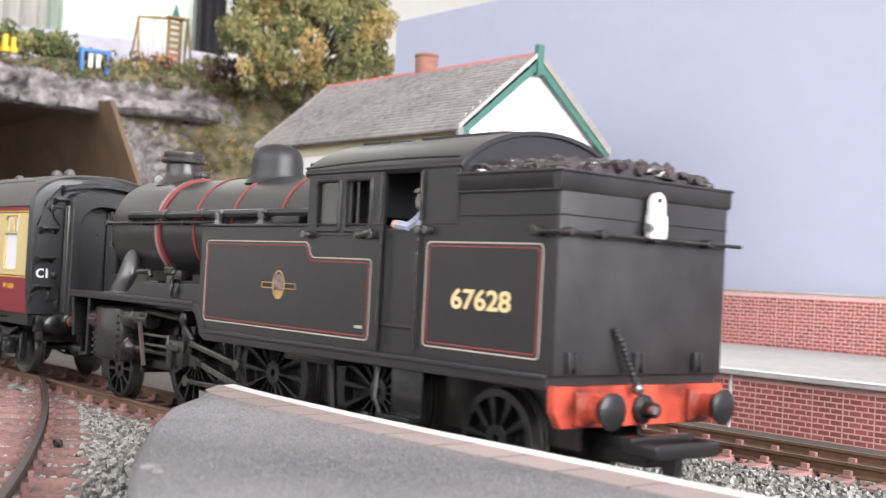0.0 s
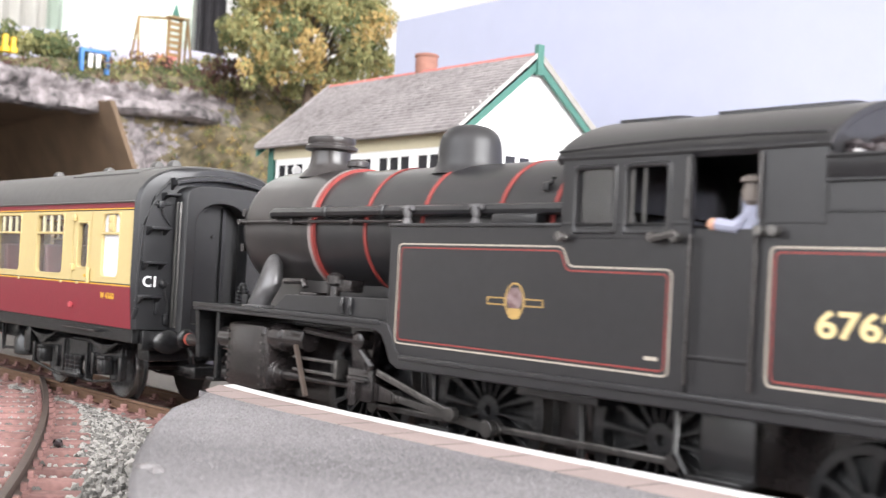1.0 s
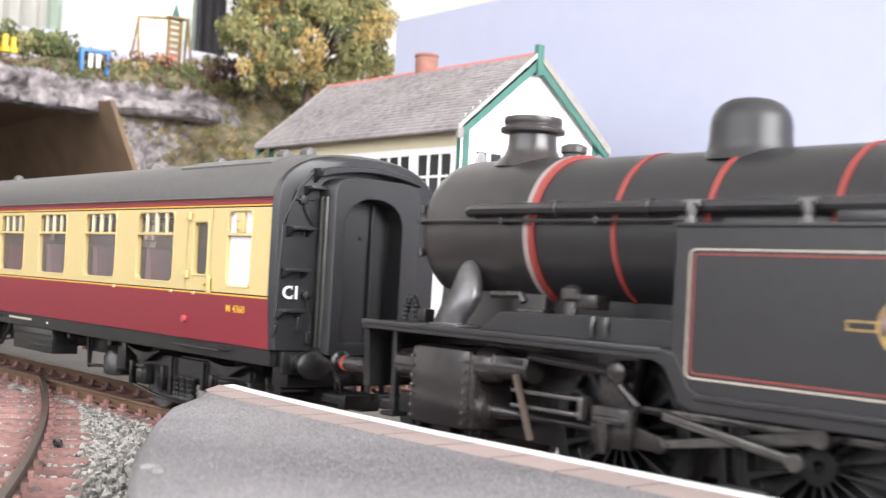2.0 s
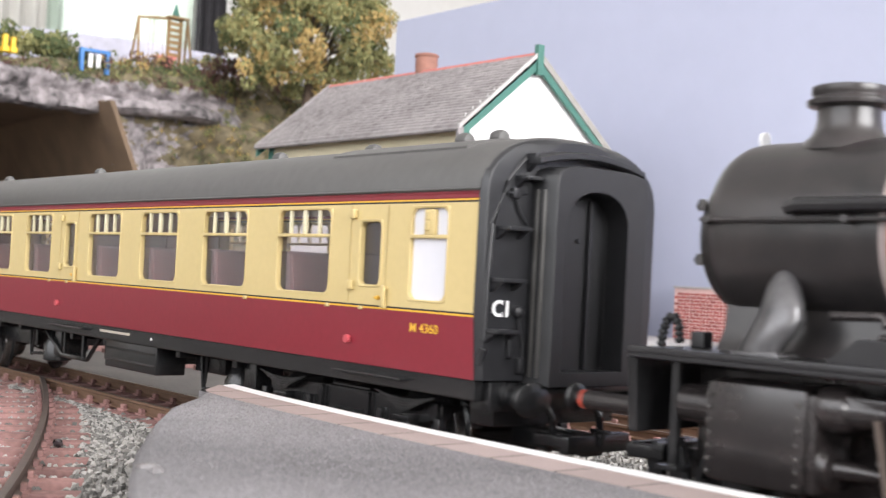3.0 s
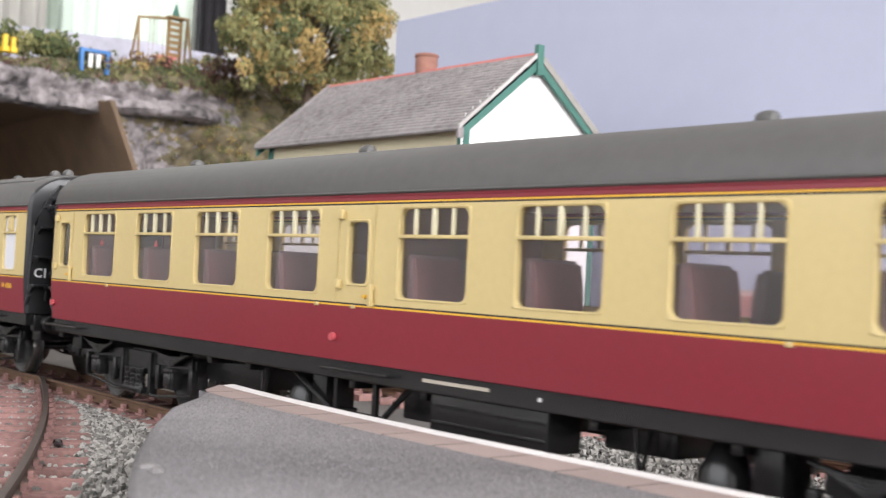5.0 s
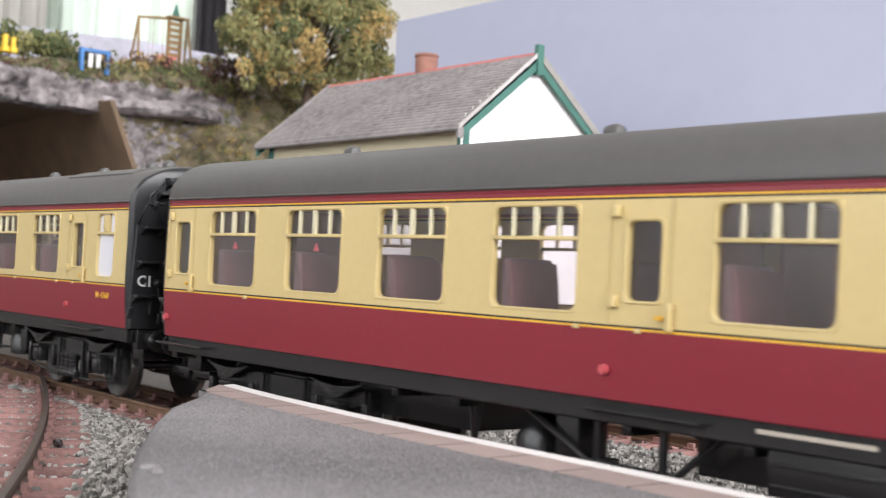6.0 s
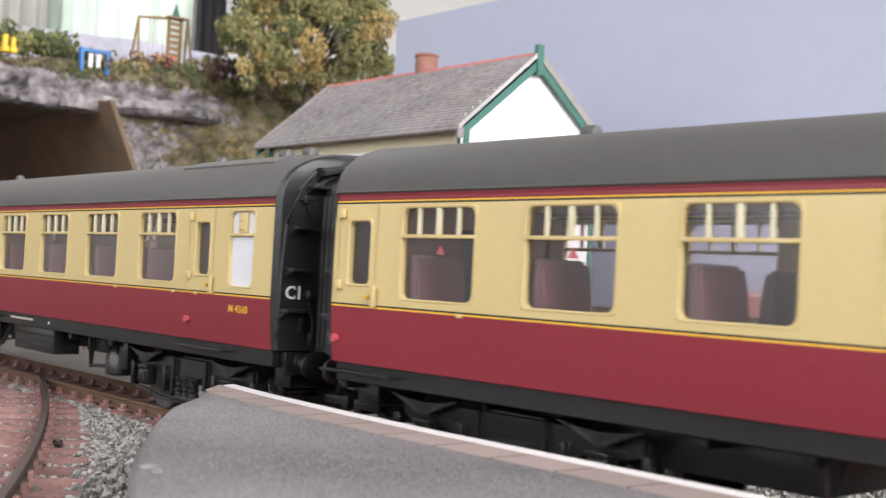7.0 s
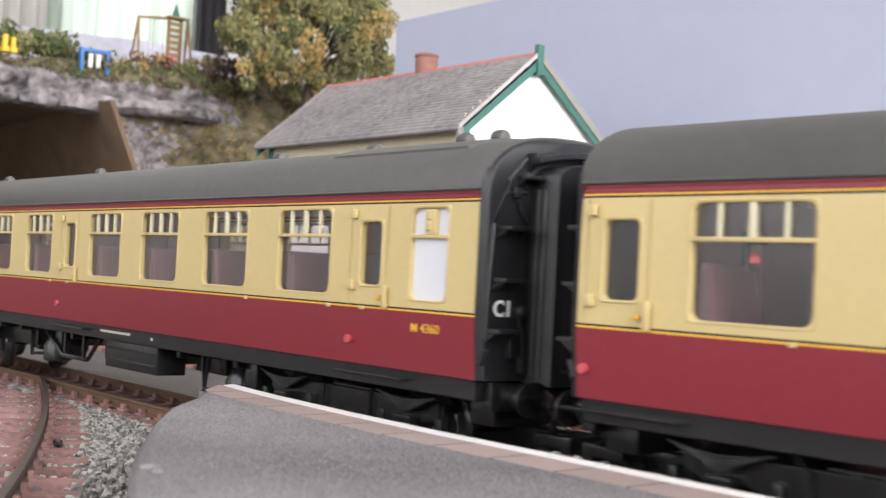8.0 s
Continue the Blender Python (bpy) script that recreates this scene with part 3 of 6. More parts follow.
        box(bm, min(X(2.5), X(3.3)), max(X(2.5), X(3.3)), 0.9, 1.6, 18.0, 42.4)
        lathe(bm, [(0.35, -0.3), (0.4, 0.3)], (X(2.7), -1.0, 36.5), "x", 8)
        part("corridor_door_edge", bm, END_BLACK, end)
        for yy, zz in ((10.6, 44.6), (13.6, 37.4), (14.2, 30.2), (14.8, 23.2)):
            bm = B()
            yy = -yy
            box(bm, min(X(0.4), X(4.1)), max(X(0.4), X(4.1)), yy - 2.2, yy + 2.2, zz - 0.25, zz + 0.35, 0.08)
            for q in (-1.8, 1.8):
                prism(bm, [(X(0.4), zz - 2.2), (X(3.8), zz), (X(0.4), zz)], "y", yy + q - 0.35, yy + q + 0.35)
            part("end_step", bm, END_BLACK, end)
        bm = B()
        tube(bm, [(X(1.2), -17.0, 22), (X(1.3), -16.9, 30), (X(1.3), -16.4, 38), (X(1.4), -14.2, 44), (X(1.6), -11.0, 47.5)], 0.35, 6)
        part("end_pipe", bm, END_BLACK, end)
        bm = B()
        tube(bm, [(X(1.9), -10.8, 42.6), (X(1.9), -14.4, 42.4)], 0.25, 5)
        box(bm, min(X(1.4), X(2.4)), max(X(1.4), X(2.4)), -13.6, -12.3, 41.7, 43.2, 0.15)
        tube(bm, [(X(2.0), -12.8, 41.6), (X(2.0), -12.2, 40.0), (X(2.0), -10.7, 38.2)], 0.25, 5)
        part("lamp_bracket", bm, END_BLACK, end)
        bm = B()
        lathe(bm, [(0.9, -0.6), (0.9, 0.6), (0.4, 1.0)] if e > 0 else [(0.4, -1.0), (0.9, -0.6), (0.9, 0.6)], (X(2.0), -11.6, 26.0), "x", 10)
        tube(bm, [(X(2.0), -11.5, 25.4), (X(2.0), -11.0, 23.2), (X(2.0), -10.3, 21.5), (X(2.0), -10.6, 18.6)], 0.28, 5)
        box(bm, min(X(1.6), X(2.6)), max(X(1.6), X(2.6)), -11.3, -10.2, 17.4, 19.6, 0.2)
        part("light_socket", bm, END_BLACK, end)
        bm = B()
        box(bm, min(X(1.4), X(2.3)), max(X(1.4), X(2.3)), -13.2, -12.2, 19.5, 22.2, 0.2)
        part("end_catch", bm, END_BLACK, end)
        bm = B()
        tube(bm, [(X(0.6), -17.1, 18.6), (X(1.4), -17.0, 20.8)], 0.55, 6)
        part("pipe_end", bm, END_BLACK, end)
        # buffers and beam
        bm = B()
        box(bm, min(X(-1.0), X(1.0)), max(X(-1.0), X(1.0)), -15.0, 15.0, 12.0, 16.2, 0.2)
        # This lower block is added to hold the shade of the gap between vehicles.
        box(bm, min(X(-6.0), X(-1.0)), max(X(-6.0), X(-1.0)), -12.5, 12.5, 9.6, 13.6, 0.3)
        box(bm, min(X(0.8), X(6.0)), max(X(0.8), X(6.0)), -9.4, 9.4, 14.9, 16.0, 0.2)
        part("headstock", bm, UNDER, end)
        # Two hoses added to fill the dark gap under the beam.
        for yy in (-5.2, 4.6):
            bm = B()
            tube(bm, [(X(0.8), yy, 13.6), (X(2.4), yy, 13.2), (X(3.2), yy + 0.3, 11.0), (X(3.0), yy + 0.9, 8.2), (X(1.6), yy + 1.6, 6.6), (X(-0.6), yy + 1.8, 6.8)], 0.62, 7)
            part("heating_hose", bm, UNDER, end, "black hanging hose added to fill the gap")
        for s in (-1, 1):
            bm = B()
            lathe(bm, [(2.0, X(1.0)), (2.0, X(1.6)), (1.45, X(1.7)), (1.45, X(2.9)), (1.7, X(3.0)), (1.7, X(3.6)), (1.0, X(3.7)), (1.0, X(4.9)), (1.9, X(5.0)), (2.45, X(5.4)), (2.45, X(5.8)), (1.7, X(6.2)), (0.4, X(6.4))], (0, s * 11.4, 14.1), "x", 28)
            for v in bm.verts:
                if abs(v.co.x - base) > 4.95:
                    v.co.y = s * 11.4 + (v.co.y - s * 11.4) * 1.4
            part("buffer", bm, UNDER, end, "oval-headed black buffer")
        bm = B()
        box(bm, min(X(-8), X(7)), max(X(-8), X(7)), -2.0, 2.0, 6.0, 9.0, 0.3)
        box(bm, min(X(6), X(8)), max(X(6), X(8)), -6.4, 6.4, 6.6, 9.2, 0.4)
        for yy in (-5.8, 5.8):
            box(bm, min(X(1), X(7)), max(X(1), X(7)), yy - 0.6, yy + 0.6, 7.4, 9.0, 0.2)
        tube(bm, [(X(8.2), 0, 7.5), (X(8.6), 0, 9.5), (X(7.5), 0, 9.8)], 0.4, 5)
        part("coupling", bm, UNDER, end, "small tension-lock coupling")
        if e > 0:
            bm, wd, ht = text_mesh("end_letters", "C1", 3.0, 0.04, 0.06)
            for v in bm.verts:
                x, z = v.co.x * 3.3 / wd, v.co.z * 2.3 / ht
                x -= 0.45 if x > 2.1 else 0
                v.co = Vector((X(1.55) + 0.05 + (v.co.y) + 0.25 * (x / 3.5), -16.0 + x, 25.2 + z))
            part("end_letters", bm, WHITE, end, "white lettering on the coach end", smooth=0)
    # interior
    bm = B()
    box(bm, -256, -2, -16.9, 16.9, 17.4, 18.2)
    part("interior_floor", bm, INSIDE, c)
    bays = [(a + b) / 2 for a, b in WINDOWS]
    for u in bays:
        for s in (-1, 1):
            for f in (-1, 1):
                bm = B()
                x = u + 2.4 + f * 10.2
                aisle = 6.4 if s < 0 else 8.6
                prism(bm, [(x, 18.2), (x - f * 5.2, 18.2), (x - f * 5.6, 22.6), (x - f * 5.0, 23.4), (x - f * 1.6, 23.2), (x - f * 1.1, 29.5), (x - f * 0.6, 33.2), (x + f * 0.2, 33.6), (x + f * 0.6, 33.0), (x + f * 0.6, 18.2)], "y", min(s * aisle, s * 15.8), max(s * aisle, s * 15.8))
                bmesh.ops.bevel(bm, geom=bm.edges[:], offset=0.35, segments=1, affect="EDGES")
                st = part("seat", bm, SEAT, c, "mauve-grey moulded seat")
                bm = B()
                prism(bm, [(x - f * 1.7, 23.4), (x - f * 2.2, 23.6), (x - f * 1.75, 29.6), (x - f * 1.1, 32.9), (x - f * 0.7, 32.9), (x - f * 1.2, 29.5)], "y", min(s * (aisle + 0.1), s * 15.6), max(s * (aisle + 0.1), s * 15.6))
                part("back_cushion", bm, CUSHION, st, "dull plum-red back cushion")
            bm = B()
            box(bm, u - 3.4, u + 3.4, min(s * 6, s * 16.4), max(s * 6, s * 16.4), 25.0, 25.5, 0.1)
            box(bm, u - 0.5, u + 0.5, s * 9 - 0.5, s * 9 + 0.5, 18.2, 25)
            part("table", bm, SEAT_RED, c, "small red-edged table")
    for u in (-32.0, -133.6, -146.4, -245.2, -17.5):
        bm = B()
        for s in (-1, 1):
            box(bm, u - 0.4, u + 0.4, min(s * 3.2, s * 16.8), max(s * 3.2, s * 16.8), 18.2, 44)
        box(bm, u - 0.4, u + 0.4, -3.2, 3.2, 38, 44)
        part("partition", bm, INSIDE, c)
    bm = B()
    box(bm, -256, -2, -16.6, 16.6, 42.0, 42.4)
    part("interior_lining", bm, WHITE, c)
    for k in (7, 6):
        a, b = WINDOWS[k]
        bm = B()
        x = (a + b) / 2 + 0.2
        prism(bm, [(x - 0.9, 33.5), (x + 0.9, 33.5), (x, 34.9)], "y", -17.36, -17.30)
        part("window_sticker", bm, KNOB, c, "small red triangular window sticker")
    for u in (-36, -222):
        make_bogie(c, u)
    return c


# ---- locomotive: runs bunker first; x grows towards the bunker end ----
def strip(bm, pts, w, y, out):
    """A painted line of width w along points in x, z on a side at y."""
    n = len(pts)
    loop_a, loop_b = [], []
    for i in range(n):
        p0, p1, p2 = Vector(pts[i - 1]), Vector(pts[i]), Vector(pts[(i + 1) % n])
        d = ((p1 - p0).normalized() + (p2 - p1).normalized()).normalized()
        nrm = Vector((-d.y, d.x))
        loop_a.append(p1 + nrm * w / 2)
        loop_b.append(p1 - nrm * w / 2)
    ring_pts = [[(q.x, yy, q.y) for q in lp] for lp, yy in ((loop_a, y), (loop_a, y + out), (loop_b, y + out), (loop_b, y))]
    return loft(bm, ring_pts, True, False)


def rounded_path(corners, r, n=4):
    out = []
    for i, c in enumerate(corners):
        a, b, d = Vector(corners[i - 1]), Vector(c), Vector(corners[(i + 1) % len(corners)])
        u, v = (a - b).normalized(), (d - b).normalized()
        p, q = b + u * r, b + v * r
        for k in range(n + 1):
            t = k / n
            out.append(tuple(p * (1 - t) ** 2 + b * 2 * t * (1 - t) + q * t * t))
    return out


EMBLEM_RED = material("muted_red_emblem", (0.2, 0.06, 0.065), 0.6, vary=0.6, grain=0.8, blotch=0.6, tint=(0.25, 0.2, 0.2))
CASING = material("pale_worn_metal", (0.15, 0.146, 0.15), 0.34, 0.6, vary=0.45, grain=0.4, blotch=0.1, worn=0.2)
OLD_GOLD = material("dull_gold_emblem", (0.42, 0.27, 0.09), 0.6, vary=0.2)
DRIVERS, CRANK, DRIVE_R = (73.0, 102.0, 134.0), 4.33, 11.35
PONY = ((38.0, 6.4), (162.6, 7.4))
ROD = 22.0


def crank_angle(t):
    return radians(198) - (gone(t) - gone(1.5)) / DRIVE_R


RIVET = mesh_of("rivet", lathe(B(), [(0.3, -0.16), (0.26, 0.1), (0.15, 0.16)], (0, 0, 0), "y", 8), RODS)


def make_loco():
    L = thing("tank_locomotive", "satin black model tank locomotive with red lining, running bunker first", "locomotive")
    Y = 17.2
    # frames and footplate
    bm = B()
    for s in (-1, 1):
        box(bm, 30, 176, s * 6.2 - 0.5, s * 6.2 + 0.5, 7.5, 21)
    box(bm, 60, 150, -6, 6, 12, 22)
    part("frame_plate", bm, SOOT, L)
    bm = B()
    prism(bm, [(27.2, 21.9), (84.6, 21.9), (86.2, 21.2), (87.2, 19.6), (88.4, 17.2), (90.2, 16.4), (180.2, 16.4), (180.2, 18.3), (91.4, 18.3), (89.6, 19.2), (88.8, 21.0), (87.6, 22.8), (86.0, 23.2), (27.2, 23.2)], "y", -17.4, 17.4)
    bmesh.ops.bevel(bm, geom=[e for e in bm.edges if abs(e.verts[0].co.y - e.verts[1].co.y) < 1e-6], offset=0.12, segments=1, affect="EDGES")
    part("footplate", bm, LOCO, L, "black running plate with a curved drop")
    for s in (-1, 1):
        bm = B()
        box(bm, 27.2, 85.5, min(s * 16.9, s * 17.6), max(s * 16.9, s * 17.6), 22.5, 23.35, 0.12)
        part("valance_beading", bm, LOCO, L)
        bm = B()
        box(bm, 91, 180.2, min(s * 16.9, s * 17.75), max(s * 16.9, s * 17.75), 17.7, 18.45, 0.12)
        part("valance_beading", bm, LOCO, L)
    # boiler and smokebox
    bm = B()
    lathe(bm, [(10.9, 57), (10.9, 123)], (0, 0, 37.6), "x", 48)
    part("boiler", bm, LOCO, L, "round black boiler barrel")
    bm = B()
    lathe(bm, [(3.0, 30.2), (7.0, 30.6), (9.4, 31.6), (10.6, 32.6), (11.1, 33.6), (11.3, 35), (11.35, 57.0)], (0, 0, 37.6), "x", 48)
    sb = part("smokebox", bm, SMOKE, L, "sooty black smokebox with rounded front")
    bm = B()
    lathe(bm, [(0.6, 28.6), (5.0, 29.2), (8.6, 30.4), (9.2, 31.2), (9.2, 32.4)], (0, 0, 37.0), "x", 40)
    for zz in (34.0, 40.6):
        tube(bm, [(30.4, -9.0, zz), (29.6, -4, zz), (29.2, 0, zz)], 0.5, 6)
        lathe(bm, [(0.5, zz - 0.7), (0.5, zz + 0.7)], (31.6, -10.0, 0), "z", 10)
    part("smokebox_door", bm, SMOKE, sb)
    bm = B()
    prism(bm, [(-8.6, 23.2), (-7.0, 26), (-6.6, 31), (6.6, 31), (7.0, 26), (8.6, 23.2)], "x", 33.5, 56)
    part("smokebox_saddle", bm, SMOKE, sb)
    bm = B()
    box(bm, 56, 87, -5.5, 5.5, 23.2, 32)
    box(bm, 87, 123, -9.3, 9.3, 23.2, 32)
    part("firebox_base", bm, LOCO, L)
    for u, w in ((56.7, 0.45), (71.7, 0.4), (86.5, 0.4), (103.8, 0.4), (114.8, 0.4)):
        bm = B()
        lathe(bm, [(10.9, u - w), (11.06 if u > 60 else 11.4, u - w), (11.06 if u > 60 else 11.4, u + w), (10.9, u + w)], (0, 0, 37.6), "x", 64)
        part("boiler_band", bm, RED_LINE, L, "thin red boiler band")
    bm = B()
    lathe(bm, [(11.3, 55.35), (11.42, 55.35), (11.42, 56.25), (11.3, 56.25)], (0, 0, 37.6), "x", 64)
    part("boiler_band", bm, BAND_GREY, L, "thin grey boiler band")
    bm = B()
    lathe(bm, [(6.0, 47.4), (5.2, 48.5), (4.35, 49.3), (3.9, 50.2), (3.7, 51.4), (3.7, 52.6), (4.2, 52.7), (4.9, 52.9), (5.0, 53.5), (4.6, 53.7), (4.3, 54.0), (4.5, 54.4), (4.4, 55.2), (3.7, 55.3), (3.5, 54.2), (3.4, 52)], (44.8, 0, 0), "z", 36)
    part("chimney", bm, SMOKE, L, "lipped black chimney")
    bm = B()
    lathe(bm, [(6.4, 46.8), (5.7, 47.7), (5.35, 48.6), (5.2, 49.8), (5.15, 51.4), (5.0, 52.5), (4.6, 53.4), (3.9, 54.2), (2.9, 54.75), (1.5, 55.05), (0.2, 55.1)], (84.5, 0, 0), "z", 56)
    part("steam_dome", bm, DOME, L, "rounded black steam dome")
    bm = B()
    lathe(bm, [(1.7, 47.8), (1.7, 49.3), (2.0, 49.5), (2.0, 50.4), (1.2, 50.8)], (53.6, 0, 0), "z", 16)
    part("snifting_valve", bm, SMOKE, L)
    bm = B()
    for s in (-1, 1):
        box(bm, 116, 119, s * 2.2 - 1, s * 2.2 + 1, 47.5, 50.0, 0.3)
    box(bm, 111.4, 112.6, -9.9, -9.0, 43.0, 44.2, 0.2)
    tube(bm, [(111.5, -9.6, 44.0), (113, -9.4, 44.2), (113.2, -9.4, 45.0)], 0.3, 5)
    part("safety_valve", bm, LOCO, L)
    bm = B()
    for s in (-1, 1):
        tube(bm, [(33, s * 12.2, 38.7), (86, s * 12.4, 38.7)], 0.28, 6)
        for u in (34, 52, 70, 84):
            lathe(bm, [(0.55, -0.7), (0.55, 0.7)], (u, s * 12.0, 38.7), "y", 8)
    part("handrail", bm, SMOKE, L, "thin black boiler handrail")
    bm = B()
    tube(bm, [(44.5, -11.6, 40.0), (46, -12.3, 40.3), (82, -12.3, 40.3), (120, -12.3, 40.3), (121.5, -12.0, 40.0)], 0.85, 8)
    for u in (62.5, 78.5, 119):
        lathe(bm, [(1.15, u - 0.5), (1.15, u + 0.5)], (0, -12.3, 40.3), "x", 10)
    box(bm, 105.5, 114.5, -13.8, -11.6, 38.0, 39.6, 0.3)
    part("ejector_pipe", bm, LOCO, L, "black pipe along the boiler")
    for u in (86.2, 102.0):
        bm = B()
        lathe(bm, [(1.1, 37.8), (0.8, 38.4), (0.55, 39.0), (0.75, 39.8), (0.7, 40.7), (0.3, 41.0)], (u, -13.6, 0), "z", 12)
        tube(bm, [(u - 1.2, -13.6, 40.6), (u + 1.2, -13.6, 40.6)], 0.5, 6)
        part("tank_filler", bm, CASING, L, "grey metal valve on the tank top")
    for s in (-1, 1):
        bm = B()
        secs = []
        for z, x, hx, y, hy in ((33.0, 43.6, 0.5, 10.1, 0.5), (32.5, 43.6, 1.2, 10.3, 1.0), (31.2, 43.8, 2.0, 10.6, 1.5), (29.3, 44.1, 2.6, 11.1, 1.8), (27.6, 44.2, 3.0, 11.6, 1.9), (25.8, 43.4, 2.9, 12.0, 1.9), (24.2, 42.3, 2.6, 12.2, 1.9), (23.2, 42.0, 2.5, 12.2, 1.9)):
            secs.append([(x + hx * math.cos(q * math.pi / 9), s * (y + hy * math.sin(q * math.pi / 9)), z) for q in range(18)])
        loft(bm, secs)
        box(bm, 39.6, 45.8, min(s * 10.0, s * 14.4), max(s * 10.0, s * 14.4), 23.1, 23.6, 0.15)
        part("steam_pipe_casing", bm, CASING, L, "grey polished steam pipe casing")
    # front platform details
    bm = B()
    prism(bm, [(52, 23.2), (56, 26.0), (86, 26.6), (86, 23.2)], "y", -15.6, -10.2)
    for u in (73.2, 75.4):
        tube(bm, [(u, -15.7, 23.6), (u + 0.1, -16.1, 24.9), (u, -15.7, 26.3)], 0.35, 6)
    part("splasher", bm, LOCO, L)
    bm = B()
    lathe(bm, [(1.6, 23.2), (1.6, 25.6), (1.0, 25.8), (0.9, 28.0), (1.5, 28.2), (1.5, 29.6), (0.5, 30.2)], (66.5, -12.6, 0), "z", 14)
    box(bm, 67.2, 71.0, -12.8, -10, 27.0, 29.0, 0.3)
    tube(bm, [(51, -12.5, 28.2), (57, -12.6, 28.4), (57.6, -12.6, 27.4)], 0.6, 6)
    box(bm, 57, 62, -13.4, -11, 25.8, 26.6, 0.2)
    part("lubricator", bm, SOOT, L, "mechanical lubricator on the running plate")
    bm = B()
    box(bm, 29.5, 31.5, -8.5, -6.5, 23.2, 25.2, 0.2)
    ribbed(bm, [(26.7, -5, 16.5), (23.6, -5, 17.4), (22.4, -5, 19.2), (22.2, -5, 21.5), (22.5, -5, 24.4), (23.0, -5, 26.0), (23.7, -5, 26.7), (24.4, -5, 26.7), (25.0, -5, 25.8), (25.3, -5, 23.4)], 0.46, 0.66, 0.75)
    part("vacuum_hose", bm, RUBBER, L, "ribbed black vacuum hose")
    bm = B()
    lathe(bm, [(0.45, -0.25), (0.95, -0.25), (0.95, 0.25), (0.45, 0.25)], (33.2, 0, 49.6), "x", 14)
    box(bm, 32.9, 33.5, -0.8, 0.8, 47.6, 48.9, 0.1)
    part("lamp_iron", bm, WHITE, L, "white lamp on the smokebox top")
    # side tanks, cab sides, bunker
    for s in (-1, 1):
        y = s * Y
        def yy(d0, d1):
            return min(y + s * d0, y + s * d1), max(y + s * d0, y + s * d1)
        bm = B()
        a, b = sorted((s * 9.4, s * Y))
        prism(bm, [(87.0, 23.0), (88.2, 20.6), (90.4, 18.3), (143.2, 18.3), (143.2, 37.8), (87.0, 37.8)], "y", a, b)
        bmesh.ops.bevel(bm, geom=[e for e in bm.edges if abs(e.verts[0].co.z - 37.8) < 1e-4 and abs(e.verts[1].co.z - 37.8) < 1e-4], offset=0.3, segments=2, affect="EDGES")
        tank = part("side_tank", bm, LOCO, L, "flat-sided black water tank")
        bm = B()
        box(bm, 86.6, 122.6, *yy(-0.3, 0.25), 37.5, 38.0, 0.1)
        part("tank_beading", bm, LOCO, tank)
        lining = rounded_path([(89.2, 20.2), (141.0, 20.0), (141.0, 32.45), (124.4, 32.45), (123.2, 34.95), (89.2, 34.95)], 0.9)
        part("panel_lining", strip(B(), lining, 0.21, y, s * 0.05), GREY_LINE, tank, "pale panel lining")
        inner = rounded_path([(89.8, 20.75), (140.4, 20.55), (140.4, 31.9), (124.0, 31.9), (122.8, 34.4), (89.8, 34.4)], 0.8)
        part("panel_lining", strip(B(), inner, 0.19, y, s * 0.05), RED_LINE, tank, "thin red panel lining")
        bm = B()
        box(bm, 137.4, 139.4, *yy(0, 0.05), 21.7, 22.15)
        part("tank_plate", bm, GREY_LINE, tank, "small pale lettering bar")
        # emblem as plain shapes
        for nm, m, sh in (("emblem", OLD_GOLD, 0), ("emblem", EMBLEM_RED, 1), ("emblem", OLD_GOLD, 2), ("emblem", LINE_BLACK, 3)):
            bm = B()
            if sh == 0:
                ring_a = [(114.7 + 1.75 * math.cos(q * math.pi / 12), 27.6 + 2.35 * math.sin(q * math.pi / 12)) for q in range(24)]
                strip(bm, ring_a, 0.24, y, s * 0.05)
            elif sh == 1:
                prism(bm, [(114.7 + 1.45 * math.cos(q * math.pi / 9), 27.9 + 1.5 * math.sin(q * math.pi / 9)) for q in range(18)], "y", *yy(0, 0.04))
            elif sh == 2:
                prism(bm, [(113.7, 25.3), (115.7, 25.3), (115.9, 26.6), (113.5, 26.6)], "y", *yy(0, 0.06))
                for q in ((109.4, 112.8), (116.6, 120.0)):
                    strip(bm, [(q[0], 27.0), (q[1], 27.0), (q[1], 27.9), (q[0], 27.9)], 0.22, y, s * 0.05)
            else:
                for q in ((109.6, 112.7), (116.7, 119.8)):
                    box(bm, *q, *yy(0, 0.03), 27.15, 27.75)
            part("emblem", bm, m, tank)
        # cab side with two windows and the doorway
        bm = B()
        panel(bm, 122.6, 161.0, 37.8, 46.4, [(124.8, 131.8, 38.0, 45.0), (133.2, 140.2, 38.0, 45.0), (143.3, 152.6, 37.8, 46.4)], y - s * 0.7, y)
        panel(bm, 122.6, 143.3, 36.0, 38.0, [(124.8, 131.8, 36.6, 38.0), (133.2, 140.2, 36.6, 38.0)], y - s * 0.6, y + s * 0.02)
        cab = part("cab_side", bm, LOCO, L, "black cab side sheet with two windows")
        for a0, a1 in ((124.8, 131.8), (133.2, 140.2)):
            fr = part("cab_window", ring(B(), (a0 + a1) / 2, 40.9, a1 - a0 - 0.7, 7.6, 0.8, 0.55, y + s * 0.3, y - s * 0.6), LOCO, cab)
            bm = B()
            x0, x1 = (a0 + 0.4, a1 - 0.4) if a0 < 130 else (a0 + 0.4, a0 + 1.1)
            box(bm, x0, x1, *yy(-0.55, -0.4), 37.2, 44.8)
            if a0 > 130:
                box(bm, a0 + 2.5, a0 + 2.9, *yy(-0.75, -0.5), 37.2, 44.8)
            part("pane", bm, CAB_PANE if a0 < 130 else STEEL, fr).visible_shadow = False
        bm = B()
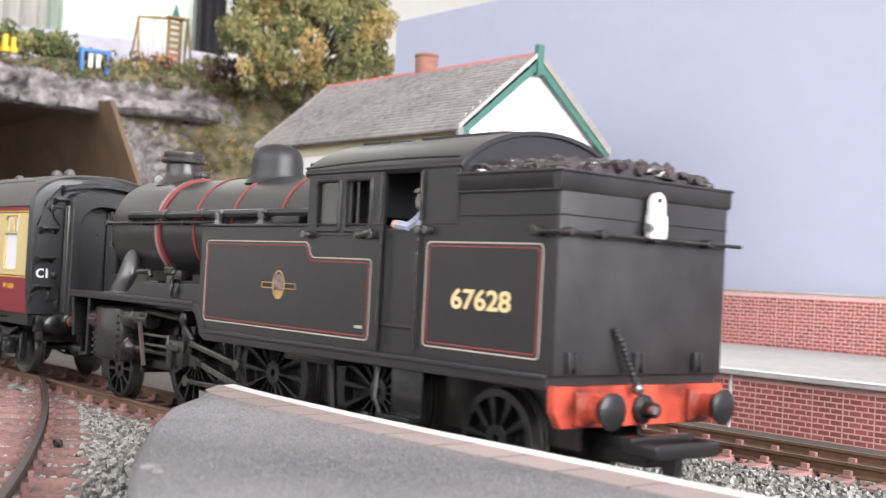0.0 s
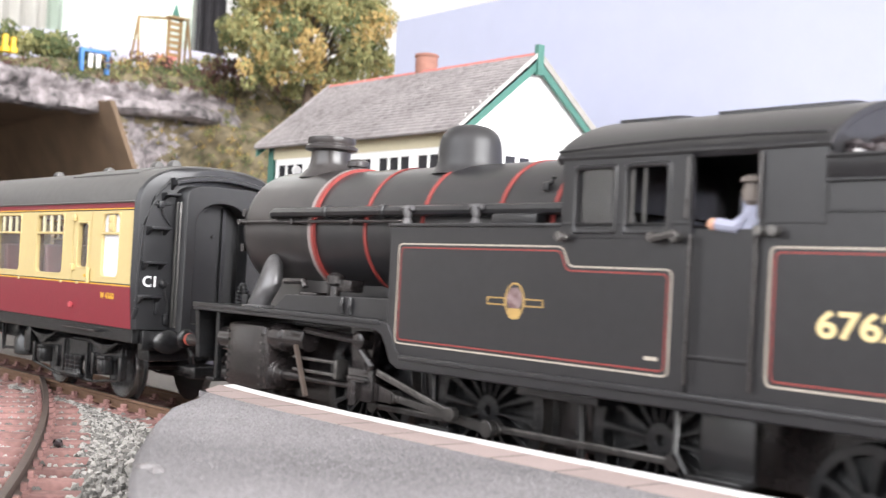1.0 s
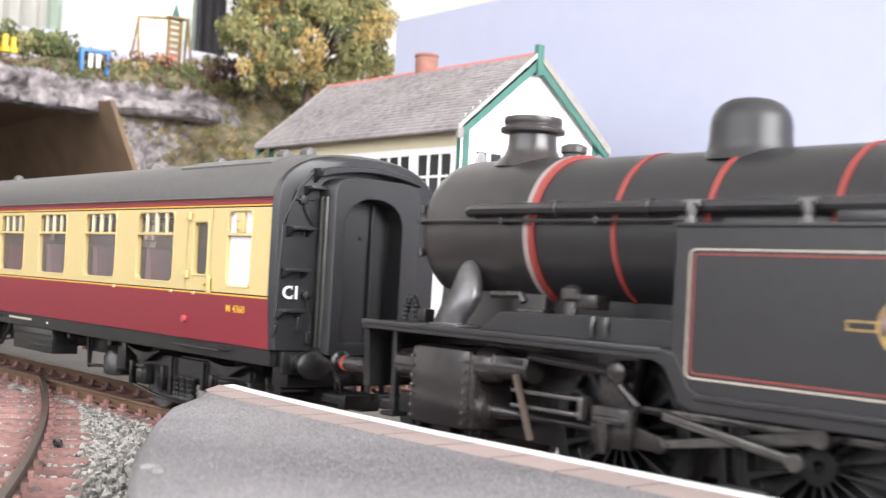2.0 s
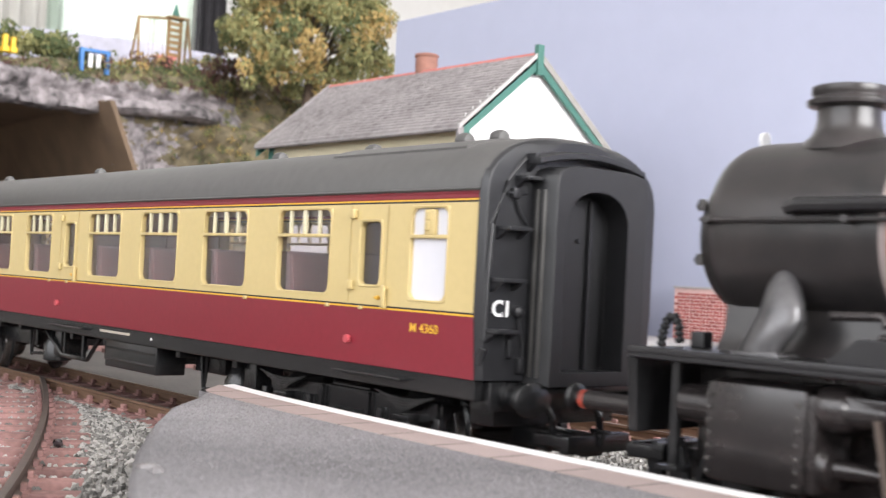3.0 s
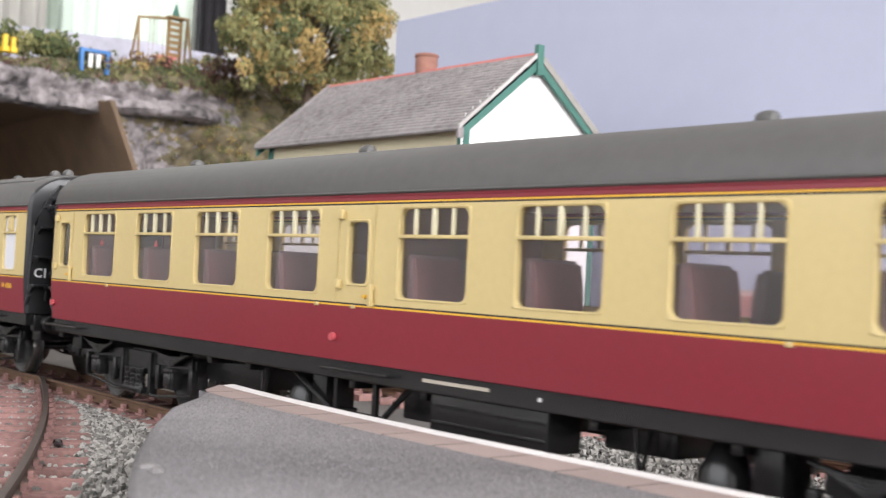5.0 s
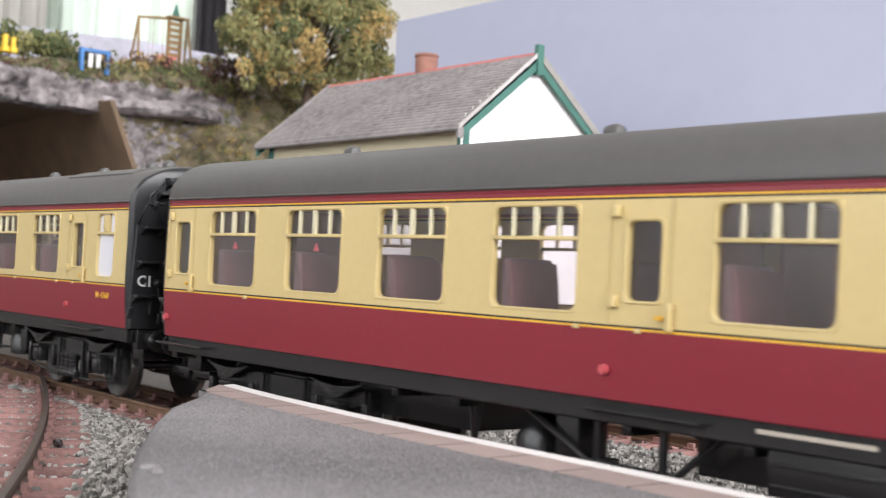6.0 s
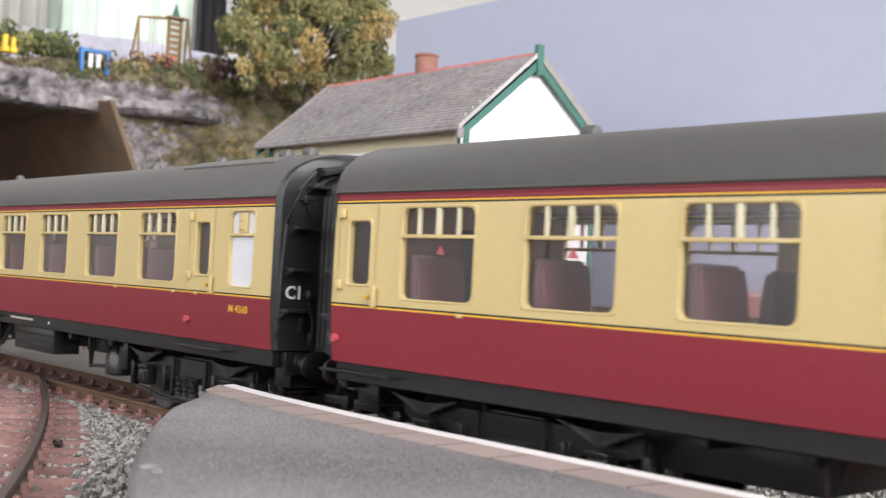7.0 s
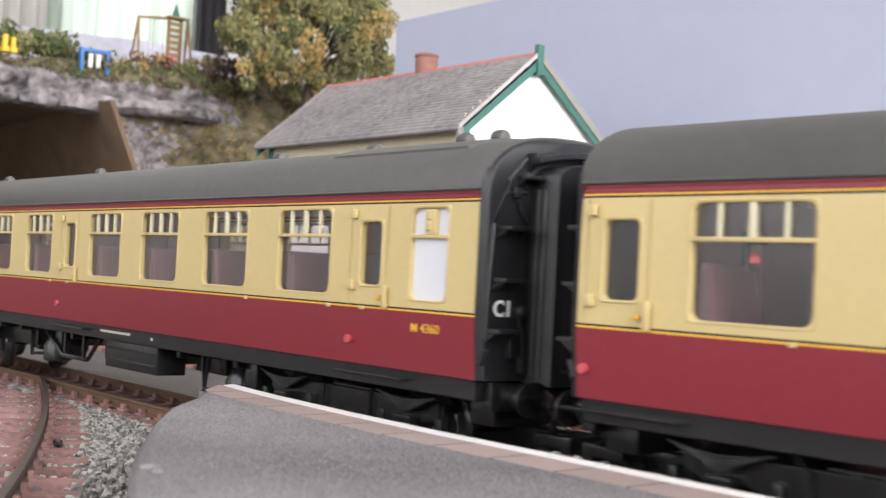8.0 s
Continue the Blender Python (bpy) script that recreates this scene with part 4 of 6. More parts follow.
        for u in (143.0, 152.9):
            tube(bm, [(u, y + s * 0.4, 38.4), (u, y + s * 0.4, 45.6)], 0.2, 6)
            tube(bm, [(u + (0.8 if u < 150 else -0.2), y + s * 0.5, 19.4), (u + (0.8 if u < 150 else -0.2), y + s * 0.5, 36.6)], 0.22, 6)
        part("cab_handrail", bm, SOOT, cab, "dark grey vertical handrails by the doorway")
        bm = B()
        box(bm, 143.4, 152.5, *yy(-1.0, -0.5), 18.3, 37.3)
        box(bm, 143.4, 152.5, *yy(-1.0, -0.3), 22.4, 22.7)
        part("cab_door", bm, LOCO, cab, "low black cab door")
        bm = B()
        for u in (123.4, 138.6, 142.0, 153.4, 155.2):
            lathe(bm, [(0.65, -0.9), (0.65, 0.9)], (u, y + s * 0.5, 36.2 if u < 150 else 37.0), "y", 8)
        tube(bm, [(138.6, y + s * 1.1, 36.0), (142.2, y + s * 1.1, 36.7)], 0.5, 6)
        tube(bm, [(123.0, y + s * 0.8, 36.3), (124.8, y + s * 0.8, 36.0)], 0.4, 6)
        part("lamp_bracket", bm, RODS, cab, "small grey brackets on the cab side")
        # bunker side
        bm = B()
        a, b = sorted((s * 15.2, s * Y))
        prism(bm, [(152.6, 18.3), (180.6, 18.3), (180.6, 42.4), (161.0, 42.4), (161.0, 37.8), (152.6, 37.8)], "y", a, b)
        bk = part("bunker_side", bm, LOCO, L, "black bunker side")
        bm = B()
        prism(bm, [(s * 15.2, 42.2), (s * 17.2, 42.2), (s * 17.55, 42.7), (s * 17.6, 44.7), (s * 17.3, 45.0), (s * 15.2, 44.4)], "x", 161.0, 181.3)
        box(bm, 161, 181.2, min(s * 17.2, s * 17.85), max(s * 17.2, s * 17.85), 44.7, 45.1, 0.1)
        part("bunker_flare", bm, LOCO, bk)
        bm = B()
        for z0, z1, dd in ((42.2, 42.5, 0.55), (39.0, 39.25, 0.18)):
            box(bm, 161, 180.8, *yy(0, dd), z0, z1)
        box(bm, 160.8, 161.1, *yy(0, 0.18), 39.0, 42.3)
        part("bunker_beading", bm, LOCO, bk)
        part("panel_lining", strip(B(), rounded_path([(154.4, 20.3), (178.4, 20.2), (178.4, 35.25), (154.4, 35.3)], 0.9), 0.21, y, s * 0.05), GREY_LINE, bk, "pale panel lining")
        part("panel_lining", strip(B(), rounded_path([(155.0, 20.85), (177.8, 20.75), (177.8, 34.7), (155.0, 34.75)], 0.8), 0.19, y, s * 0.05), RED_LINE, bk, "thin red panel lining")
        bm, wd, ht = text_mesh("running_number", "67628", 4.0, 0.04, 0.09)
        for v in bm.verts:
            x = v.co.x * 12.3 / wd
            v.co = Vector((160.4 + (x if s < 0 else 12.3 - x), y + s * 0.02 + v.co.y, 25.9 + v.co.z * 2.95 / ht))
        part("running_number", bm, NUMERAL, bk, "cream running number", smooth=0)
    # cab roof, back and front plates
    arc = [(-17.5 * math.cos(math.pi * i / 24), 46.2 + 6.6 * math.sin(math.pi * i / 24) ** 1.4) for i in range(25)]
    low = [(y * 0.96, z - 0.7) for y, z in arc[::-1]]
    bm = B()
    loft(bm, [[(u, y, z) for y, z in arc + low] for u in (121.6, 161.4)])
    roof = part("cab_roof", bm, LOCO, L, "curved matt black cab roof")
    bm = B()
    for a, b in ((122.5, 130.5), (138.6, 155.5)):
        loft(bm, [[(u, y, z + 0.4) for y, z in arc[9:16]] + [(u, y, z - 0.2) for y, z in arc[9:16][::-1]] for u in (a, b)])
    part("roof_hatch", bm, LOCO, roof)
    for s in (-1, 1):
        bm = B()
        pts = []
        for u in (122, 132, 142, 152, 161):
            f = (u - 122) / 39
            pts.append((u, s * 17.5, 46.6 + 1.1 * math.sin(math.pi * (0.15 + 0.55 * f))))
        tube(bm, pts, 0.22, 5)
        part("roof_rain_strip", bm, LOCO, roof)
    for u, nm in ((160.6, "cab_back"), (122.8, "cab_front")):
        bm = B()
        prism(bm, [(-16.4, 37.8), (16.4, 37.8)] + [(y * 0.95, z - 0.5) for y, z in arc[::-1]], "x", u - 0.4, u + 0.4)
        part(nm, bm, LOCO, L)
    bm = B()
    box(bm, 124, 152.6, -16.2, 16.2, 21, 22)
    box(bm, 123.5, 128, -9, 9, 22, 40, 0.8)
    box(bm, 152.2, 153, -16.2, 16.2, 21, 38)
    part("cab_interior", bm, SOOT, L)
    # bunker back
    bm = B()
    box(bm, 180.0, 181.2, -17.2, 17.2, 18.3, 42.4, 0.15)
    back = part("bunker_back", bm, BACKPLATE, L, "dusty black bunker back plate")
    bm = B()
    prism(bm, [(180.0, 42.2), (181.2, 42.2), (181.55, 42.7), (181.6, 44.7), (181.3, 45.0), (180.0, 44.4)], "y", -17.6, 17.6)
    box(bm, 181.1, 181.8, -17.8, 17.8, 44.7, 45.1, 0.1)
    box(bm, 181.1, 181.35, -17.2, 17.2, 39.1, 39.3)
    part("back_flare", bm, BACKPLATE, back)
    bm = B()
    tube(bm, [(178.0, -18.0, 36.9), (181.6, -18.0, 36.9), (182.3, -17.4, 36.9), (182.3, 19.2, 36.9)], 0.32, 6)
    for q in (-16.5, -10.5, 0.0, 11.5):
        lathe(bm, [(0.6, 181), (0.6, 182.9)], (0, q, 36.9), "x", 8)
    lathe(bm, [(0.75, -1.4), (0.75, 0.6)], (178.0, -17.6, 36.9), "y", 8)
    part("back_handrail", bm, SOOT, back)
    for q in (-14.2, -1.2, 11.4):
        bm = B()
        box(bm, 181.1, 181.9, q - 0.9, q - 0.5, 18.6, 21.4, 0.1)
        box(bm, 181.1, 181.9, q + 0.5, q + 0.9, 18.6, 21.4, 0.1)
        box(bm, 181.1, 181.4, q - 0.9, q + 0.9, 19.2, 21.4)
        part("step_bracket", bm, BACKPLATE, back)
    bm = B()
    ribbed(bm, [(181.5, -6.4, 24.6), (182.1, -5.7, 23.0), (182.5, -4.5, 20.4), (182.8, -3.5, 18.2), (183.2, -3.0, 16.9)], 0.36, 0.52, 0.7)
    part("brake_hose_end", lathe(B(), [(0.7, 182.6), (0.85, 183.6), (0.3, 183.9)], (0, -2.9, 16.6), "x", 10), RODS, back, "dull metal hose coupling")
    part("brake_hose", bm, RUBBER, back, "ribbed black brake hose hanging down")
    # lamp on the bunker
    bm = B()
    box(bm, 181.7, 183.2, -1.6, 1.7, 36.9, 40.3, 0.5)
    prism(bm, [(-1.3, 40.2), (-1.2, 42.2), (-0.7, 43.0), (0.1, 43.3), (0.9, 43.0), (1.4, 42.2), (1.5, 40.2)], "x", 181.9, 182.8)
    lamp = part("tail_lamp", bm, WHITE, L, "white-painted lamp on the bunker back")
    bm = B()
    prism(bm, [(-0.4, 41.9), (-0.3, 42.4), (0.1, 42.6), (0.5, 42.4), (0.6, 41.9)], "x", 182.75, 182.9)
    part("lamp_handle_gap", bm, LINE_BLACK, lamp)
    bm = B()
    lathe(bm, [(0.6, -2.1), (0.6, -1.2)], (182.7, 0, 38.4), "y", 12)
    part("lamp_lens", bm, BRIGHT, lamp, "clear round lens")
    # coal
    rnd = random.Random(5)
    bm = B()
    prism(bm, [(-15.2, 43.2), (-9, 45.8), (0, 46.6), (9, 45.8), (15.2, 43.2)], "x", 161.4, 180)
    part("coal_heap", bm, COAL, L)
    bm = B()
    for _ in range(330):
        q = bmesh.ops.create_icosphere(bm, subdivisions=1, radius=rnd.uniform(0.55, 1.75))["verts"]
        px, py = rnd.uniform(161.8, 180.2), rnd.uniform(-15.6, 15.6)
        pz = 44.9 + 2.2 * (1 - (py / 16.5) ** 2) * (1.1 - 0.35 * (px - 162) / 18) + rnd.uniform(-0.4, 0.5)
        sc = Vector((rnd.uniform(0.7, 1.4), rnd.uniform(0.7, 1.4), rnd.uniform(0.5, 0.95)))
        for v in q:
            v.co = Vector((v.co.x * sc.x, v.co.y * sc.y, v.co.z * sc.z)) * rnd.uniform(0.7, 1.2) + Vector((px, py, pz))
    tagged(part("coal_load", bm, COAL, L, "glossy black coal lumps", smooth=0), kind="stuff")
    # buffer beams and buffers
    for e, ub in ((1, 180.4), (-1, 27.0)):
        bm = B()
        if e > 0:
            prism(bm, [(-17.2, 17.0), (17.2, 17.0), (17.2, 13.8), (15.8, 11.6), (-15.8, 11.6), (-17.2, 13.8)], "x", ub, ub + 1.3)
        else:
            prism(bm, [(-16.6, 22.0), (16.6, 22.0), (16.0, 13.0), (-16.0, 13.0)], "x", ub - 0.4, ub + 0.9)
        beam = part("buffer_beam", bm, BEAM_RED if e > 0 else UNDER, L, "weathered red buffer beam" if e > 0 else "")
        face = ub + 1.3 if e > 0 else ub - 0.4
        zb = 14.2 if e > 0 else 15.4
        for s in (-1, 1):
            if e < 0:
                bm = B()
                lathe(bm, [(2.0, face), (1.7, face - 1.2), (1.3, face - 2.0), (1.25, face - 10.6), (0.9, face - 10.6)], (0, s * 11.4, zb), "x", 24)
                part("buffer_stock", bm, SOOT, beam)
                bm = B()
                lathe(bm, [(0.9, face - 10.5), (1.25, face - 10.5), (1.25, face - 11.5), (0.9, face - 11.6)], (0, s * 11.4, zb), "x", 24)
                part("buffer_collar", bm, BEAM_RED, beam, "short red collar")
                bm = B()
                lathe(bm, [(1.0, face - 11.4), (1.0, face - 12.2), (1.5, face - 12.3), (1.95, face - 12.6), (1.95, face - 13.0), (0.3, face - 13.5)], (0, s * 11.4, zb), "x", 28)
                part("buffer_head", bm, UNDER, beam, "round black buffer head")
                continue
            bm = B()
            box(bm, min(face, face + e * 0.7), max(face, face + e * 0.7), s * 11.4 - 2.4, s * 11.4 + 2.4, 11.9, 16.4, 0.3)
            lathe(bm, [(2.2, face + e * 0.6), (2.0, face + e * 1.0), (1.65, face + e * 1.4), (1.5, face + e * 2.9), (1.75, face + e * 3.0), (1.75, face + e * 3.4), (0.9, face + e * 3.4)], (0, s * 11.4, 14.2), "x", 24)
            part("buffer_stock", bm, BEAM_RED, beam, "red buffer housing")
            bm = B()
            lathe(bm, [(0.9, face + e * 3.3), (0.9, face + e * 4.2), (1.9, face + e * 4.3), (2.45, face + e * 4.6), (2.45, face + e * 4.9), (1.7, face + e * 5.2), (0.3, face + e * 5.3)], (0, s * 11.4, 14.2), "x", 28)
            part("buffer_head", bm, UNDER, beam, "round black buffer head")
        if e > 0:
            bm = B()
            lathe(bm, [(2.0, face), (2.0, face + 0.7), (1.1, face + 0.9), (1.1, face + 2.6), (0.5, face + 2.8)], (0, -0.4, 13.8), "x", 16)
            part("drawhook_socket", bm, UNDER, beam)
            bm = B()
            lathe(bm, [(0.55, face + 2.4), (0.55, face + 3.2)], (0, -1.2, 13.9), "x", 8)
            part("drawhook_pin", bm, BRIGHT, beam)
        bm = B()
        x0, x1 = face + e * 0.5, face + e * 8.2
        box(bm, min(face - e * 8, face + e * 3), max(face - e * 8, face + e * 3), -2.2, 2.2, 6.2, 10.0, 0.4)
        box(bm, min(face + e * 2, x1), max(face + e * 2, x1), -6.5, -5.3, 8.2, 10.1, 0.4)
        box(bm, min(face + e * 2, x1), max(face + e * 2, x1), 5.3, 6.5, 8.2, 10.1, 0.4)
        box(bm, min(x1 - e * 1.2, x1), max(x1 - e * 1.2, x1), -6.5, 6.5, 8.0, 10.2, 0.6)
        box(bm, min(face + e * 2, face + e * 4), max(face + e * 2, face + e * 4), -6.5, 6.5, 9.4, 10.6, 0.2)
        prism(bm, [(x1 - e * 5.0, 9.0), (x1 - e * 0.6, 9.0), (x1 - e * 0.2, 7.2), (x1 - e * 1.4, 3.0), (x1 - e * 3.0, 3.0), (x1 - e * 2.6, 6.6), (x1 - e * 5.0, 7.2)], "y", -2.2, -0.8)
        part("coupling", bm, UNDER, L, "black tension-lock coupling hook")
    # cylinders and slide bars
    for s in (-1, 1):
        bm = B()
        box(bm, 37.4, 50.6, min(s * 8, s * 15.9), max(s * 8, s * 15.9), 8.8, 20.4, 1.3)
        cyl = part("cylinder", bm, SOOT, L, "brown-black riveted cylinder casing")
        for u in (38.2, 49.6):
            for k in range(7):
                part("rivet", RIVET, None, cyl, at=(u, s * 15.95, 9.9 + k * 1.45))
        bm = B()
        box(bm, 50.4, 51.6, min(s * 8, s * 15.7), max(s * 8, s * 15.7), 9.2, 19.8, 0.5)
        lathe(bm, [(2.6, 51.4), (2.5, 52.4), (1.2, 52.8), (0.6, 58)], (0, s * 12.6, 12.0), "x", 18)
        lathe(bm, [(2.5, 51.4), (2.7, 53), (2.4, 54.6), (1.9, 55), (1.5, 60.4), (1.9, 60.6), (1.9, 61.2)], (0, s * 13.4, 18.4), "x", 16)
        box(bm, 54, 61.2, s * 13.4 - 1.6, s * 13.4 + 1.6, 19.0, 20.0, 0.2)
        lathe(bm, [(0.8, 32), (2.3, 33), (2.4, 37.6)], (0, s * 13.0, 17.0), "x", 16)
        part("valve_chest", bm, SOOT, cyl)
        for zz in (15.5, 13.5):
            bm = B()
            box(bm, 58.0, 71.4, min(s * 13.4, s * 14.7), max(s * 13.4, s * 14.7), zz - 0.28, zz + 0.28, 0.1)
            part("slide_bar", bm, RODS, L, "dull steel slide bar")
        bm = B()
        box(bm, 70.6, 71.4, min(s * 12.6, s * 15.0), max(s * 12.6, s * 15.0), 12.9, 16.0, 0.15)
        part("slide_bar_bracket", bm, RODS, L)
        bm = B()
        prism(bm, [(73.0, 10.0), (76.0, 10.0), (78.4, 21.9), (71.4, 21.9)], "y", min(s * 11.0, s * 12.4), max(s * 11.0, s * 12.4))
        lathe(bm, [(1.5, -1.4), (1.5, 0.8), (0.8, 1.1)] if s > 0 else [(0.8, -1.1), (1.5, -0.8), (1.5, 1.4)], (76.6, s * 14.0, 19.6), "y", 14)
        tube(bm, [(61, s * 14.4, 20.2), (76, s * 13.8, 19.4)], 0.6, 6)
        tube(bm, [(76.4, s * 14.2, 19.0), (79.4, s * 14.0, 15.6), (78.6, s * 13.8, 13.0)], 0.7, 6)
        part("motion_bracket", bm, SOOT, L)
        bm = B()
        box(bm, 92.0, 98.5, min(s * 12.5, s * 14.0), max(s * 12.5, s * 14.0), 7.6, 8.4, 0.2)
        for u in (DRIVERS[1] - 14, DRIVERS[2] - 15):
            tube(bm, [(u, s * 8.4, 17), (u + 1.2, s * 8.4, 5.0)], 0.8, 6)
        box(bm, 112, 127, min(s * 7, s * 13.5), max(s * 7, s * 13.5), 14.8, 16.4, 0.2)
        part("brake_rigging", bm, UNDER, L)
        bm = B()
        box(bm, 144.0, 151.8, min(s * 14.6, s * 17.2), max(s * 14.6, s * 17.2), 8.6, 9.3, 0.15)
        box(bm, 144.2, 151.6, min(s * 13.8, s * 14.6), max(s * 13.8, s * 14.6), 8.6, 16.4, 0.15)
        tube(bm, [(141.0, s * 14.8, 16.3), (141.2, s * 15.4, 11.0), (144.2, s * 15.4, 8.0)], 0.5, 6)
        part("cab_steps", bm, UNDER, L, "black steps under the cab doorway")
        bm = B()
        prism(bm, [(27, 12.0), (29, 12.0), (31.6, 4.0), (30.2, 3.2), (28, 4.0)], "y", min(s * 8.0, s * 9.0), max(s * 8.0, s * 9.0))
        box(bm, 31, 34, min(s * 13, s * 16), max(s * 13, s * 16), 9.0, 9.6)
        box(bm, 32, 33, min(s * 14, s * 15), max(s * 14, s * 15), 9.4, 22)
        part("guard_iron", bm, UNDER, L)
    # driver in the cab: a plain painted figure
    bm = B()
    lathe(bm, [(1.2, 30.0), (2.1, 34.2), (2.0, 37.6), (1.2, 39.6), (0.8, 40.2)], (150.0, -14.4, 0), "z", 14)
    tube(bm, [(150.0, -15.2, 38.9), (149.2, -16.8, 37.5), (147.0, -17.0, 37.8)], 0.75, 8)
    n_body = len(bm.faces)
    lathe(bm, [(0.5, 40.0), (1.1, 40.6), (1.2, 41.6), (0.9, 42.6), (1.45, 42.7), (1.3, 43.2), (0.5, 43.5)], (150.0, -14.8, 0), "z", 14)
    n_hand = len(bm.faces)
    lathe(bm, [(0.3, -0.6), (0.75, 0), (0.3, 0.7)], (146.4, -17.1, 37.8), "x", 10)
    bm.faces.ensure_lookup_table()
    for k, f in enumerate(bm.faces):
        f.material_index = 0 if k < n_body else (2 if k < n_hand else 1)
    part("figure", bm, [material("pale_blue_grey_figure", (0.35, 0.36, 0.46), 0.7), material("flesh_tone_paint", (0.6, 0.33, 0.22), 0.7), material("grey_brown_figure", (0.2, 0.17, 0.15), 0.7)], L, "plain pale blue painted figure leaning out")
    # moving parts
    drv = wheelset_mesh(DRIVE_R, 16)
    moving = {"rods": []}
    for u in DRIVERS:
        w = part("driving_wheelset", drv, None, L, "black spoked driving wheels", at=(u, 0, DRIVE_R))
        moving.setdefault("wheels", []).append((w, u, DRIVE_R))
    for u, r in PONY:
        w = part("carrying_wheelset", wheelset_mesh(r, 10), None, L, "small black spoked carrying wheels", at=(u, 0, r))
        moving["wheels"].append((w, u, r))
    for s in (-1, 1):
        bm = B()
        for a, b in zip(DRIVERS, DRIVERS[1:]):
            box(bm, a - 102, b - 102, s * 11.0 - 0.35, s * 11.0 + 0.35, -0.5, 0.5, 0.12)
        for u in DRIVERS:
            lathe(bm, [(1.15, -0.55), (1.15, 0.55)], (u - 102, s * 11.0, 0), "y", 14)
        moving["rods"].append(("side", s, part("coupling_rod", bm, RODS, L, "dull steel coupling rod")))
        bm = B()
        prism(bm, [(0, -0.75), (0, 0.75), (-ROD, 0.5), (-ROD, -0.5)], "y", s * 12.6 - 0.4, s * 12.6 + 0.4)
        lathe(bm, [(1.25, -0.6), (1.25, 0.6)], (0, s * 12.6, 0), "y", 14)
        lathe(bm, [(1.1, -0.9), (1.1, 0.9)], (-ROD, s * 12.6, 0), "y", 14)
        moving["rods"].append(("main", s, part("connecting_rod", bm, RODS, L, "dull steel connecting rod")))
        bm = B()
        box(bm, -10, -3.4, s * 13.6 - 0.9, s * 13.6 + 0.9, -1.3, 3.8, 0.3)
        prism(bm, [(-4, -0.9), (0.6, -0.9), (0.6, 0.9), (-4, 1.9)], "y", s * 13.3 - 0.35, s * 13.3 + 0.35)
        box(bm, -9.4, -4.4, s * 14.2 - 0.9, s * 14.2 + 0.9, 1.6, 2.6, 0.2)
        tube(bm, [(-26, s * 12.6, 0.6), (-8, s * 12.6, 0.6)], 0.55, 8)
        tube(bm, [(-7.5, s * 15.0, -2.0), (-7.5, s * 15.0, 1.8)], 0.7, 6)
        moving["rods"].append(("cross", s, part("crosshead", bm, SOOT, L, "brownish steel crosshead")))
        bm = B()
        prism(bm, [(-0.3, -4.6), (0.28, -4.6), (0.24, 4.4), (-0.26, 4.4)], "y", s * 15.2 - 0.35, s * 15.2 + 0.35)
        moving["rods"].append(("lever", s, part("combination_lever", bm, TAN, L, "tan combination lever")))
        bm = B()
        box(bm, -18.5, 0.8, s * 14.6 - 0.3, s * 14.6 + 0.3, -0.55, 0.55, 0.12)
        lathe(bm, [(1.1, -0.6), (1.1, 0.6)], (0, s * 14.6, 0), "y", 8)
        moving["rods"].append(("return", s, part("eccentric_rod", bm, RODS, L, "steel eccentric rod")))
    return L, moving


# ---- setting: room, baseboard, backscene ----
WALL = material("room_wall_paint", (0.72, 0.71, 0.7), 0.85, vary=0.05, grain=0.05, blotch=0.004)
BOARD = material("pale_blue_backscene_paint", (0.42, 0.44, 0.56), 0.75, vary=0.035, grain=0.08, blotch=0.006)
GROUND = material("ballast_dust", (0.13, 0.12, 0.112), 0.9, vary=0.35, grain=0.7, blotch=0.04, bump=0.6)
STONE = material("grey_green_ballast", (0.272, 0.262, 0.245), 0.8, vary=0.55, grain=0.5, blotch=0.3, bump=0.3, per_object=1.3)
SLEEPER = material("pinkish_brown_sleeper", (0.3, 0.165, 0.15), 0.8, vary=0.45, grain=0.6, blotch=0.06, per_object=0.5, bump=0.4)
RUST = material("rusty_rail_side", (0.145, 0.082, 0.05), 0.65, 0.1, vary=0.3, grain=0.6, blotch=0.03)
RAILTOP = material("worn_rail_top", (0.17, 0.13, 0.105), 0.4, 0.6, vary=0.2)
DARKRAIL = material("dark_brown_rail", (0.085, 0.066, 0.058), 0.5, 0.3, vary=0.3)
ASPHALT = material("grey_platform_sand", (0.187, 0.178, 0.184), 0.9, vary=0.6, grain=4.2, blotch=0.02, bump=0.7)
GLUE = material("dried_clear_glue", (0.17, 0.16, 0.163), 0.25, vary=0.5, grain=0.9, blotch=0.3, bump=0.6)
JOINT = material("dark_flag_joint", (0.09, 0.075, 0.07), 0.9, vary=0.3)
GRAIN = material("grey_sand_grain", (0.165, 0.157, 0.162), 0.85, vary=0.45, grain=0.5, blotch=0.05, per_object=1.1)
FLAG = material("pinkish_paving_flag", (0.34, 0.27, 0.256), 0.8, vary=0.22, grain=2.6, blotch=0.05, per_object=0.3, bump=0.3)
EDGE_WHITE = material("white_platform_edge", (0.8, 0.79, 0.79), 0.7, vary=0.08, grain=0.6, blotch=0.05)
BRICK = material("red_brick", (0.32, 0.088, 0.08), 0.85, vary=0.3, grain=0.5, blotch=0.03, per_object=0.7)
MORTAR = material("pink_mortar", (0.66, 0.44, 0.41), 0.9, vary=0.12)
CONCRETE = material("pale_platform_paving", (0.45, 0.43, 0.42), 0.85, vary=0.22, grain=0.25, blotch=0.02, bump=0.2)
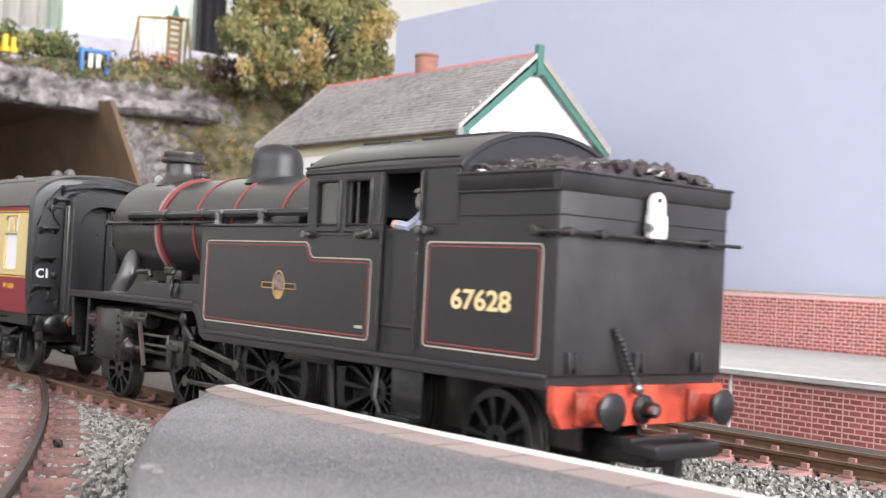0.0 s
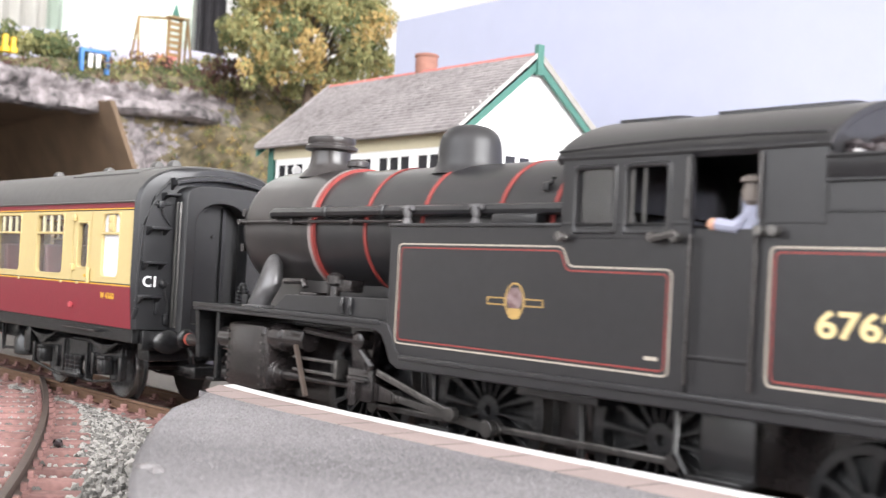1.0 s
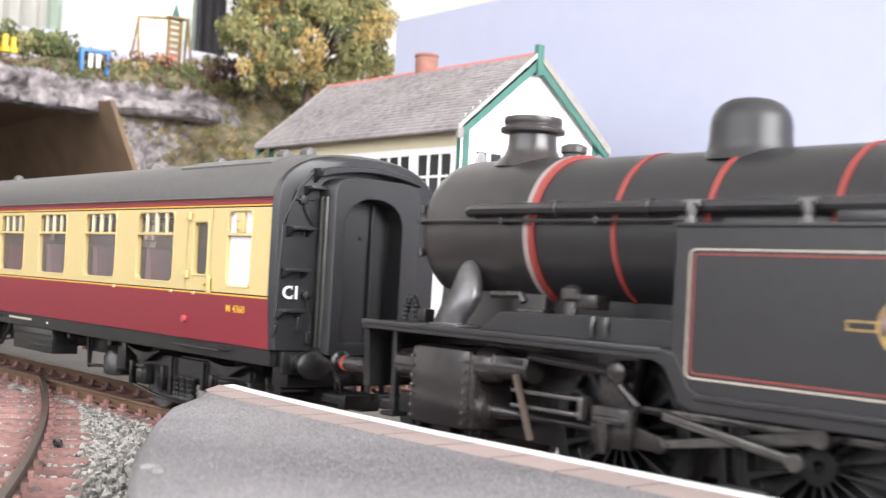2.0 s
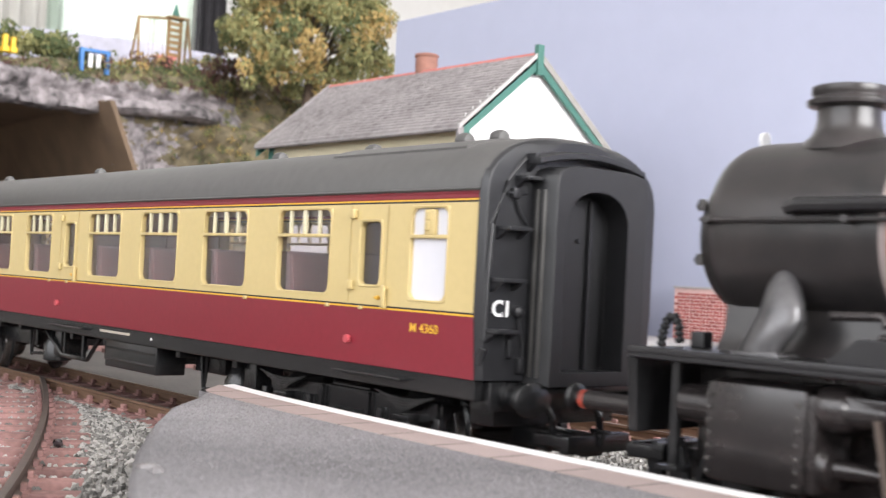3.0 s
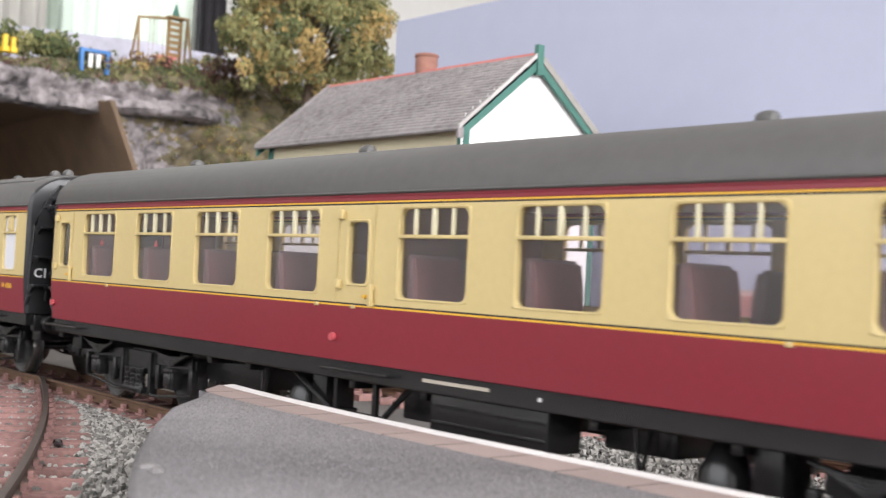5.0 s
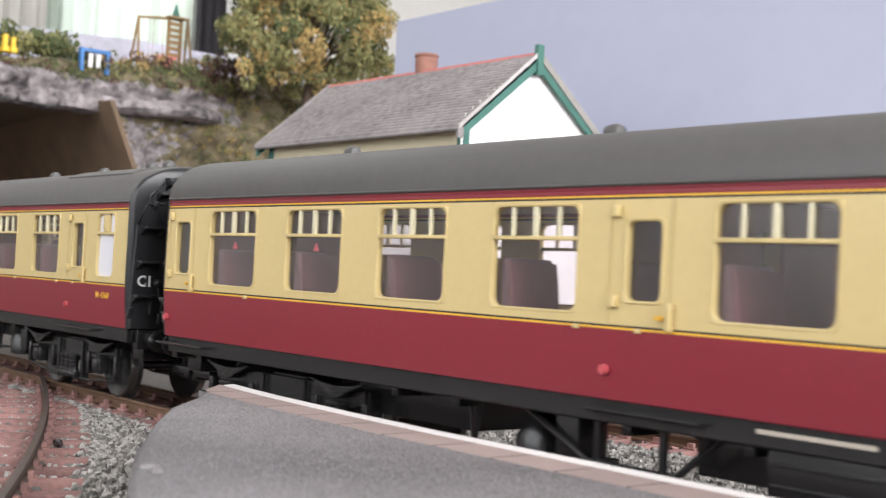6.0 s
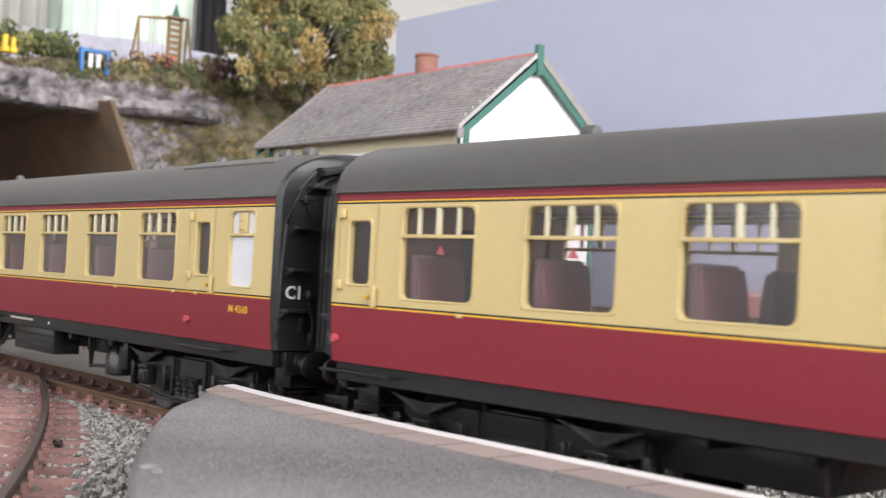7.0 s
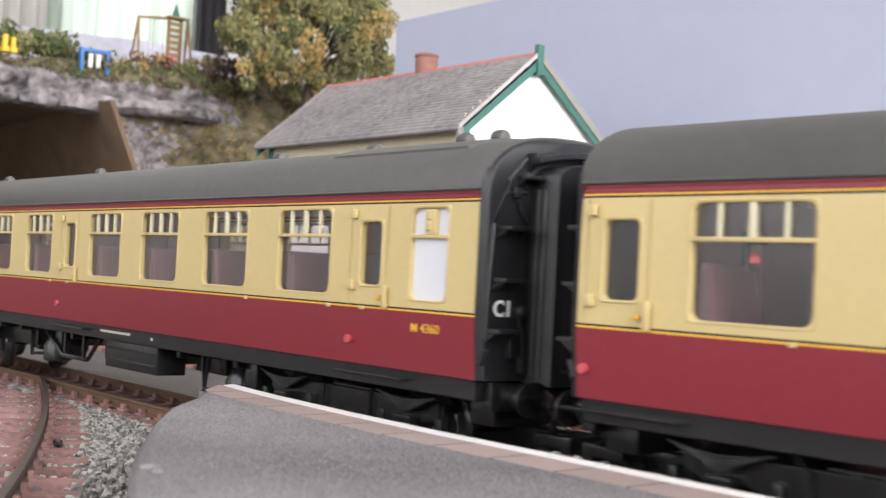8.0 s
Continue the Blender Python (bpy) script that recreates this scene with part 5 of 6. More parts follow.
SLATE = material("grey_slate", (0.235, 0.212, 0.212), 0.8, vary=0.25, grain=0.3, blotch=0.03, tint=(0.3, 0.275, 0.275))
RIDGE = material("red_ridge_tile", (0.5, 0.16, 0.14), 0.75)
VERGE = material("plain_grey_verge", (0.27, 0.255, 0.235), 0.8, vary=0.2, grain=0.3, blotch=0.05)
TERRA = material("terracotta", (0.3, 0.14, 0.105), 0.75, vary=0.3, grain=0.3, blotch=0.08)
GREEN = material("green_joinery_paint", (0.05, 0.15, 0.12), 0.55, vary=0.15)
WHITEWALL = material("white_boarding", (0.8, 0.8, 0.79), 0.7, vary=0.04)
CREAMWALL = material("pale_cream_boarding", (0.6, 0.54, 0.38), 0.7, vary=0.06)
DARKPANE = material("dark_window_pane", (0.03, 0.03, 0.035), 0.15)
ROCK = material("pale_grey_rock", (0.125, 0.112, 0.113), 0.9, vary=0.6, grain=0.2, blotch=0.06, bump=0.9, tint=(0.29, 0.258, 0.264))
SCRUB = material("brownish_green_scrub", (0.085, 0.08, 0.05), 0.95, vary=0.6, grain=0.2, blotch=0.05, tint=(0.18, 0.145, 0.09), bump=0.9)
CARD = material("brown_tunnel_card", (0.18, 0.12, 0.076), 0.75, vary=0.35, grain=0.05, blotch=0.01)
LEAF_A = material("olive_foliage", (0.2, 0.205, 0.085), 0.85, vary=0.35, grain=0.3, blotch=0.05, tint=(0.3, 0.285, 0.12))
LEAF_B = material("ochre_foliage", (0.42, 0.29, 0.11), 0.85, vary=0.35, grain=0.3, blotch=0.05)
LEAF_C = material("dark_green_foliage", (0.105, 0.13, 0.055), 0.9, vary=0.4, grain=0.3, blotch=0.05)
LEAF_D = material("reddish_brown_foliage", (0.12, 0.06, 0.05), 0.9, vary=0.3)
BARK = material("brown_bark", (0.1, 0.07, 0.05), 0.9, vary=0.3, bump=0.5)
WOOD = material("light_brown_wood", (0.3, 0.19, 0.09), 0.7, vary=0.2)
BLUE = material("bright_blue_plastic", (0.06, 0.2, 0.5), 0.5)
YELLOW = material("bright_yellow_plastic", (0.8, 0.5, 0.03), 0.5)
PINK = material("pinkish_red_plastic", (0.75, 0.25, 0.22), 0.5)
LILAC = material("pale_lilac_board", (0.5, 0.49, 0.58), 0.7, vary=0.25, grain=0.12, blotch=0.02)
DARKCLOTH = material("charcoal_cloth", (0.035, 0.033, 0.038), 0.9, vary=0.2)
GREYSHEET = material("grey_beige_sheet", (0.52, 0.51, 0.48), 0.9, vary=0.12)
def sheer(name, colour, clear):
    m = bpy.data.materials.new(name)
    m.use_nodes = True
    nt = m.node_tree
    out = nt.nodes["Material Output"]
    nt.nodes.remove(nt.nodes["Principled BSDF"])
    a, b, mix = (nt.nodes.new("ShaderNode" + k) for k in ("BsdfTransparent", "BsdfTranslucent", "MixShader"))
    b.inputs[0].default_value = (*colour, 1)
    mix.inputs[0].default_value = 1 - clear
    nt.links.new(a.outputs[0], mix.inputs[1])
    nt.links.new(b.outputs[0], mix.inputs[2])
    nt.links.new(mix.outputs[0], out.inputs[0])
    return m


PALEGREEN = sheer("pale_green_curtain", (0.68, 0.74, 0.68), 0.3)
def contrast(m, lo, hi):
    r = next(n for n in m.node_tree.nodes if n.type == "MAP_RANGE")
    r.inputs["From Min"].default_value, r.inputs["From Max"].default_value = lo, hi


contrast(ROCK, 0.7, 1.35)
contrast(ASPHALT, 0.75, 1.25)
contrast(BEAM_RED, 0.72, 1.15)
DAYLIGHT = glow("daylight_outside", (0.96, 0.98, 1.0), 0.7)


def island_material(base):
    m = MATS[base].copy()
    m.name = base + "_pieces"
    nt = m.node_tree
    info = next(n for n in nt.nodes if n.type == "OBJECT_INFO")
    geo = nt.nodes.new("ShaderNodeNewGeometry")
    for l in list(info.outputs["Random"].links):
        to = l.to_socket
        nt.links.remove(l)
        nt.links.new(geo.outputs["Random Per Island"], to)
    return m


def structure(name, bm, mat, label, category, smooth=0):
    return tagged(part(name, bm, mat, None, label, smooth=smooth), label, category, kind="structure")


def holed_wall(name, axis, at, thick, a0, a1, z0, z1, holes):
    bm = B()
    us = sorted({a0, a1, *(h[k] for h in holes for k in (0, 1))})
    zs = sorted({z0, z1, *(h[k] for h in holes for k in (2, 3))})
    for a, b in zip(us, us[1:]):
        for c, d in zip(zs, zs[1:]):
            if any(h[0] < (a + b) / 2 < h[1] and h[2] < (c + d) / 2 < h[3] for h in holes):
                continue
            if axis == "x":
                box(bm, at, at + thick, a, b, c, d)
            else:
                box(bm, a, b, at, at + thick, c, d)
    return structure(name, bm, WALL, "plain pale painted room wall", "wall")


def build_room():
    holed_wall("wall_west", "x", -1620, 100, -1500, 1700, -950, 1450, [(548, 798, 150, 1050)])
    holed_wall("wall_east", "x", 1800, 100, -1500, 1700, -950, 1450, [(-700, 800, 70, 1170)])
    holed_wall("wall_south", "y", -1600, 100, -1620, 1900, -950, 1450, [(-1000, 1200, 170, 1270)])
    holed_wall("wall_north", "y", 1700, 100, -1620, 1900, -950, 1450, [])
    structure("ceiling", box(B(), -1620, 1900, -1600, 1800, 1450, 1500), WALL, "plain white ceiling of the room", "ceiling")
    structure("floor", box(B(), -1620, 1900, -1600, 1800, -1000, -950), CARPET, "plain grey carpeted floor of the room", "floor")
    structure("backdrop_daylight", box(B(), -1900, -1890, 100, 1000, 0, 1300), DAYLIGHT, "bright daylight outside the window", "daylight")
    for nm, ax, pos, a0, a1, z0, z1 in (("window_1", "x", -1570, 548, 798, 150, 1050), ("window_2", "x", 1840, -700, 800, 70, 1170), ("window_3", "y", -1560, -1000, 1200, 170, 1270)):
        bm = B()
        for a, b, c, d in ((a0, a0 + 40, z0, z1), (a1 - 40, a1, z0, z1), (a0 + 40, a1 - 40, z0, z0 + 40), (a0 + 40, a1 - 40, z1 - 40, z1)):
            box(bm, pos, pos + 30, a, b, c, d) if ax == "x" else box(bm, a, b, pos, pos + 30, c, d)
        structure(nm, bm, WHITEWALL, "white window frame in the room wall", "window")
    bm = B()
    secs = []
    for k in range(60):
        y = 545 + k * 4.2
        x = -1500 + 7 * math.sin(k * 0.45) + 2.5 * math.sin(k * 1.3)
        secs.append([(x, y, 200), (x, y, 1080), (x + 1.5, y, 1080), (x + 1.5, y, 200)])
    loft(bm, secs)
    tagged(part("curtain", bm, PALEGREEN), "pale green sheer curtain in front of the bright window", "curtain")
    bm = B()
    secs = []
    for k in range(16):
        y = 799 + k * 3.4
        x = -1490 + 7 * math.sin(k * 1.3)
        secs.append([(x, y, 150), (x, y, 1100), (x + 3, y, 1100), (x + 3, y, 150)])
    loft(bm, secs)
    tagged(part("dark_curtain", bm, DARKCLOTH), "charcoal curtain hanging beside the window", "curtain")
    # A grey wavy sheet added over the stretch of wall beside the window.
    bm = B()
    secs = []
    for k in range(24):
        y = 452 + k * 4.2
        x = -1486 + 6 * math.sin(k * 1.1)
        secs.append([(x, y, 150), (x, y, 1100), (x + 2, y, 1100), (x + 2, y, 150)])
    loft(bm, secs)
    tagged(part("grey_curtain", bm, GREYSHEET), "soft grey-beige wavy sheet added beside the window", "curtain")
    structure("ground", box(B(), -1520, 1800, -420, 1700, -44, -4.2), GROUND, "baseboard covered with grey ballast dust", "ground")
    bm = B()
    box(bm, -250.9, 1790, 275, 281, -4.2, 172)
    structure("backdrop", bm, BOARD, "pale blue-grey painted backscene board", "backscene board")
    bm = B()
    prism(bm, [(120, 126.2), (700, 126.2), (700, 208), (358, 208.7), (297, 209.3), (184, 203), (120, 199)], "x", -626, -620)
    structure("backdrop_ledge", bm, LILAC, "pale lilac board behind the hillside", "board")


# ---- tracks ----
SLEEPER_MESH = None


def sleeper_mesh():
    bm = B()
    box(bm, -1.75, 1.75, -17, 17, -4.4, -2.55, 0.18)
    for y in (-8.25, 8.25):
        box(bm, -1.5, 1.5, y - 2.1, y + 2.1, -2.6, -2.1, 0.15)
        for d in (-1.15, 1.15):
            box(bm, -0.8, 0.8, y + d - 0.45, y + d + 0.45, -2.2, -1.2, 0.15)
    return mesh_of("sleeper", bm, SLEEPER, 0)


def make_track(label, centre, s0, s1, step, rails, rail_range, mat=None, sleep_from=None):
    """centre(s) gives a point and a heading; rails are (offset, from, to)."""
    global SLEEPER_MESH
    if SLEEPER_MESH is None:
        SLEEPER_MESH = sleeper_mesh()
    t = tagged(thing("railway_track", label, "railway track"), kind="structure")
    n = int((s1 - s0) / step)
    for i in range(n):
        q, h = centre(s0 + (i + 0.5) * step)
        ob = new("sleeper", SLEEPER_MESH)
        ob.parent = t
        ob.matrix_basis = pose(q[0] * MM, q[1] * MM, 0, 0, 0, math.degrees(h) + 0.4 * math.sin(i * 2.1))
    for off, a, b in rails:
        sec = []
        m = max(2, int((b - a) / 6))
        for i in range(m + 1):
            q, h = centre(a + (b - a) * i / m)
            nx, ny = -math.sin(h), math.cos(h)
            prof = [(-0.55, 0.0), (0.55, 0.0), (0.6, -0.55), (0.25, -0.8), (0.25, -1.9), (1.1, -2.3), (1.1, -2.5), (-1.1, -2.5), (-1.1, -2.3), (-0.25, -1.9), (-0.25, -0.8), (-0.6, -0.55)]
            sec.append([(q[0] + nx * (off + w), q[1] + ny * (off + w), z) for w, z in prof])
        bm = loft(B(), sec)
        rail = part("rail", bm, [mat or RUST, DARKRAIL if mat else RAILTOP], t, "rusty-sided steel rail")
        for f in rail.data.polygons:
            if f.normal.z > 0.9 and f.center.z > -0.0003:
                f.material_index = 1
    return t


def main_centre(s):
    a, b = on_line(s), on_line(s + 1)
    return (a.x, a.y), math.atan2(b.y - a.y, b.x - a.x)


def second_centre(s):
    return (s, 82.9), 0.0


def branch_centre(s):
    """Centre of the diverging track, kept 8.25 mm to the camera side of its inner rail; s is x along the rail."""
    d = s + 12.5
    y = -9.8 - 0.35 * d - 0.00055 * d * d if d > 0 else -9.8 - 0.35 * d + 0.0006 * d * d
    slope = -0.35 - 0.0011 * d if d > 0 else -0.35 + 0.0012 * d
    h = math.atan(slope)
    return (s + 8.25 * math.sin(h), y - 8.25 * math.cos(h)), h


def scatter(name, label, regions, seed, size):
    """Loose angular stones as one joined mesh; regions are (count, function giving x, y, z)."""
    rnd = random.Random(seed)
    base = np.array([(x, y, z) for x in (-1, 1) for y in (-1, 1) for z in (-1, 1)], float) * 0.5
    quads = ((0, 1, 3, 2), (4, 6, 7, 5), (0, 4, 5, 1), (2, 3, 7, 6), (0, 2, 6, 4), (1, 5, 7, 3))
    verts, faces = [], []
    rs = np.random.RandomState(seed)
    for count, where in regions:
        for _ in range(count):
            x, y, z = where(rnd)
            m = Euler((rnd.uniform(0, 6), rnd.uniform(0, 6), rnd.uniform(0, 6))).to_matrix()
            sc = size * np.array([rnd.uniform(0.6, 1.5), rnd.uniform(0.6, 1.1), rnd.uniform(0.5, 0.9)])
            pts = (base * (1 + rs.uniform(-0.35, 0.35, (8, 3)))) * sc
            pts = pts @ np.array(m).T + np.array([x, y, z])
            n = len(verts)
            verts.extend((pts * MM).tolist())
            faces.extend([tuple(n + i for i in q) for q in quads])
    me = bpy.data.meshes.new(name)
    me.from_pydata(verts, [], faces)
    me.materials.append(island_material("grey_green_ballast"))
    return tagged(new(name, me), label, "ballast", kind="stuff")


def build_tracks():
    make_track("main model track on pinkish sleepers in ballast", main_centre, -520, 420, 9.0, [(-8.25, -520, 420), (8.25, -520, 420)], None)
    make_track("second model track beside the far platform", second_centre, -420, 420, 9.0, [(-8.25, -420, 420), (8.25, -420, 420)], None)
    make_track("diverging model track curving away past the platform end", branch_centre, -14, 260, 9.0, [(8.25, -20, 260), (-8.25, -40, 260)], None, DARKRAIL)

    def left(r):
        x = r.uniform(-45, 150)
        y_in = branch_centre(x)[0][1] + 8.25
        return x, r.uniform(y_in - 26, -9.5), -3.9 + r.uniform(-0.3, 0.7)

    def left_dense(r):
        x = r.uniform(-20, 150)
        y_in = branch_centre(x)[0][1] + 8.25 + 7
        return x, r.uniform(min(y_in, -15.5), -14.5), -3.7 + r.uniform(-0.3, 1.0)

    def right(r):
        return r.uniform(80, 260), r.uniform(14, 67), -3.7 + r.uniform(-0.3, 1.0)

    def under(r):
        return r.uniform(-120, 260), r.uniform(-17, 17), -4.2 + r.uniform(-0.3, 0.6)

    def second(r):
        return r.uniform(40, 260), r.uniform(66, 103), -4.2 + r.uniform(-0.3, 0.9)

    scatter("ballast", "loose grey-green stone ballast between the tracks", [(6500, left), (9500, left_dense), (13000, right), (7000, under), (5000, second)], 3, 0.86)
    bm = B()
    lathe(bm, [(0.2, -1.4), (0.7, -0.8), (0.8, 0.3), (0.3, 1.5)], (0, 0, 0), "x", 8)
    tagged(part("coal_lump", bm, COAL, None, "", at=(79.5, -43.0, -1.9)), "small black lump lying on a pinkish sleeper", "coal")


# ---- platforms ----
EDGE = ((99.5, -20.8), (107, -21.9), (120, -23.2), (138, -24.4), (161, -25.1), (200, -24.5), (240, -23.4), (300, -21.5), (420, -19.6))


def edge_y(x):
    return float(np.interp(x, [q[0] for q in EDGE], [q[1] for q in EDGE]))


def build_near_platform():
    t = tagged(thing("platform_near", "grey station platform with white edge and pinkish flags", "platform"), kind="structure")
    back = [(420, -170), (300, -125), (240, -102), (205, -88.5), (186.6, -80.8), (173, -74.5), (159.7, -67.5), (140.6, -56.1), (125.9, -46.2), (114.6, -35.6), (106.5, -28.6)]
    front = [(x, edge_y(x) - 9.2) for x in (106.5, 120, 138, 161, 200, 240, 300, 420)]
    bm = B()
    outline = front + back
    tops, mids, lows = [], [], []
    cx, cy = 260, -70
    for x, y in outline:
        d = Vector((cx - x, cy - y)).normalized()
        edge = y > edge_y(max(100, x)) - 12
        tops.append(bm.verts.new((x + (0 if edge else d.x * 1.6), y + (0 if edge else d.y * 1.6), 9.9)))
        mids.append(bm.verts.new((x, y, 9.9 if edge else 9.0)))
        lows.append(bm.verts.new((x, y, -4.2)))
    n = len(outline)
    bm.faces.new(tops)
    for lo, hi in ((lows, mids), (mids, tops)):
        for i in range(n):
            q = (lo[i], lo[(i + 1) % n], hi[(i + 1) % n], hi[i])
            if len({tuple(v.co) for v in q}) > 2:
                try:
                    bm.faces.new(q)
                except ValueError:
                    pass
    bmesh.ops.remove_doubles(bm, verts=bm.verts, dist=0.001)
    part("platform_surface", bm, ASPHALT, t, "speckled grey sanded surface", smooth=50)
    for px, py, ra, rb, turn in ((172.6, -72.2, 1.3, 1.0, 0.45), (174.9, -72.6, 0.9, 0.8, 0.4)):
        bm = B()
        rings = []
        for k, (f, z) in enumerate(((1.0, 9.8), (0.85, 10.12), (0.55, 10.3), (0.25, 10.36))):
            row = []
            for q in range(28):
                a = q * math.pi / 14
                j = f * (1 + 0.35 * noise.noise(Vector((math.cos(a) * 1.6 + px, math.sin(a) * 1.6, 0.3))))
                u, v = ra * j * math.cos(a), rb * j * math.sin(a)
                row.append((px + u * math.cos(turn) - v * math.sin(turn), py + u * math.sin(turn) + v * math.cos(turn), z + 0.05 * noise.noise(Vector((u * 2, v * 2, px)))))
            rings.append(row)
        part("glue_film", loft(bm, rings), GLUE, t, "shiny dried glue film on the sanded surface", smooth=60)
    rs = np.random.RandomState(17)
    verts, faces = [], []
    hedge = [(x, y) for x, y in back if x < 300]
    hx, hy = [q[0] for q in hedge][::-1], [q[1] for q in hedge][::-1]
    made = 0
    while made < 50000:
        x, y = rs.uniform(104, 262), rs.uniform(-112, -28)
        if y > edge_y(x) - 9.6 or y < np.interp(x, hx, hy) + 1.8:
            continue
        n, g = len(verts), rs.uniform(0.08, 0.21)
        a = rs.uniform(0, 6.28)
        for k in range(3):
            verts.append(((x + g * math.cos(a + k * 2.1)) * MM, (y + g * math.sin(a + k * 2.1)) * MM, 9.86 * MM))
        verts.append(((x + rs.uniform(-0.1, 0.1)) * MM, (y + rs.uniform(-0.1, 0.1)) * MM, (9.9 + g * 0.5) * MM))
        faces += [(n, n + 1, n + 3), (n + 1, n + 2, n + 3), (n + 2, n, n + 3)]
        made += 1
    me = bpy.data.meshes.new("sand_grit")
    me.from_pydata(verts, [], faces)
    me.materials.append(island_material("grey_sand_grain"))
    grit = tagged(new("sand_grit", me), "coarse grey sand grains stuck on the platform", kind="stuff")
    grit.parent = t
    xs = [99.8 + 10.1 * k for k in range(31)]
    for a, b in zip(xs, xs[1:]):
        ya, yb = edge_y(a), edge_y(b)
        bm = B()
        w0 = -2.75
        pts = [(a + 0.2, ya + w0), (b - 0.2, yb + w0), (b - 0.2, yb + w0 - 6.4), (a + 0.2 + (6.7 if a < 100 else 0), ya + w0 - 6.4)]
        prism(bm, pts, "z", -4.2, 10.0)
        part("paving_flag", bm, FLAG, t, smooth=0)
        bm = B()
        prism(bm, [(b - 0.2, yb - 2.72), (b + 0.2, yb - 2.72), (b + 0.2, yb - 9.16), (b - 0.2, yb - 9.16)], "z", 9.0, 10.0)
        part("flag_joint", bm, JOINT, t, smooth=0)
        bm = B()
        pts = [(a + 0.2, ya), (b - 0.2, yb), (b - 0.2, yb - 2.7), (a + 0.2 + (1.2 if a < 100 else 0), ya - 2.7)]
        prism(bm, pts, "z", -4.2, 10.06)
        part("edge_stone", bm, EDGE_WHITE, t, "white-painted edging stone", smooth=0)


BRICK_MESH = {}


def brick_mesh(w, h):
    if (w, h) not in BRICK_MESH:
        bm = B()
        lo = [bm.verts.new((x, 0.3, z)) for x, z in ((0, 0), (w, 0), (w, h), (0, h))]
        hi = [bm.verts.new((x, 0, z)) for x, z in ((0.05, 0.05), (w - 0.05, 0.05), (w - 0.05, h - 0.05), (0.05, h - 0.05))]
        bm.faces.new(hi)
        for i in range(4):
            bm.faces.new((lo[i], lo[(i + 1) % 4], hi[(i + 1) % 4], hi[i]))
        BRICK_MESH[(w, h)] = mesh_of("brick", bm, BRICK, 0)
    return BRICK_MESH[(w, h)]


def brick_face(owner, x0, x1, y, z0, z1, course, length, near, most):
    """English garden-like courses of bricks on a face towards the camera; those in the stretch near are parts."""
    rnd = random.Random(int(y))
    verts, faces, made = [], [], 0
    rows = int((z1 - z0) / course)
    gap = 0.26
    for r in range(rows):
        x, k = x0 + (0.5 * length if r % 2 else 0), 0
        header = False
        while x < x1:
            header = (k % 3 == 2)
            w = (length / 2 if header else length) - gap
            h = course - gap
            z = z0 + r * course
            if near[0] < x < near[1] and made < most:
                ob = new("brick", brick_mesh(round(w, 3), round(h, 3)))
                ob.parent = owner
                ob.location = (x * MM, (y - 0.18) * MM, z * MM)
                made += 1
            else:
                n = len(verts)
                d = rnd.uniform(-0.03, 0.03)
                for a, b, c in ((0, 0.3, 0), (w, 0.3, 0), (w, 0.3, h), (0, 0.3, h), (0.05, d, 0.05), (w - 0.05, d, 0.05), (w - 0.05, d, h - 0.05), (0.05, d, h - 0.05)):
                    verts.append(((x + a) * MM, (y - 0.18 + b) * MM, (z + c) * MM))
                faces.append((n + 4, n + 5, n + 6, n + 7))
                faces += [(n + i, n + (i + 1) % 4, n + 4 + (i + 1) % 4, n + 4 + i) for i in range(4)]
            x += w + gap
            k += 1
    me = bpy.data.meshes.new("brickwork")
    me.from_pydata(verts, [], faces)
    me.materials.append(BRICK_ISLAND)
    ob = new("brickwork", me)
    ob.parent = owner
    tagged(ob, kind="stuff")


BRICK_ISLAND = island_material("red_brick")


def build_far_platform():
    t = tagged(thing("platform_far", "far brick-faced station platform with pale paved top", "platform"), kind="structure")
    part("core", box(B(), -58, 420, 129.99, 262, -4.2, 9.6), MORTAR, t, smooth=0)
    bm = B()
    box(bm, -59, 420, 127.4, 262.4, 9.6, 10.9, 0.25)
    part("paving", bm, CONCRETE, t, "pale worn paving slab edge")
    bm = B()
    box(bm, -59, 420, 127.2, 131.2, 10.8, 11.05, 0.08)
    part("edge_line", bm, EDGE_WHITE, t, "faded white edge line")
    brick_face(t, -57, 330, 130.1, -4.0, 9.5, 1.36, 3.3, (88, 168), 300)
    bm = B()
    box(bm, 91.9, 92.5, 129.5, 130.3, -4.2, 9.6)
    part("joint_strip", bm, EDGE_WHITE, t, "thin white joint strip")
    w = tagged(thing("wall_low", "low red brick wall behind the far platform", "wall"), kind="structure")
    part("core", box(B(), -37, 420, 263.89, 270.5, -4.2, 31.4), MORTAR, w, smooth=0)
    bm = B()
    box(bm, -37.4, 420, 263.2, 271.4, 31.4, 32.2, 0.2)
    part("coping", bm, CONCRETE, w)
    brick_face(w, -37, 330, 264.0, 10.8, 31.2, 1.36, 3.3, (-16, 62), 300)


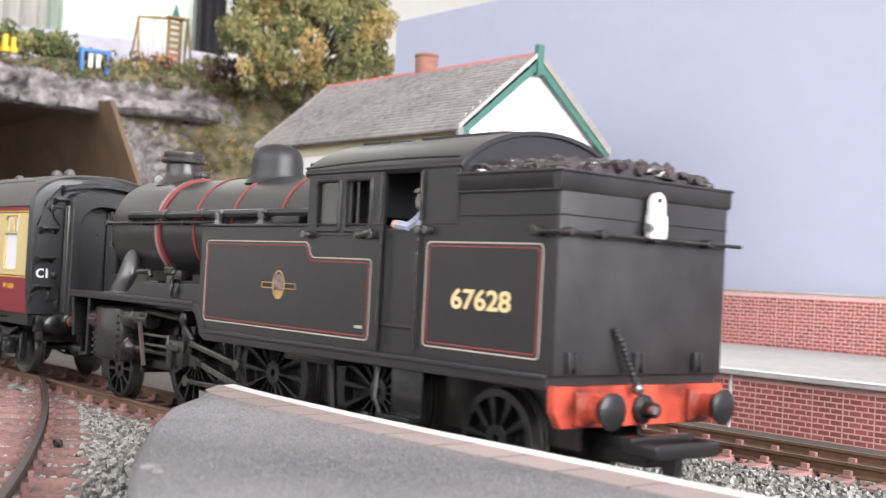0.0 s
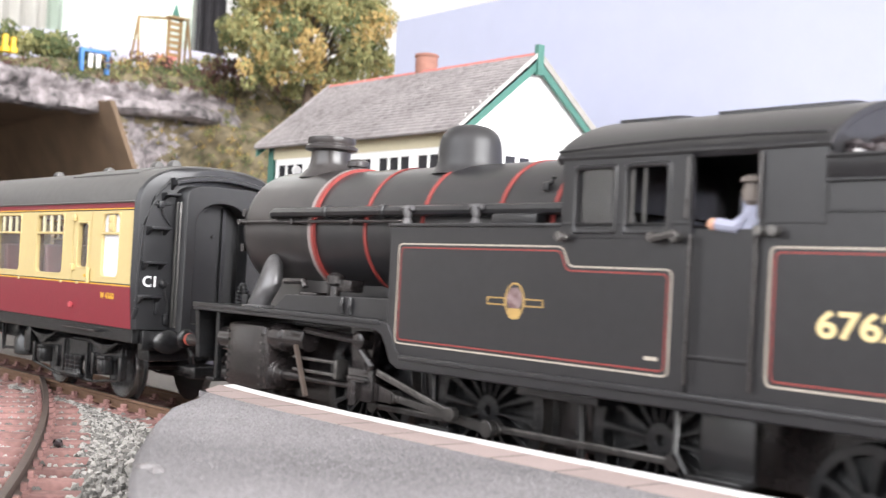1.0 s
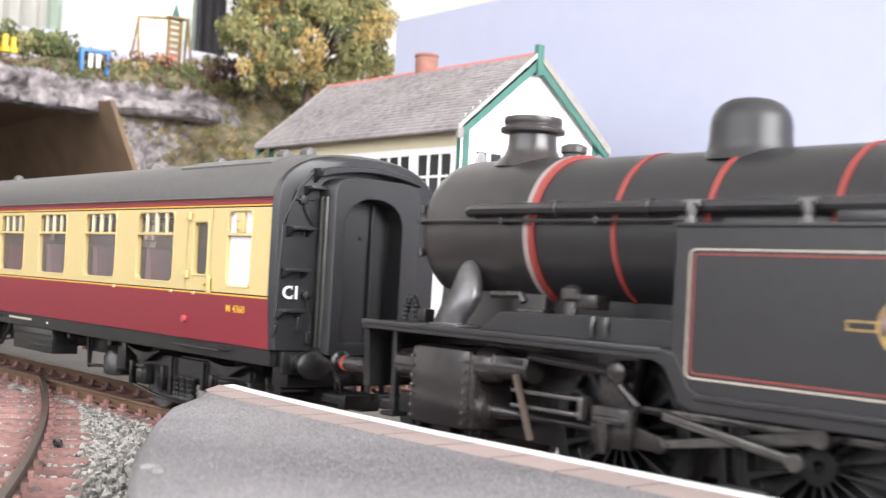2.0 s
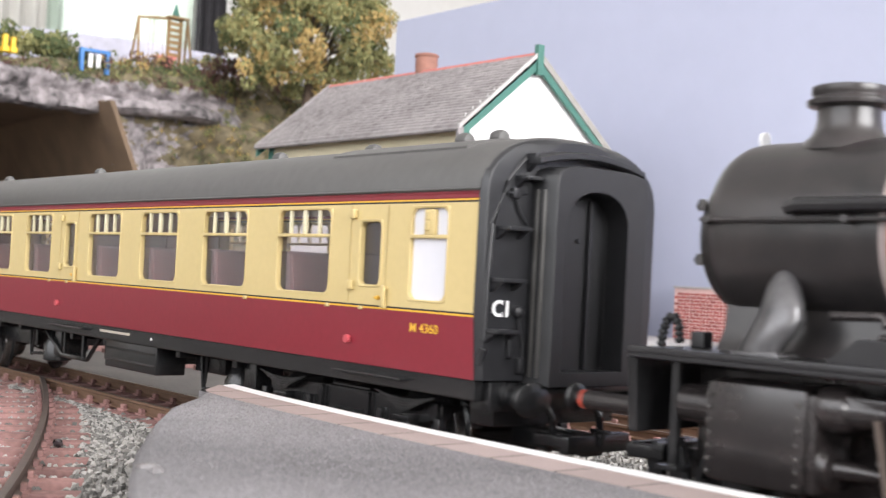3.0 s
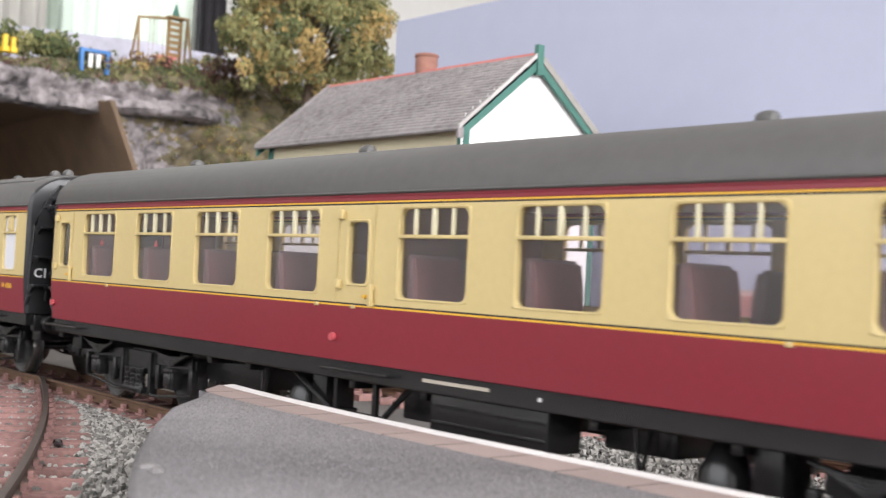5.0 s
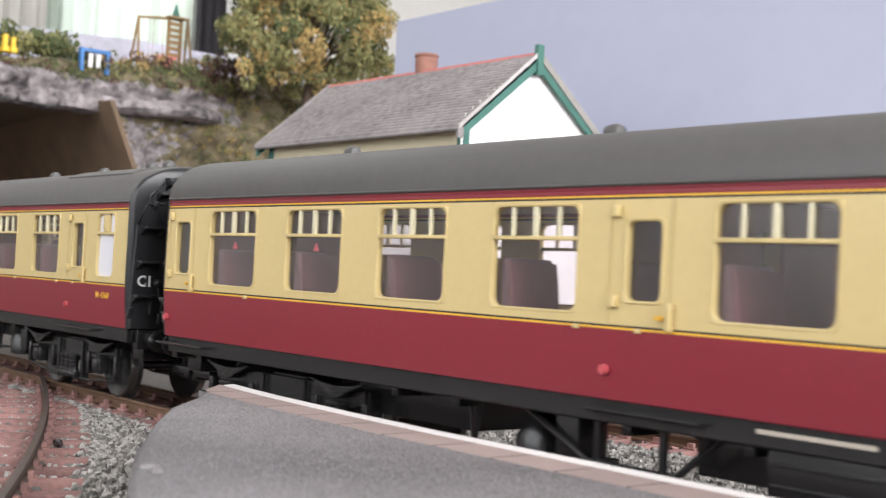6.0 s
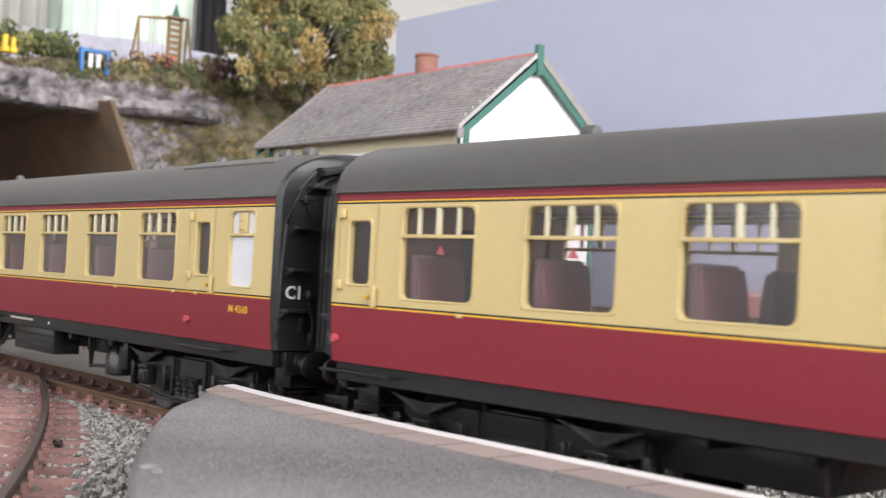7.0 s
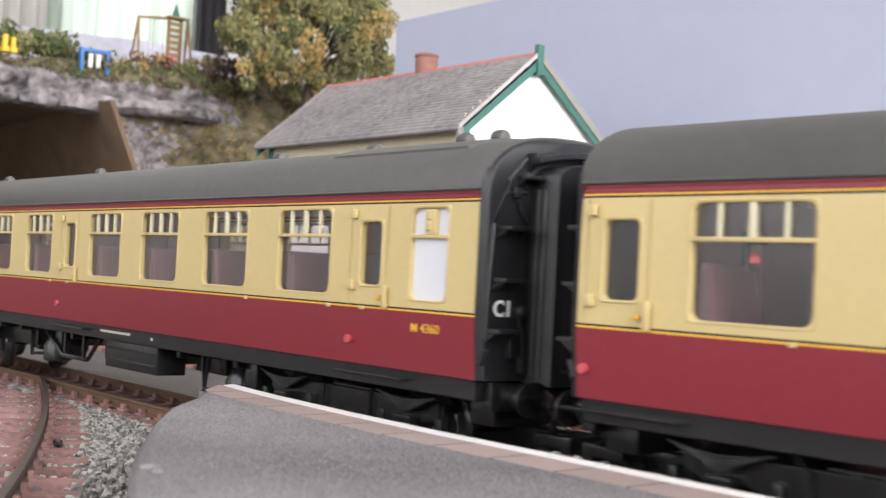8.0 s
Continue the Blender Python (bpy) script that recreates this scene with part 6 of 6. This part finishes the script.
# ---- signal box ----
def make_signal_box():
    b = thing("signal_box", "white signal box with grey slate roof and green bargeboards", "signal box")
    x0, x1, y0, y1, ze, yr, zr = -168.0, -33.0, 140.0, 215.5, 83.4, 176.4, 114.0
    wx0, wx1, wy0, wy1 = x0 + 5, x1 - 3, y0 + 4.5, y1 - 4.5
    bm = B()
    box(bm, wx0, wx1, wy0, wy1, -4.2, 58)
    part("lower_wall", bm, WHITEWALL, b, "white-painted lower wall")
    bm = B()
    zt = ze + (zr - ze) * 4.5 / (yr - y0)
    prism(bm, [(wy0, 58), (wy1, 58), (wy1, zt - 1.5), (yr, zr - 1.8), (wy0, zt - 1.5)], "x", wx1 - 2, wx1)
    part("gable_wall", bm, WHITEWALL, b, "bright white boarded gable")
    bm = B()
    prism(bm, [(wy0, 58), (wy1, 58), (wy1, zt - 1.5), (yr, zr - 1.8), (wy0, zt - 1.5)], "x", wx0, wx0 + 2)
    box(bm, wx0 + 2, wx1 - 2, wy1 - 2, wy1, 58, zt - 1.5)
    part("rear_wall", bm, WHITEWALL, b)
    for k in range(19):
        z = 60 + k * 2.6
        half = (wy1 - wy0) / 2 if z < zt - 2 else (wy1 - wy0) / 2 * (zr - 2.4 - z) / (zr - zt)
        if half > 2:
            bm = B()
            box(bm, wx1, wx1 + 0.1, yr - half, yr + half, z, z + 2.35)
            part("gable_board", bm, WHITEWALL, b, smooth=0)
    bm = B()
    box(bm, wx0 + 2, wx1 - 2, wy0, wy0 + 2, 77.2, zt - 1.5)
    part("fascia", bm, CREAMWALL, b, "pale cream fascia board under the eaves")
    bm = B()
    box(bm, wx0 + 2, wx1 - 2, wy0 + 1.4, wy0 + 2.4, 58, 77.2)
    part("window_backing", bm, DARKPANE, b)
    for k in range(5):
        a = wx0 + 4 + k * (wx1 - wx0 - 8) / 5
        w = (wx1 - wx0 - 8) / 5
        bm = B()
        pw = (w - 4.0) / 3
        holes = [(a + 2.2 + pw * i, a + 1.2 + pw * (i + 1), z0, z1) for i in range(3) for z0, z1 in ((59, 66.2), (67, 74.6))]
        panel(bm, a + 0.4, a + w + 0.4 - 0.05, 58, 77.2, holes, wy0 + 0.2, wy0 + 1.4)
        fr = part("window", bm, WHITEWALL, b, "white-framed window with dark panes", smooth=0)
        for i in range(3):
            u = a + 1.2 + (w - 4.0) * i / 3
            bm = B()
            box(bm, u + 1.0, u + 1.0 + (w - 4.0) / 3 - 0.7, wy0 + 0.9, wy0 + 1.2, 58, 74.6)
            part("pane", bm, DARKPANE, fr)
    bm = B()
    for i in range(4):
        u = wy0 + 6 + i * 7
        box(bm, wx1 + 0.2, wx1 + 0.5, u, u + 4.6, 61, 75.5)
    part("gable_panes", bm, DARKPANE, b, "dark panes of the end window")
    for u, v in ((wx1 - 1.5, wy0 - 0.3), (wx0 + 0.5, wy0 - 0.3), (wx1 - 1.5, wy1 - 1.7)):
        bm = B()
        box(bm, u - 1.7, u + 2.2, v, v + 2.4, -4.2, zt - 1.0)
        part("corner_post", bm, GREEN, b, "green corner post")
    # roof: boarding and courses of slates
    for s in (-1, 1):
        ye = y0 if s < 0 else y1
        bm = B()
        prism(bm, [(ye, ze - 0.6), (yr, zr - 0.6), (yr, zr - 2.0), (ye, ze - 2.0)], "x", x0, x1)
        part("roof_slope", bm, SLATE, b)
        if s > 0:
            continue
        rnd = random.Random(11)
        rows = 22
        verts, faces = [], []
        dy, dz = (yr - ye) / rows, (zr - ze) / rows
        for r in range(rows):
            x = x0 + (0.0 if r % 2 else -1.2)
            while x < x1:
                w = 2.55 + rnd.uniform(-0.25, 0.25)
                a, c = max(x, x0), min(x + w - 0.12, x1)
                if c - a > 0.3:
                    l = rnd.uniform(0.35, 0.6)
                    n = len(verts)
                    ya, za, yb, zb = ye + dy * r, ze + dz * r, ye + dy * (r + 1.15), ze + dz * (r + 1.15)
                    for q in ((a, ya, za + l), (c, ya, za + l), (c, yb, zb - 0.1), (a, yb, zb - 0.1), (a, ya, za - 0.5), (c, ya, za - 0.5)):
                        verts.append(tuple(v * MM for v in q))
                    faces += [(n, n + 1, n + 2, n + 3), (n + 4, n + 5, n + 1, n), (n + 5, n + 2, n + 1), (n + 4, n, n + 3)]
                x += w
        me = bpy.data.meshes.new("slating")
        me.from_pydata(verts, [], faces)
        me.materials.append(SLATE_ISLAND)
        ob = tagged(new("slating", me), "courses of small grey slates", kind="stuff")
        ob.parent = b
    n = 22
    for k in range(n):
        bm = B()
        a, c = x0 + (x1 - x0) * k / n, x0 + (x1 - x0) * (k + 1) / n - 0.25
        prism(bm, [(yr - 1.7, zr - 1.5), (yr, zr + 0.6), (yr + 1.7, zr - 1.5)], "x", a, c)
        part("ridge_tile", bm, RIDGE, b, smooth=0)
    for xe, d in ((x1, 1), (x0, -1)):
        for s in (-1, 1):
            ye = y0 if s < 0 else y1
            bm = B()
            prism(bm, [(ye, ze - 0.4), (yr, zr - 0.4), (yr, zr - 5.6), (ye, ze - 5.0)], "x", min(xe, xe - d * 1.2), max(xe, xe - d * 1.2))
            part("bargeboard", bm, GREEN, b, "green bargeboard")
            bm = B()
            prism(bm, [(ye - s * -0.6, ze + 0.2), (yr, zr + 1.0), (yr, zr - (0.5 if s < 0 else 2.2)), (ye - s * -0.6, ze - (1.3 if s < 0 else 3.0))], "x", min(xe - d * 0.4, xe + d * 0.5), max(xe - d * 0.4, xe + d * 0.5))
            # The front gable's far-slope verge takes a darker grey than its near one.
            part("roof_edge", bm, SLATE if d < 0 else CONCRETE if s < 0 else VERGE, b, "grey mortared roof verge")
        if d < 0:
            continue
        bm = B()
        box(bm, min(xe - d * 1.4, xe + d * 0.9), max(xe - d * 1.4, xe + d * 0.9), yr - 1.5, yr + 1.5, zr - 8, zr + 3.2, 0.3)
        part("finial", bm, GREEN, b, "dark green gable finial")
    bm = B()
    tube(bm, [(x0, y0 - 0.4, ze - 1.2), (x1, y0 - 0.4, ze - 1.2)], 0.7, 6)
    box(bm, x1 - 1, x1 + 0.4, y0 - 0.8, y0 + 1.5, ze - 4.4, ze - 0.4)
    part("gutter", bm, SLATE, b, "grey gutter along the eaves")
    bm = B()
    lathe(bm, [(4.6, 108), (4.6, 120.6), (5.0, 120.8), (5.0, 121.6), (4.4, 122), (3.6, 122), (3.4, 120)], (-103.5, 180.0, 0), "z", 20)
    part("chimney", bm, TERRA, b, "terracotta chimney above the ridge")
    return b


def slate_island():
    m = MATS["grey_slate"].copy()
    m.name = "grey_slates"
    nt = m.node_tree
    geo, mul = nt.nodes.new("ShaderNodeNewGeometry"), nt.nodes.new("ShaderNodeMath")
    mul.operation = "MULTIPLY_ADD"
    mul.inputs[1].default_value, mul.inputs[2].default_value = 0.35, -0.17
    add = nt.nodes.new("ShaderNodeMath")
    add.operation = "ADD"
    ramp = next(n for n in nt.nodes if n.type == "MAP_RANGE")
    old = ramp.inputs["Value"].links[0].from_socket
    nt.links.new(geo.outputs["Random Per Island"], mul.inputs[0])
    nt.links.new(mul.outputs[0], add.inputs[0])
    nt.links.new(old, add.inputs[1])
    nt.links.new(add.outputs[0], ramp.inputs["Value"])
    return m


SLATE_ISLAND = slate_island()


# ---- hillside with the tunnel mouth ----
def hill_x(y, z):
    """How far forward the face stands at a height: a rock band over the mouth, a grassy bank beyond it."""
    n = noise.noise(Vector((y * 0.02, z * 0.03, 1.7))) * 16 + noise.noise(Vector((y * 0.07, z * 0.11, 4.1))) * 7 + noise.noise(Vector((y * 0.2, z * 0.3, 9.0))) * 2.5
    x = -400 + n
    if y > 236:
        x += min(1, (y - 236) / 50) * (150 - z) * 0.42
    if 124 < z < 146:
        x += 9 * (1 - abs(z - 135) / 11) * max(0.0, min(1, (270 - y) / 40))
    x -= max(0, z - 146) * 2.0
    return x


def build_hill():
    bm = B()
    ys = [90 + 1.6 * i for i in range(220)]
    zs = [-5 + 1.5 * i for i in range(116)]
    grid = {}
    top = lambda y: float(np.interp(y, [90, 180, 215, 250], [145, 149, 154, 160])) + 3 * noise.noise(Vector((y * 0.03, 2, 5)))
    for i, y in enumerate(ys):
        for k, z in enumerate(zs):
            zz = min(z, top(y))
            x = hill_x(y, zz) - (max(0, z - top(y)) * 9)
            grid[i, k] = bm.verts.new((x, y, zz))
    mouth = lambda y, z: y < 165.5 + 0.433 * (123 - z) and z < 121 + 2 * math.sin(y * 0.2) + (180 - y) * -0.05
    for i in range(len(ys) - 1):
        for k in range(len(zs) - 1):
            y, z = ys[i] + 0.8, zs[k] + 0.75
            if mouth(y, z):
                continue
            f = bm.faces.new((grid[i, k], grid[i + 1, k], grid[i + 1, k + 1], grid[i, k + 1]))
            g = noise.noise(Vector((y * 0.025, z * 0.05, 7.7))) + 0.35 * noise.noise(Vector((y * 0.12, z * 0.2, 3.3)))
            h = g + 0.75 * noise.noise(Vector((y * 0.16, z * 0.3, 6.1)))
            rock = (120 < z < 139 and y < 262 and g > -0.45) or (z <= 120 and y < 238 and h > 0.0) or h > 0.6
            f.material_index = 0 if rock else 1
    me = mesh_of("hillside", bm, [ROCK, SCRUB], 60)
    tagged(new("hillside", me), "rocky grey hillside with brown scrub above the tunnel mouth", "hillside", kind="structure")
    bm = B()
    secs = []
    for i in range(130):
        y = 92 + i * 1.32
        zc = float(np.interp(y, [92, 110, 180, 205, 232, 264], [119, 119.5, 122, 123.5, 123.5, 123]))
        xc = hill_x(y, zc + 8) - 2
        r = (5.4 + 1.2 * noise.noise(Vector((y * 0.15, 3, 1)))) * (1 if y < 236 else max(0.15, (264 - y) / 28))
        sec = []
        for k in range(12):
            a = 2 * math.pi * k / 12
            j = 1 + 0.3 * noise.noise(Vector((y * 0.09, math.cos(a) * 1.7, math.sin(a) * 1.7)))
            sec.append((xc + 1.6 * r * j * math.cos(a), y, zc + r * j * math.sin(a) * (0.75 if math.sin(a) < 0 else 1.3)))
        secs.append(sec)
    loft(bm, secs)
    tagged(part("rock_ledge", bm, ROCK, smooth=50), "pale grey rock ledge over the tunnel mouth", "rock", kind="structure")
    # tunnel lining
    bm = B()
    secs = []
    for x, dy in ((-386, 0.0), (-760, 21.0)):
        secs.append([(x, y + dy, z) for y, z in ((164.0, 124), (167.0, 124), (222, -4.2), (219, -4.2))])
    loft(bm, secs)
    structure("tunnel_wall", bm, CARD, "plain brown card side wall inside the tunnel", "tunnel wall")
    bm = B()
    v = [(-392, 164, 123), (-392, 167, 123), (-392, 196, 56), (-392, 193, 56), (-374, 164, 123), (-374, 167, 123), (-374, 196, 56), (-374, 193, 56)]
    vs = [bm.verts.new(q) for q in v]
    for q in ((0, 1, 2, 3), (4, 7, 6, 5), (0, 4, 5, 1), (2, 6, 7, 3), (0, 3, 7, 4), (1, 5, 6, 2)):
        bm.faces.new([vs[i] for i in q])
    structure("tunnel_edge", bm, CARD, "raw brown card edge at the tunnel mouth", "tunnel edge")
    structure("tunnel_roof", box(B(), -760, -402, -300, 204, 122, 126), CARD, "brown card roof inside the tunnel", "tunnel roof")
    structure("tunnel_back", box(B(), -766, -760, -300, 206, -4.2, 126), CARD, "brown card end of the tunnel", "tunnel wall")
    bm = B()
    box(bm, -700, -404, -300, 92, 124, 150)
    structure("hill_top", bm, SCRUB, "scrub-covered ground over the tunnel", "hill")


def leafy(name, label, category, clumps, seed, size, mats, per, kind=""):
    """Foliage of many small bent leaves gathered into clumps (x, y, z, radius)."""
    rnd = random.Random(seed)
    verts, faces, idx = [], [], []
    for cx, cy, cz, r in clumps:
        tone = rnd.choices(range(len(mats)), [m[1] for m in mats])[0]
        for _ in range(int(per * r * r)):
            d = Vector((rnd.gauss(0, 1), rnd.gauss(0, 1), rnd.gauss(0, 0.85))).normalized() * r * rnd.uniform(0.45, 1.08) ** 0.6
            c = Vector((cx, cy, cz)) + d
            m = Euler((rnd.uniform(0, 6.3), rnd.uniform(0, 6.3), rnd.uniform(0, 6.3))).to_matrix()
            w = size * rnd.uniform(0.6, 1.4)
            n = len(verts)
            for q in ((-w, 0, 0), (0, -w * 0.5, w * 0.2), (w, 0, 0), (0, w * 0.5, w * 0.2)):
                verts.append(tuple((c + m @ Vector(q)) * MM))
            faces += [(n, n + 1, n + 2), (n, n + 2, n + 3)]
            k = tone if rnd.random() < 0.75 else rnd.randrange(len(mats))
            idx += [k, k]
    me = bpy.data.meshes.new(name)
    me.from_pydata(verts, [], faces)
    for m, _ in mats:
        me.materials.append(m)
    me.polygons.foreach_set("material_index", idx)
    return me


def build_plants():
    rnd = random.Random(21)
    t = thing("tree", "broad model tree with olive and ochre autumn foliage", "tree", at=(-350, 284, 138))
    bm = B()
    secs = []
    for z, r, dx, dy in ((-14, 5.2, 0, 0), (4, 4.0, 0.5, 0.3), (18, 3.2, 1.5, -1), (36, 2.0, 1, -2), (52, 0.8, 2, -1)):
        secs.append([(dx + r * math.cos(a * math.pi / 5), dy + r * math.sin(a * math.pi / 5), z) for a in range(10)])
    loft(bm, secs)
    part("trunk", bm, BARK, t)
    clumps = []
    for _ in range(150):
        a, el = rnd.uniform(0, 2 * math.pi), rnd.uniform(-0.55, 1.0)
        rad = rnd.uniform(0.35, 1.0) ** 0.55
        x, y, z = 44 * rad * math.cos(a) * math.sqrt(max(0.05, 1 - el * el * 0.8)), 57 * rad * math.sin(a) * math.sqrt(max(0.05, 1 - el * el * 0.8)), 46 + 46 * el * rad
        if z > 6:
            clumps.append((x, y, z, rnd.uniform(5.5, 10.5)))
    for _ in range(46):
        clumps.append((rnd.uniform(-14, 26), rnd.uniform(-58, 40), rnd.uniform(4, 26), rnd.uniform(5, 8)))
    bm = B()
    for x, y, z, r in clumps[::6]:
        tube(bm, [(1, 0, 14), (x * 0.4, y * 0.4, 14 + (z - 14) * 0.6), (x, y, z)], 0.6, 5)
    part("limbs", bm, BARK, t)
    me = leafy("crown", "", "", clumps, 4, 1.35, [(LEAF_A, 0.5), (LEAF_B, 0.32), (LEAF_C, 0.18)], 3.3)
    ob = tagged(new("crown", me), "uneven leafy crown", kind="stuff")
    ob.parent = t
    bush = []
    for _ in range(70):
        y = rnd.uniform(96, 168)
        bush.append((-432 + rnd.uniform(-16, 26), y, 148 + (8 if y < 160 else 2) + rnd.uniform(-4, 4) + (y - 96) * 0.03, rnd.uniform(3.5, 7)))
    me = leafy("bush", "", "", bush, 8, 1.5, [(LEAF_C, 0.45), (LEAF_A, 0.55)], 2.4)
    tagged(new("bush", me), "low green bushes along the hilltop edge", "bush", kind="stuff")
    scr = []
    for _ in range(110):
        y = rnd.uniform(160, 300)
        scr.append((-418 + rnd.uniform(-14, 26) + max(0, y - 250) * 0.5, y, 151 + min(9, (y - 160) * 0.09) + rnd.uniform(-6, 3) - max(0, y - 250) * 0.22, rnd.uniform(2.2, 4.6)))
    me = leafy("hilltop_scrub", "", "", scr, 9, 1.2, [(LEAF_C, 0.4), (LEAF_D, 0.3), (LEAF_A, 0.2), (LEAF_B, 0.1)], 2.6)
    tagged(new("hilltop_scrub", me), "dark brown and green scrub along the cliff top", "scrub", kind="stuff")
    moss = []
    for _ in range(190):
        y, z = rnd.uniform(92, 262), rnd.uniform(136, 150)
        moss.append((hill_x(y, z) + rnd.uniform(-1, 3), y, z, rnd.uniform(1.6, 3.4)))
    me = leafy("cliff_moss", "", "", moss, 12, 0.9, [(LEAF_C, 0.5), (LEAF_D, 0.3), (LEAF_A, 0.2)], 4.0)
    tagged(new("cliff_moss", me), "dark green and brown moss over the rock edge", "moss", kind="stuff")
    red = [(-402 + rnd.uniform(-8, 10), rnd.uniform(236, 268), 156 + rnd.uniform(-6, 6), rnd.uniform(3, 6)) for _ in range(26)]
    me = leafy("heather_bush", "", "", red, 10, 1.2, [(LEAF_D, 0.85), (LEAF_C, 0.15)], 2.8)
    tagged(new("heather_bush", me), "reddish-brown heather bush on the hill edge", "bush", kind="stuff")
    tuft = []
    for _ in range(620):
        y, z = rnd.uniform(205, 330), rnd.uniform(40, 150)
        if y < 238 and rnd.random() < 0.75:
            continue
        tuft.append((hill_x(y, z) + 1, y, z, rnd.uniform(1.2, 3.2)))
    me = leafy("grass_tufts", "", "", tuft, 12, 0.9, [(LEAF_B, 0.22), (LEAF_A, 0.38), (LEAF_C, 0.4)], 3.6)
    tagged(new("grass_tufts", me), "brown and olive grass tufts on the bank", "grass", kind="stuff")


def build_playground():
    s = thing("swing_frame", "light brown wooden swing frame on the hilltop", "swing", at=(-430, 0, 0))
    bm = B()
    tube(bm, [(0, 204.6, 186.5), (0, 240, 190.5)], 0.9, 6)
    part("crossbar", bm, WOOD, s)
    for y, x in ((205, -6), (205, 6), (239, -6), (239, 6)):
        bm = B()
        tube(bm, [(0, y, 187 if y < 220 else 190), (x, y + (-3 if y < 220 else 3) * 0.6, 155)], 0.8, 6)
        part("leg", bm, WOOD, s)
    for y in (214, 224):
        bm = B()
        for d in (-1.6, 1.6):
            tube(bm, [(0, y + d, 187.5), (0, y + d, 163)], 0.15, 4)
        box(bm, -1, 1, y - 2, y + 2, 162.4, 163.2)
        part("swing_seat", bm, WOOD, s)
    c = thing("climbing_tower", "light wooden climbing tower with slats", "climbing tower", at=(-428, 0, 0))
    for y in (225.0, 233.5):
        bm = B()
        box(bm, -1, 1, y - 0.8, y + 0.8, 155, 189)
        part("post", bm, WOOD, c)
    for k in range(6):
        bm = B()
        box(bm, 0.6, 1.8, 224.5, 234, 164 + k * 4, 166.4 + k * 4)
        part("slat", bm, WOOD, c)
    bm = B()
    box(bm, -4, 4, 223.5, 235, 188.6, 190)
    part("deck", bm, WOOD, c)
    bm = B()
    lathe(bm, [(2.4, 190), (2.0, 193), (1.2, 195), (1.0, 197), (0.3, 198.5)], (0, 229.5, 0), "z", 12)
    part("green_cap", bm, GREEN, c, "small dark green cap on the tower")
    b = thing("play_bench", "bright blue plastic bench frame with pale seats", "bench", at=(-404, 0, 0))
    bm = B()
    box(bm, -2, 2, 157.0, 175.2, 154.0, 156.0, 0.2)
    part("rail", bm, BLUE, b)
    for y in (158.0, 174.2):
        bm = B()
        box(bm, -2, 2, y - 1.0, y + 1.0, 142, 154.1, 0.2)
        part("leg", bm, BLUE, b)
    for y in (163.6, 168.6):
        bm = B()
        box(bm, -1, 1, y - 1.3, y + 1.3, 145, 153.4, 0.2)
        part("seat", bm, WHITEWALL, b)
    for y, z in ((110.5, 155), (115.0, 154)):
        q = thing("play_rider", "small bright yellow plastic play piece on the grass", "play piece", "yellow play pieces", at=(-398, y, -3))
        bm = B()
        box(bm, -2, 2, -1.2, 1.2, 150, z + 3, 0.4)
        part("body", bm, YELLOW, q)
        bm = B()
        box(bm, -3, 3, -1.9, 1.9, 148, 151, 0.4)
        part("foot", bm, YELLOW, q)
    q = thing("toy_box", "small pinkish red plastic box by the swing", "box", at=(-424, 222, 0))
    part("body", box(B(), -3, 3, -7, 6, 156, 162, 0.6), PINK, q)
    part("lid", box(B(), -3.3, 3.3, -7.3, 6.3, 162, 163, 0.3), PINK, q)


build_room()
build_tracks()
make_signal_box()
build_hill()
build_plants()
build_playground()
coach_a = make_coach()
coach_b = copy_thing(coach_a, pose(-0.277, 0, 0))
loco, loco_moving = make_loco()
build_near_platform()
build_far_platform()


# ---- movement ----
def turn_wheels(ob, u, r, z, dx=0.0):
    walk(ob, [(t, pose(u * MM, 0, z * MM, 0, math.degrees(gone(t) / r), 0)) for t in TIMES])


def motions():
    walk(coach_a, [(t, ride(gone(t), -36, -222)) for t in TIMES])
    walk(coach_b, [(t, ride(gone(t) - PITCH_OF_COACHES, -36, -222)) for t in TIMES])
    walk(loco, [(t, ride(gone(t), 110, 50)) for t in TIMES])
    for c in (coach_a, coach_b):
        for ob in c.children_recursive:
            if ob.name.startswith("wheelset"):
                turn_wheels(ob, ob.location.x / MM, 7.0, 7.0)
    for ob, u, r in loco_moving["wheels"]:
        turn_wheels(ob, u, r, r)
    for kind, s, ob in loco_moving["rods"]:
        rows = []
        for t in TIMES:
            a = crank_angle(t) + (0 if s < 0 else math.pi / 2)
            px, pz = 102 + CRANK * math.cos(a), DRIVE_R + CRANK * math.sin(a)
            lean = math.asin((pz - DRIVE_R) / ROD)
            cross = px - ROD * math.cos(lean)
            if kind == "side":
                rows.append((t, pose(px * MM, 0, pz * MM)))
            elif kind == "main":
                rows.append((t, pose(px * MM, 0, pz * MM, 0, -math.degrees(lean), 0)))
            elif kind == "cross":
                rows.append((t, pose(cross * MM, 0, DRIVE_R * MM)))
            elif kind == "lever":
                d = (cross - 76) * 0.6
                rows.append((t, pose((59.0 + d * 0.5) * MM, 0, 13.6 * MM, 0, -10 - d * 3.0, 0)))
            else:
                qx, qz = 102 + 2.2 * math.cos(a - 1.3), DRIVE_R + 2.2 * math.sin(a - 1.3)
                tilt = math.degrees(math.asin((qz - 13.6) / 18.5))
                rows.append((t, pose((qx - 1.5) * MM, 0, (qz + 1.5) * MM, 0, -tilt, 0)))
        walk(ob, rows)


motions()
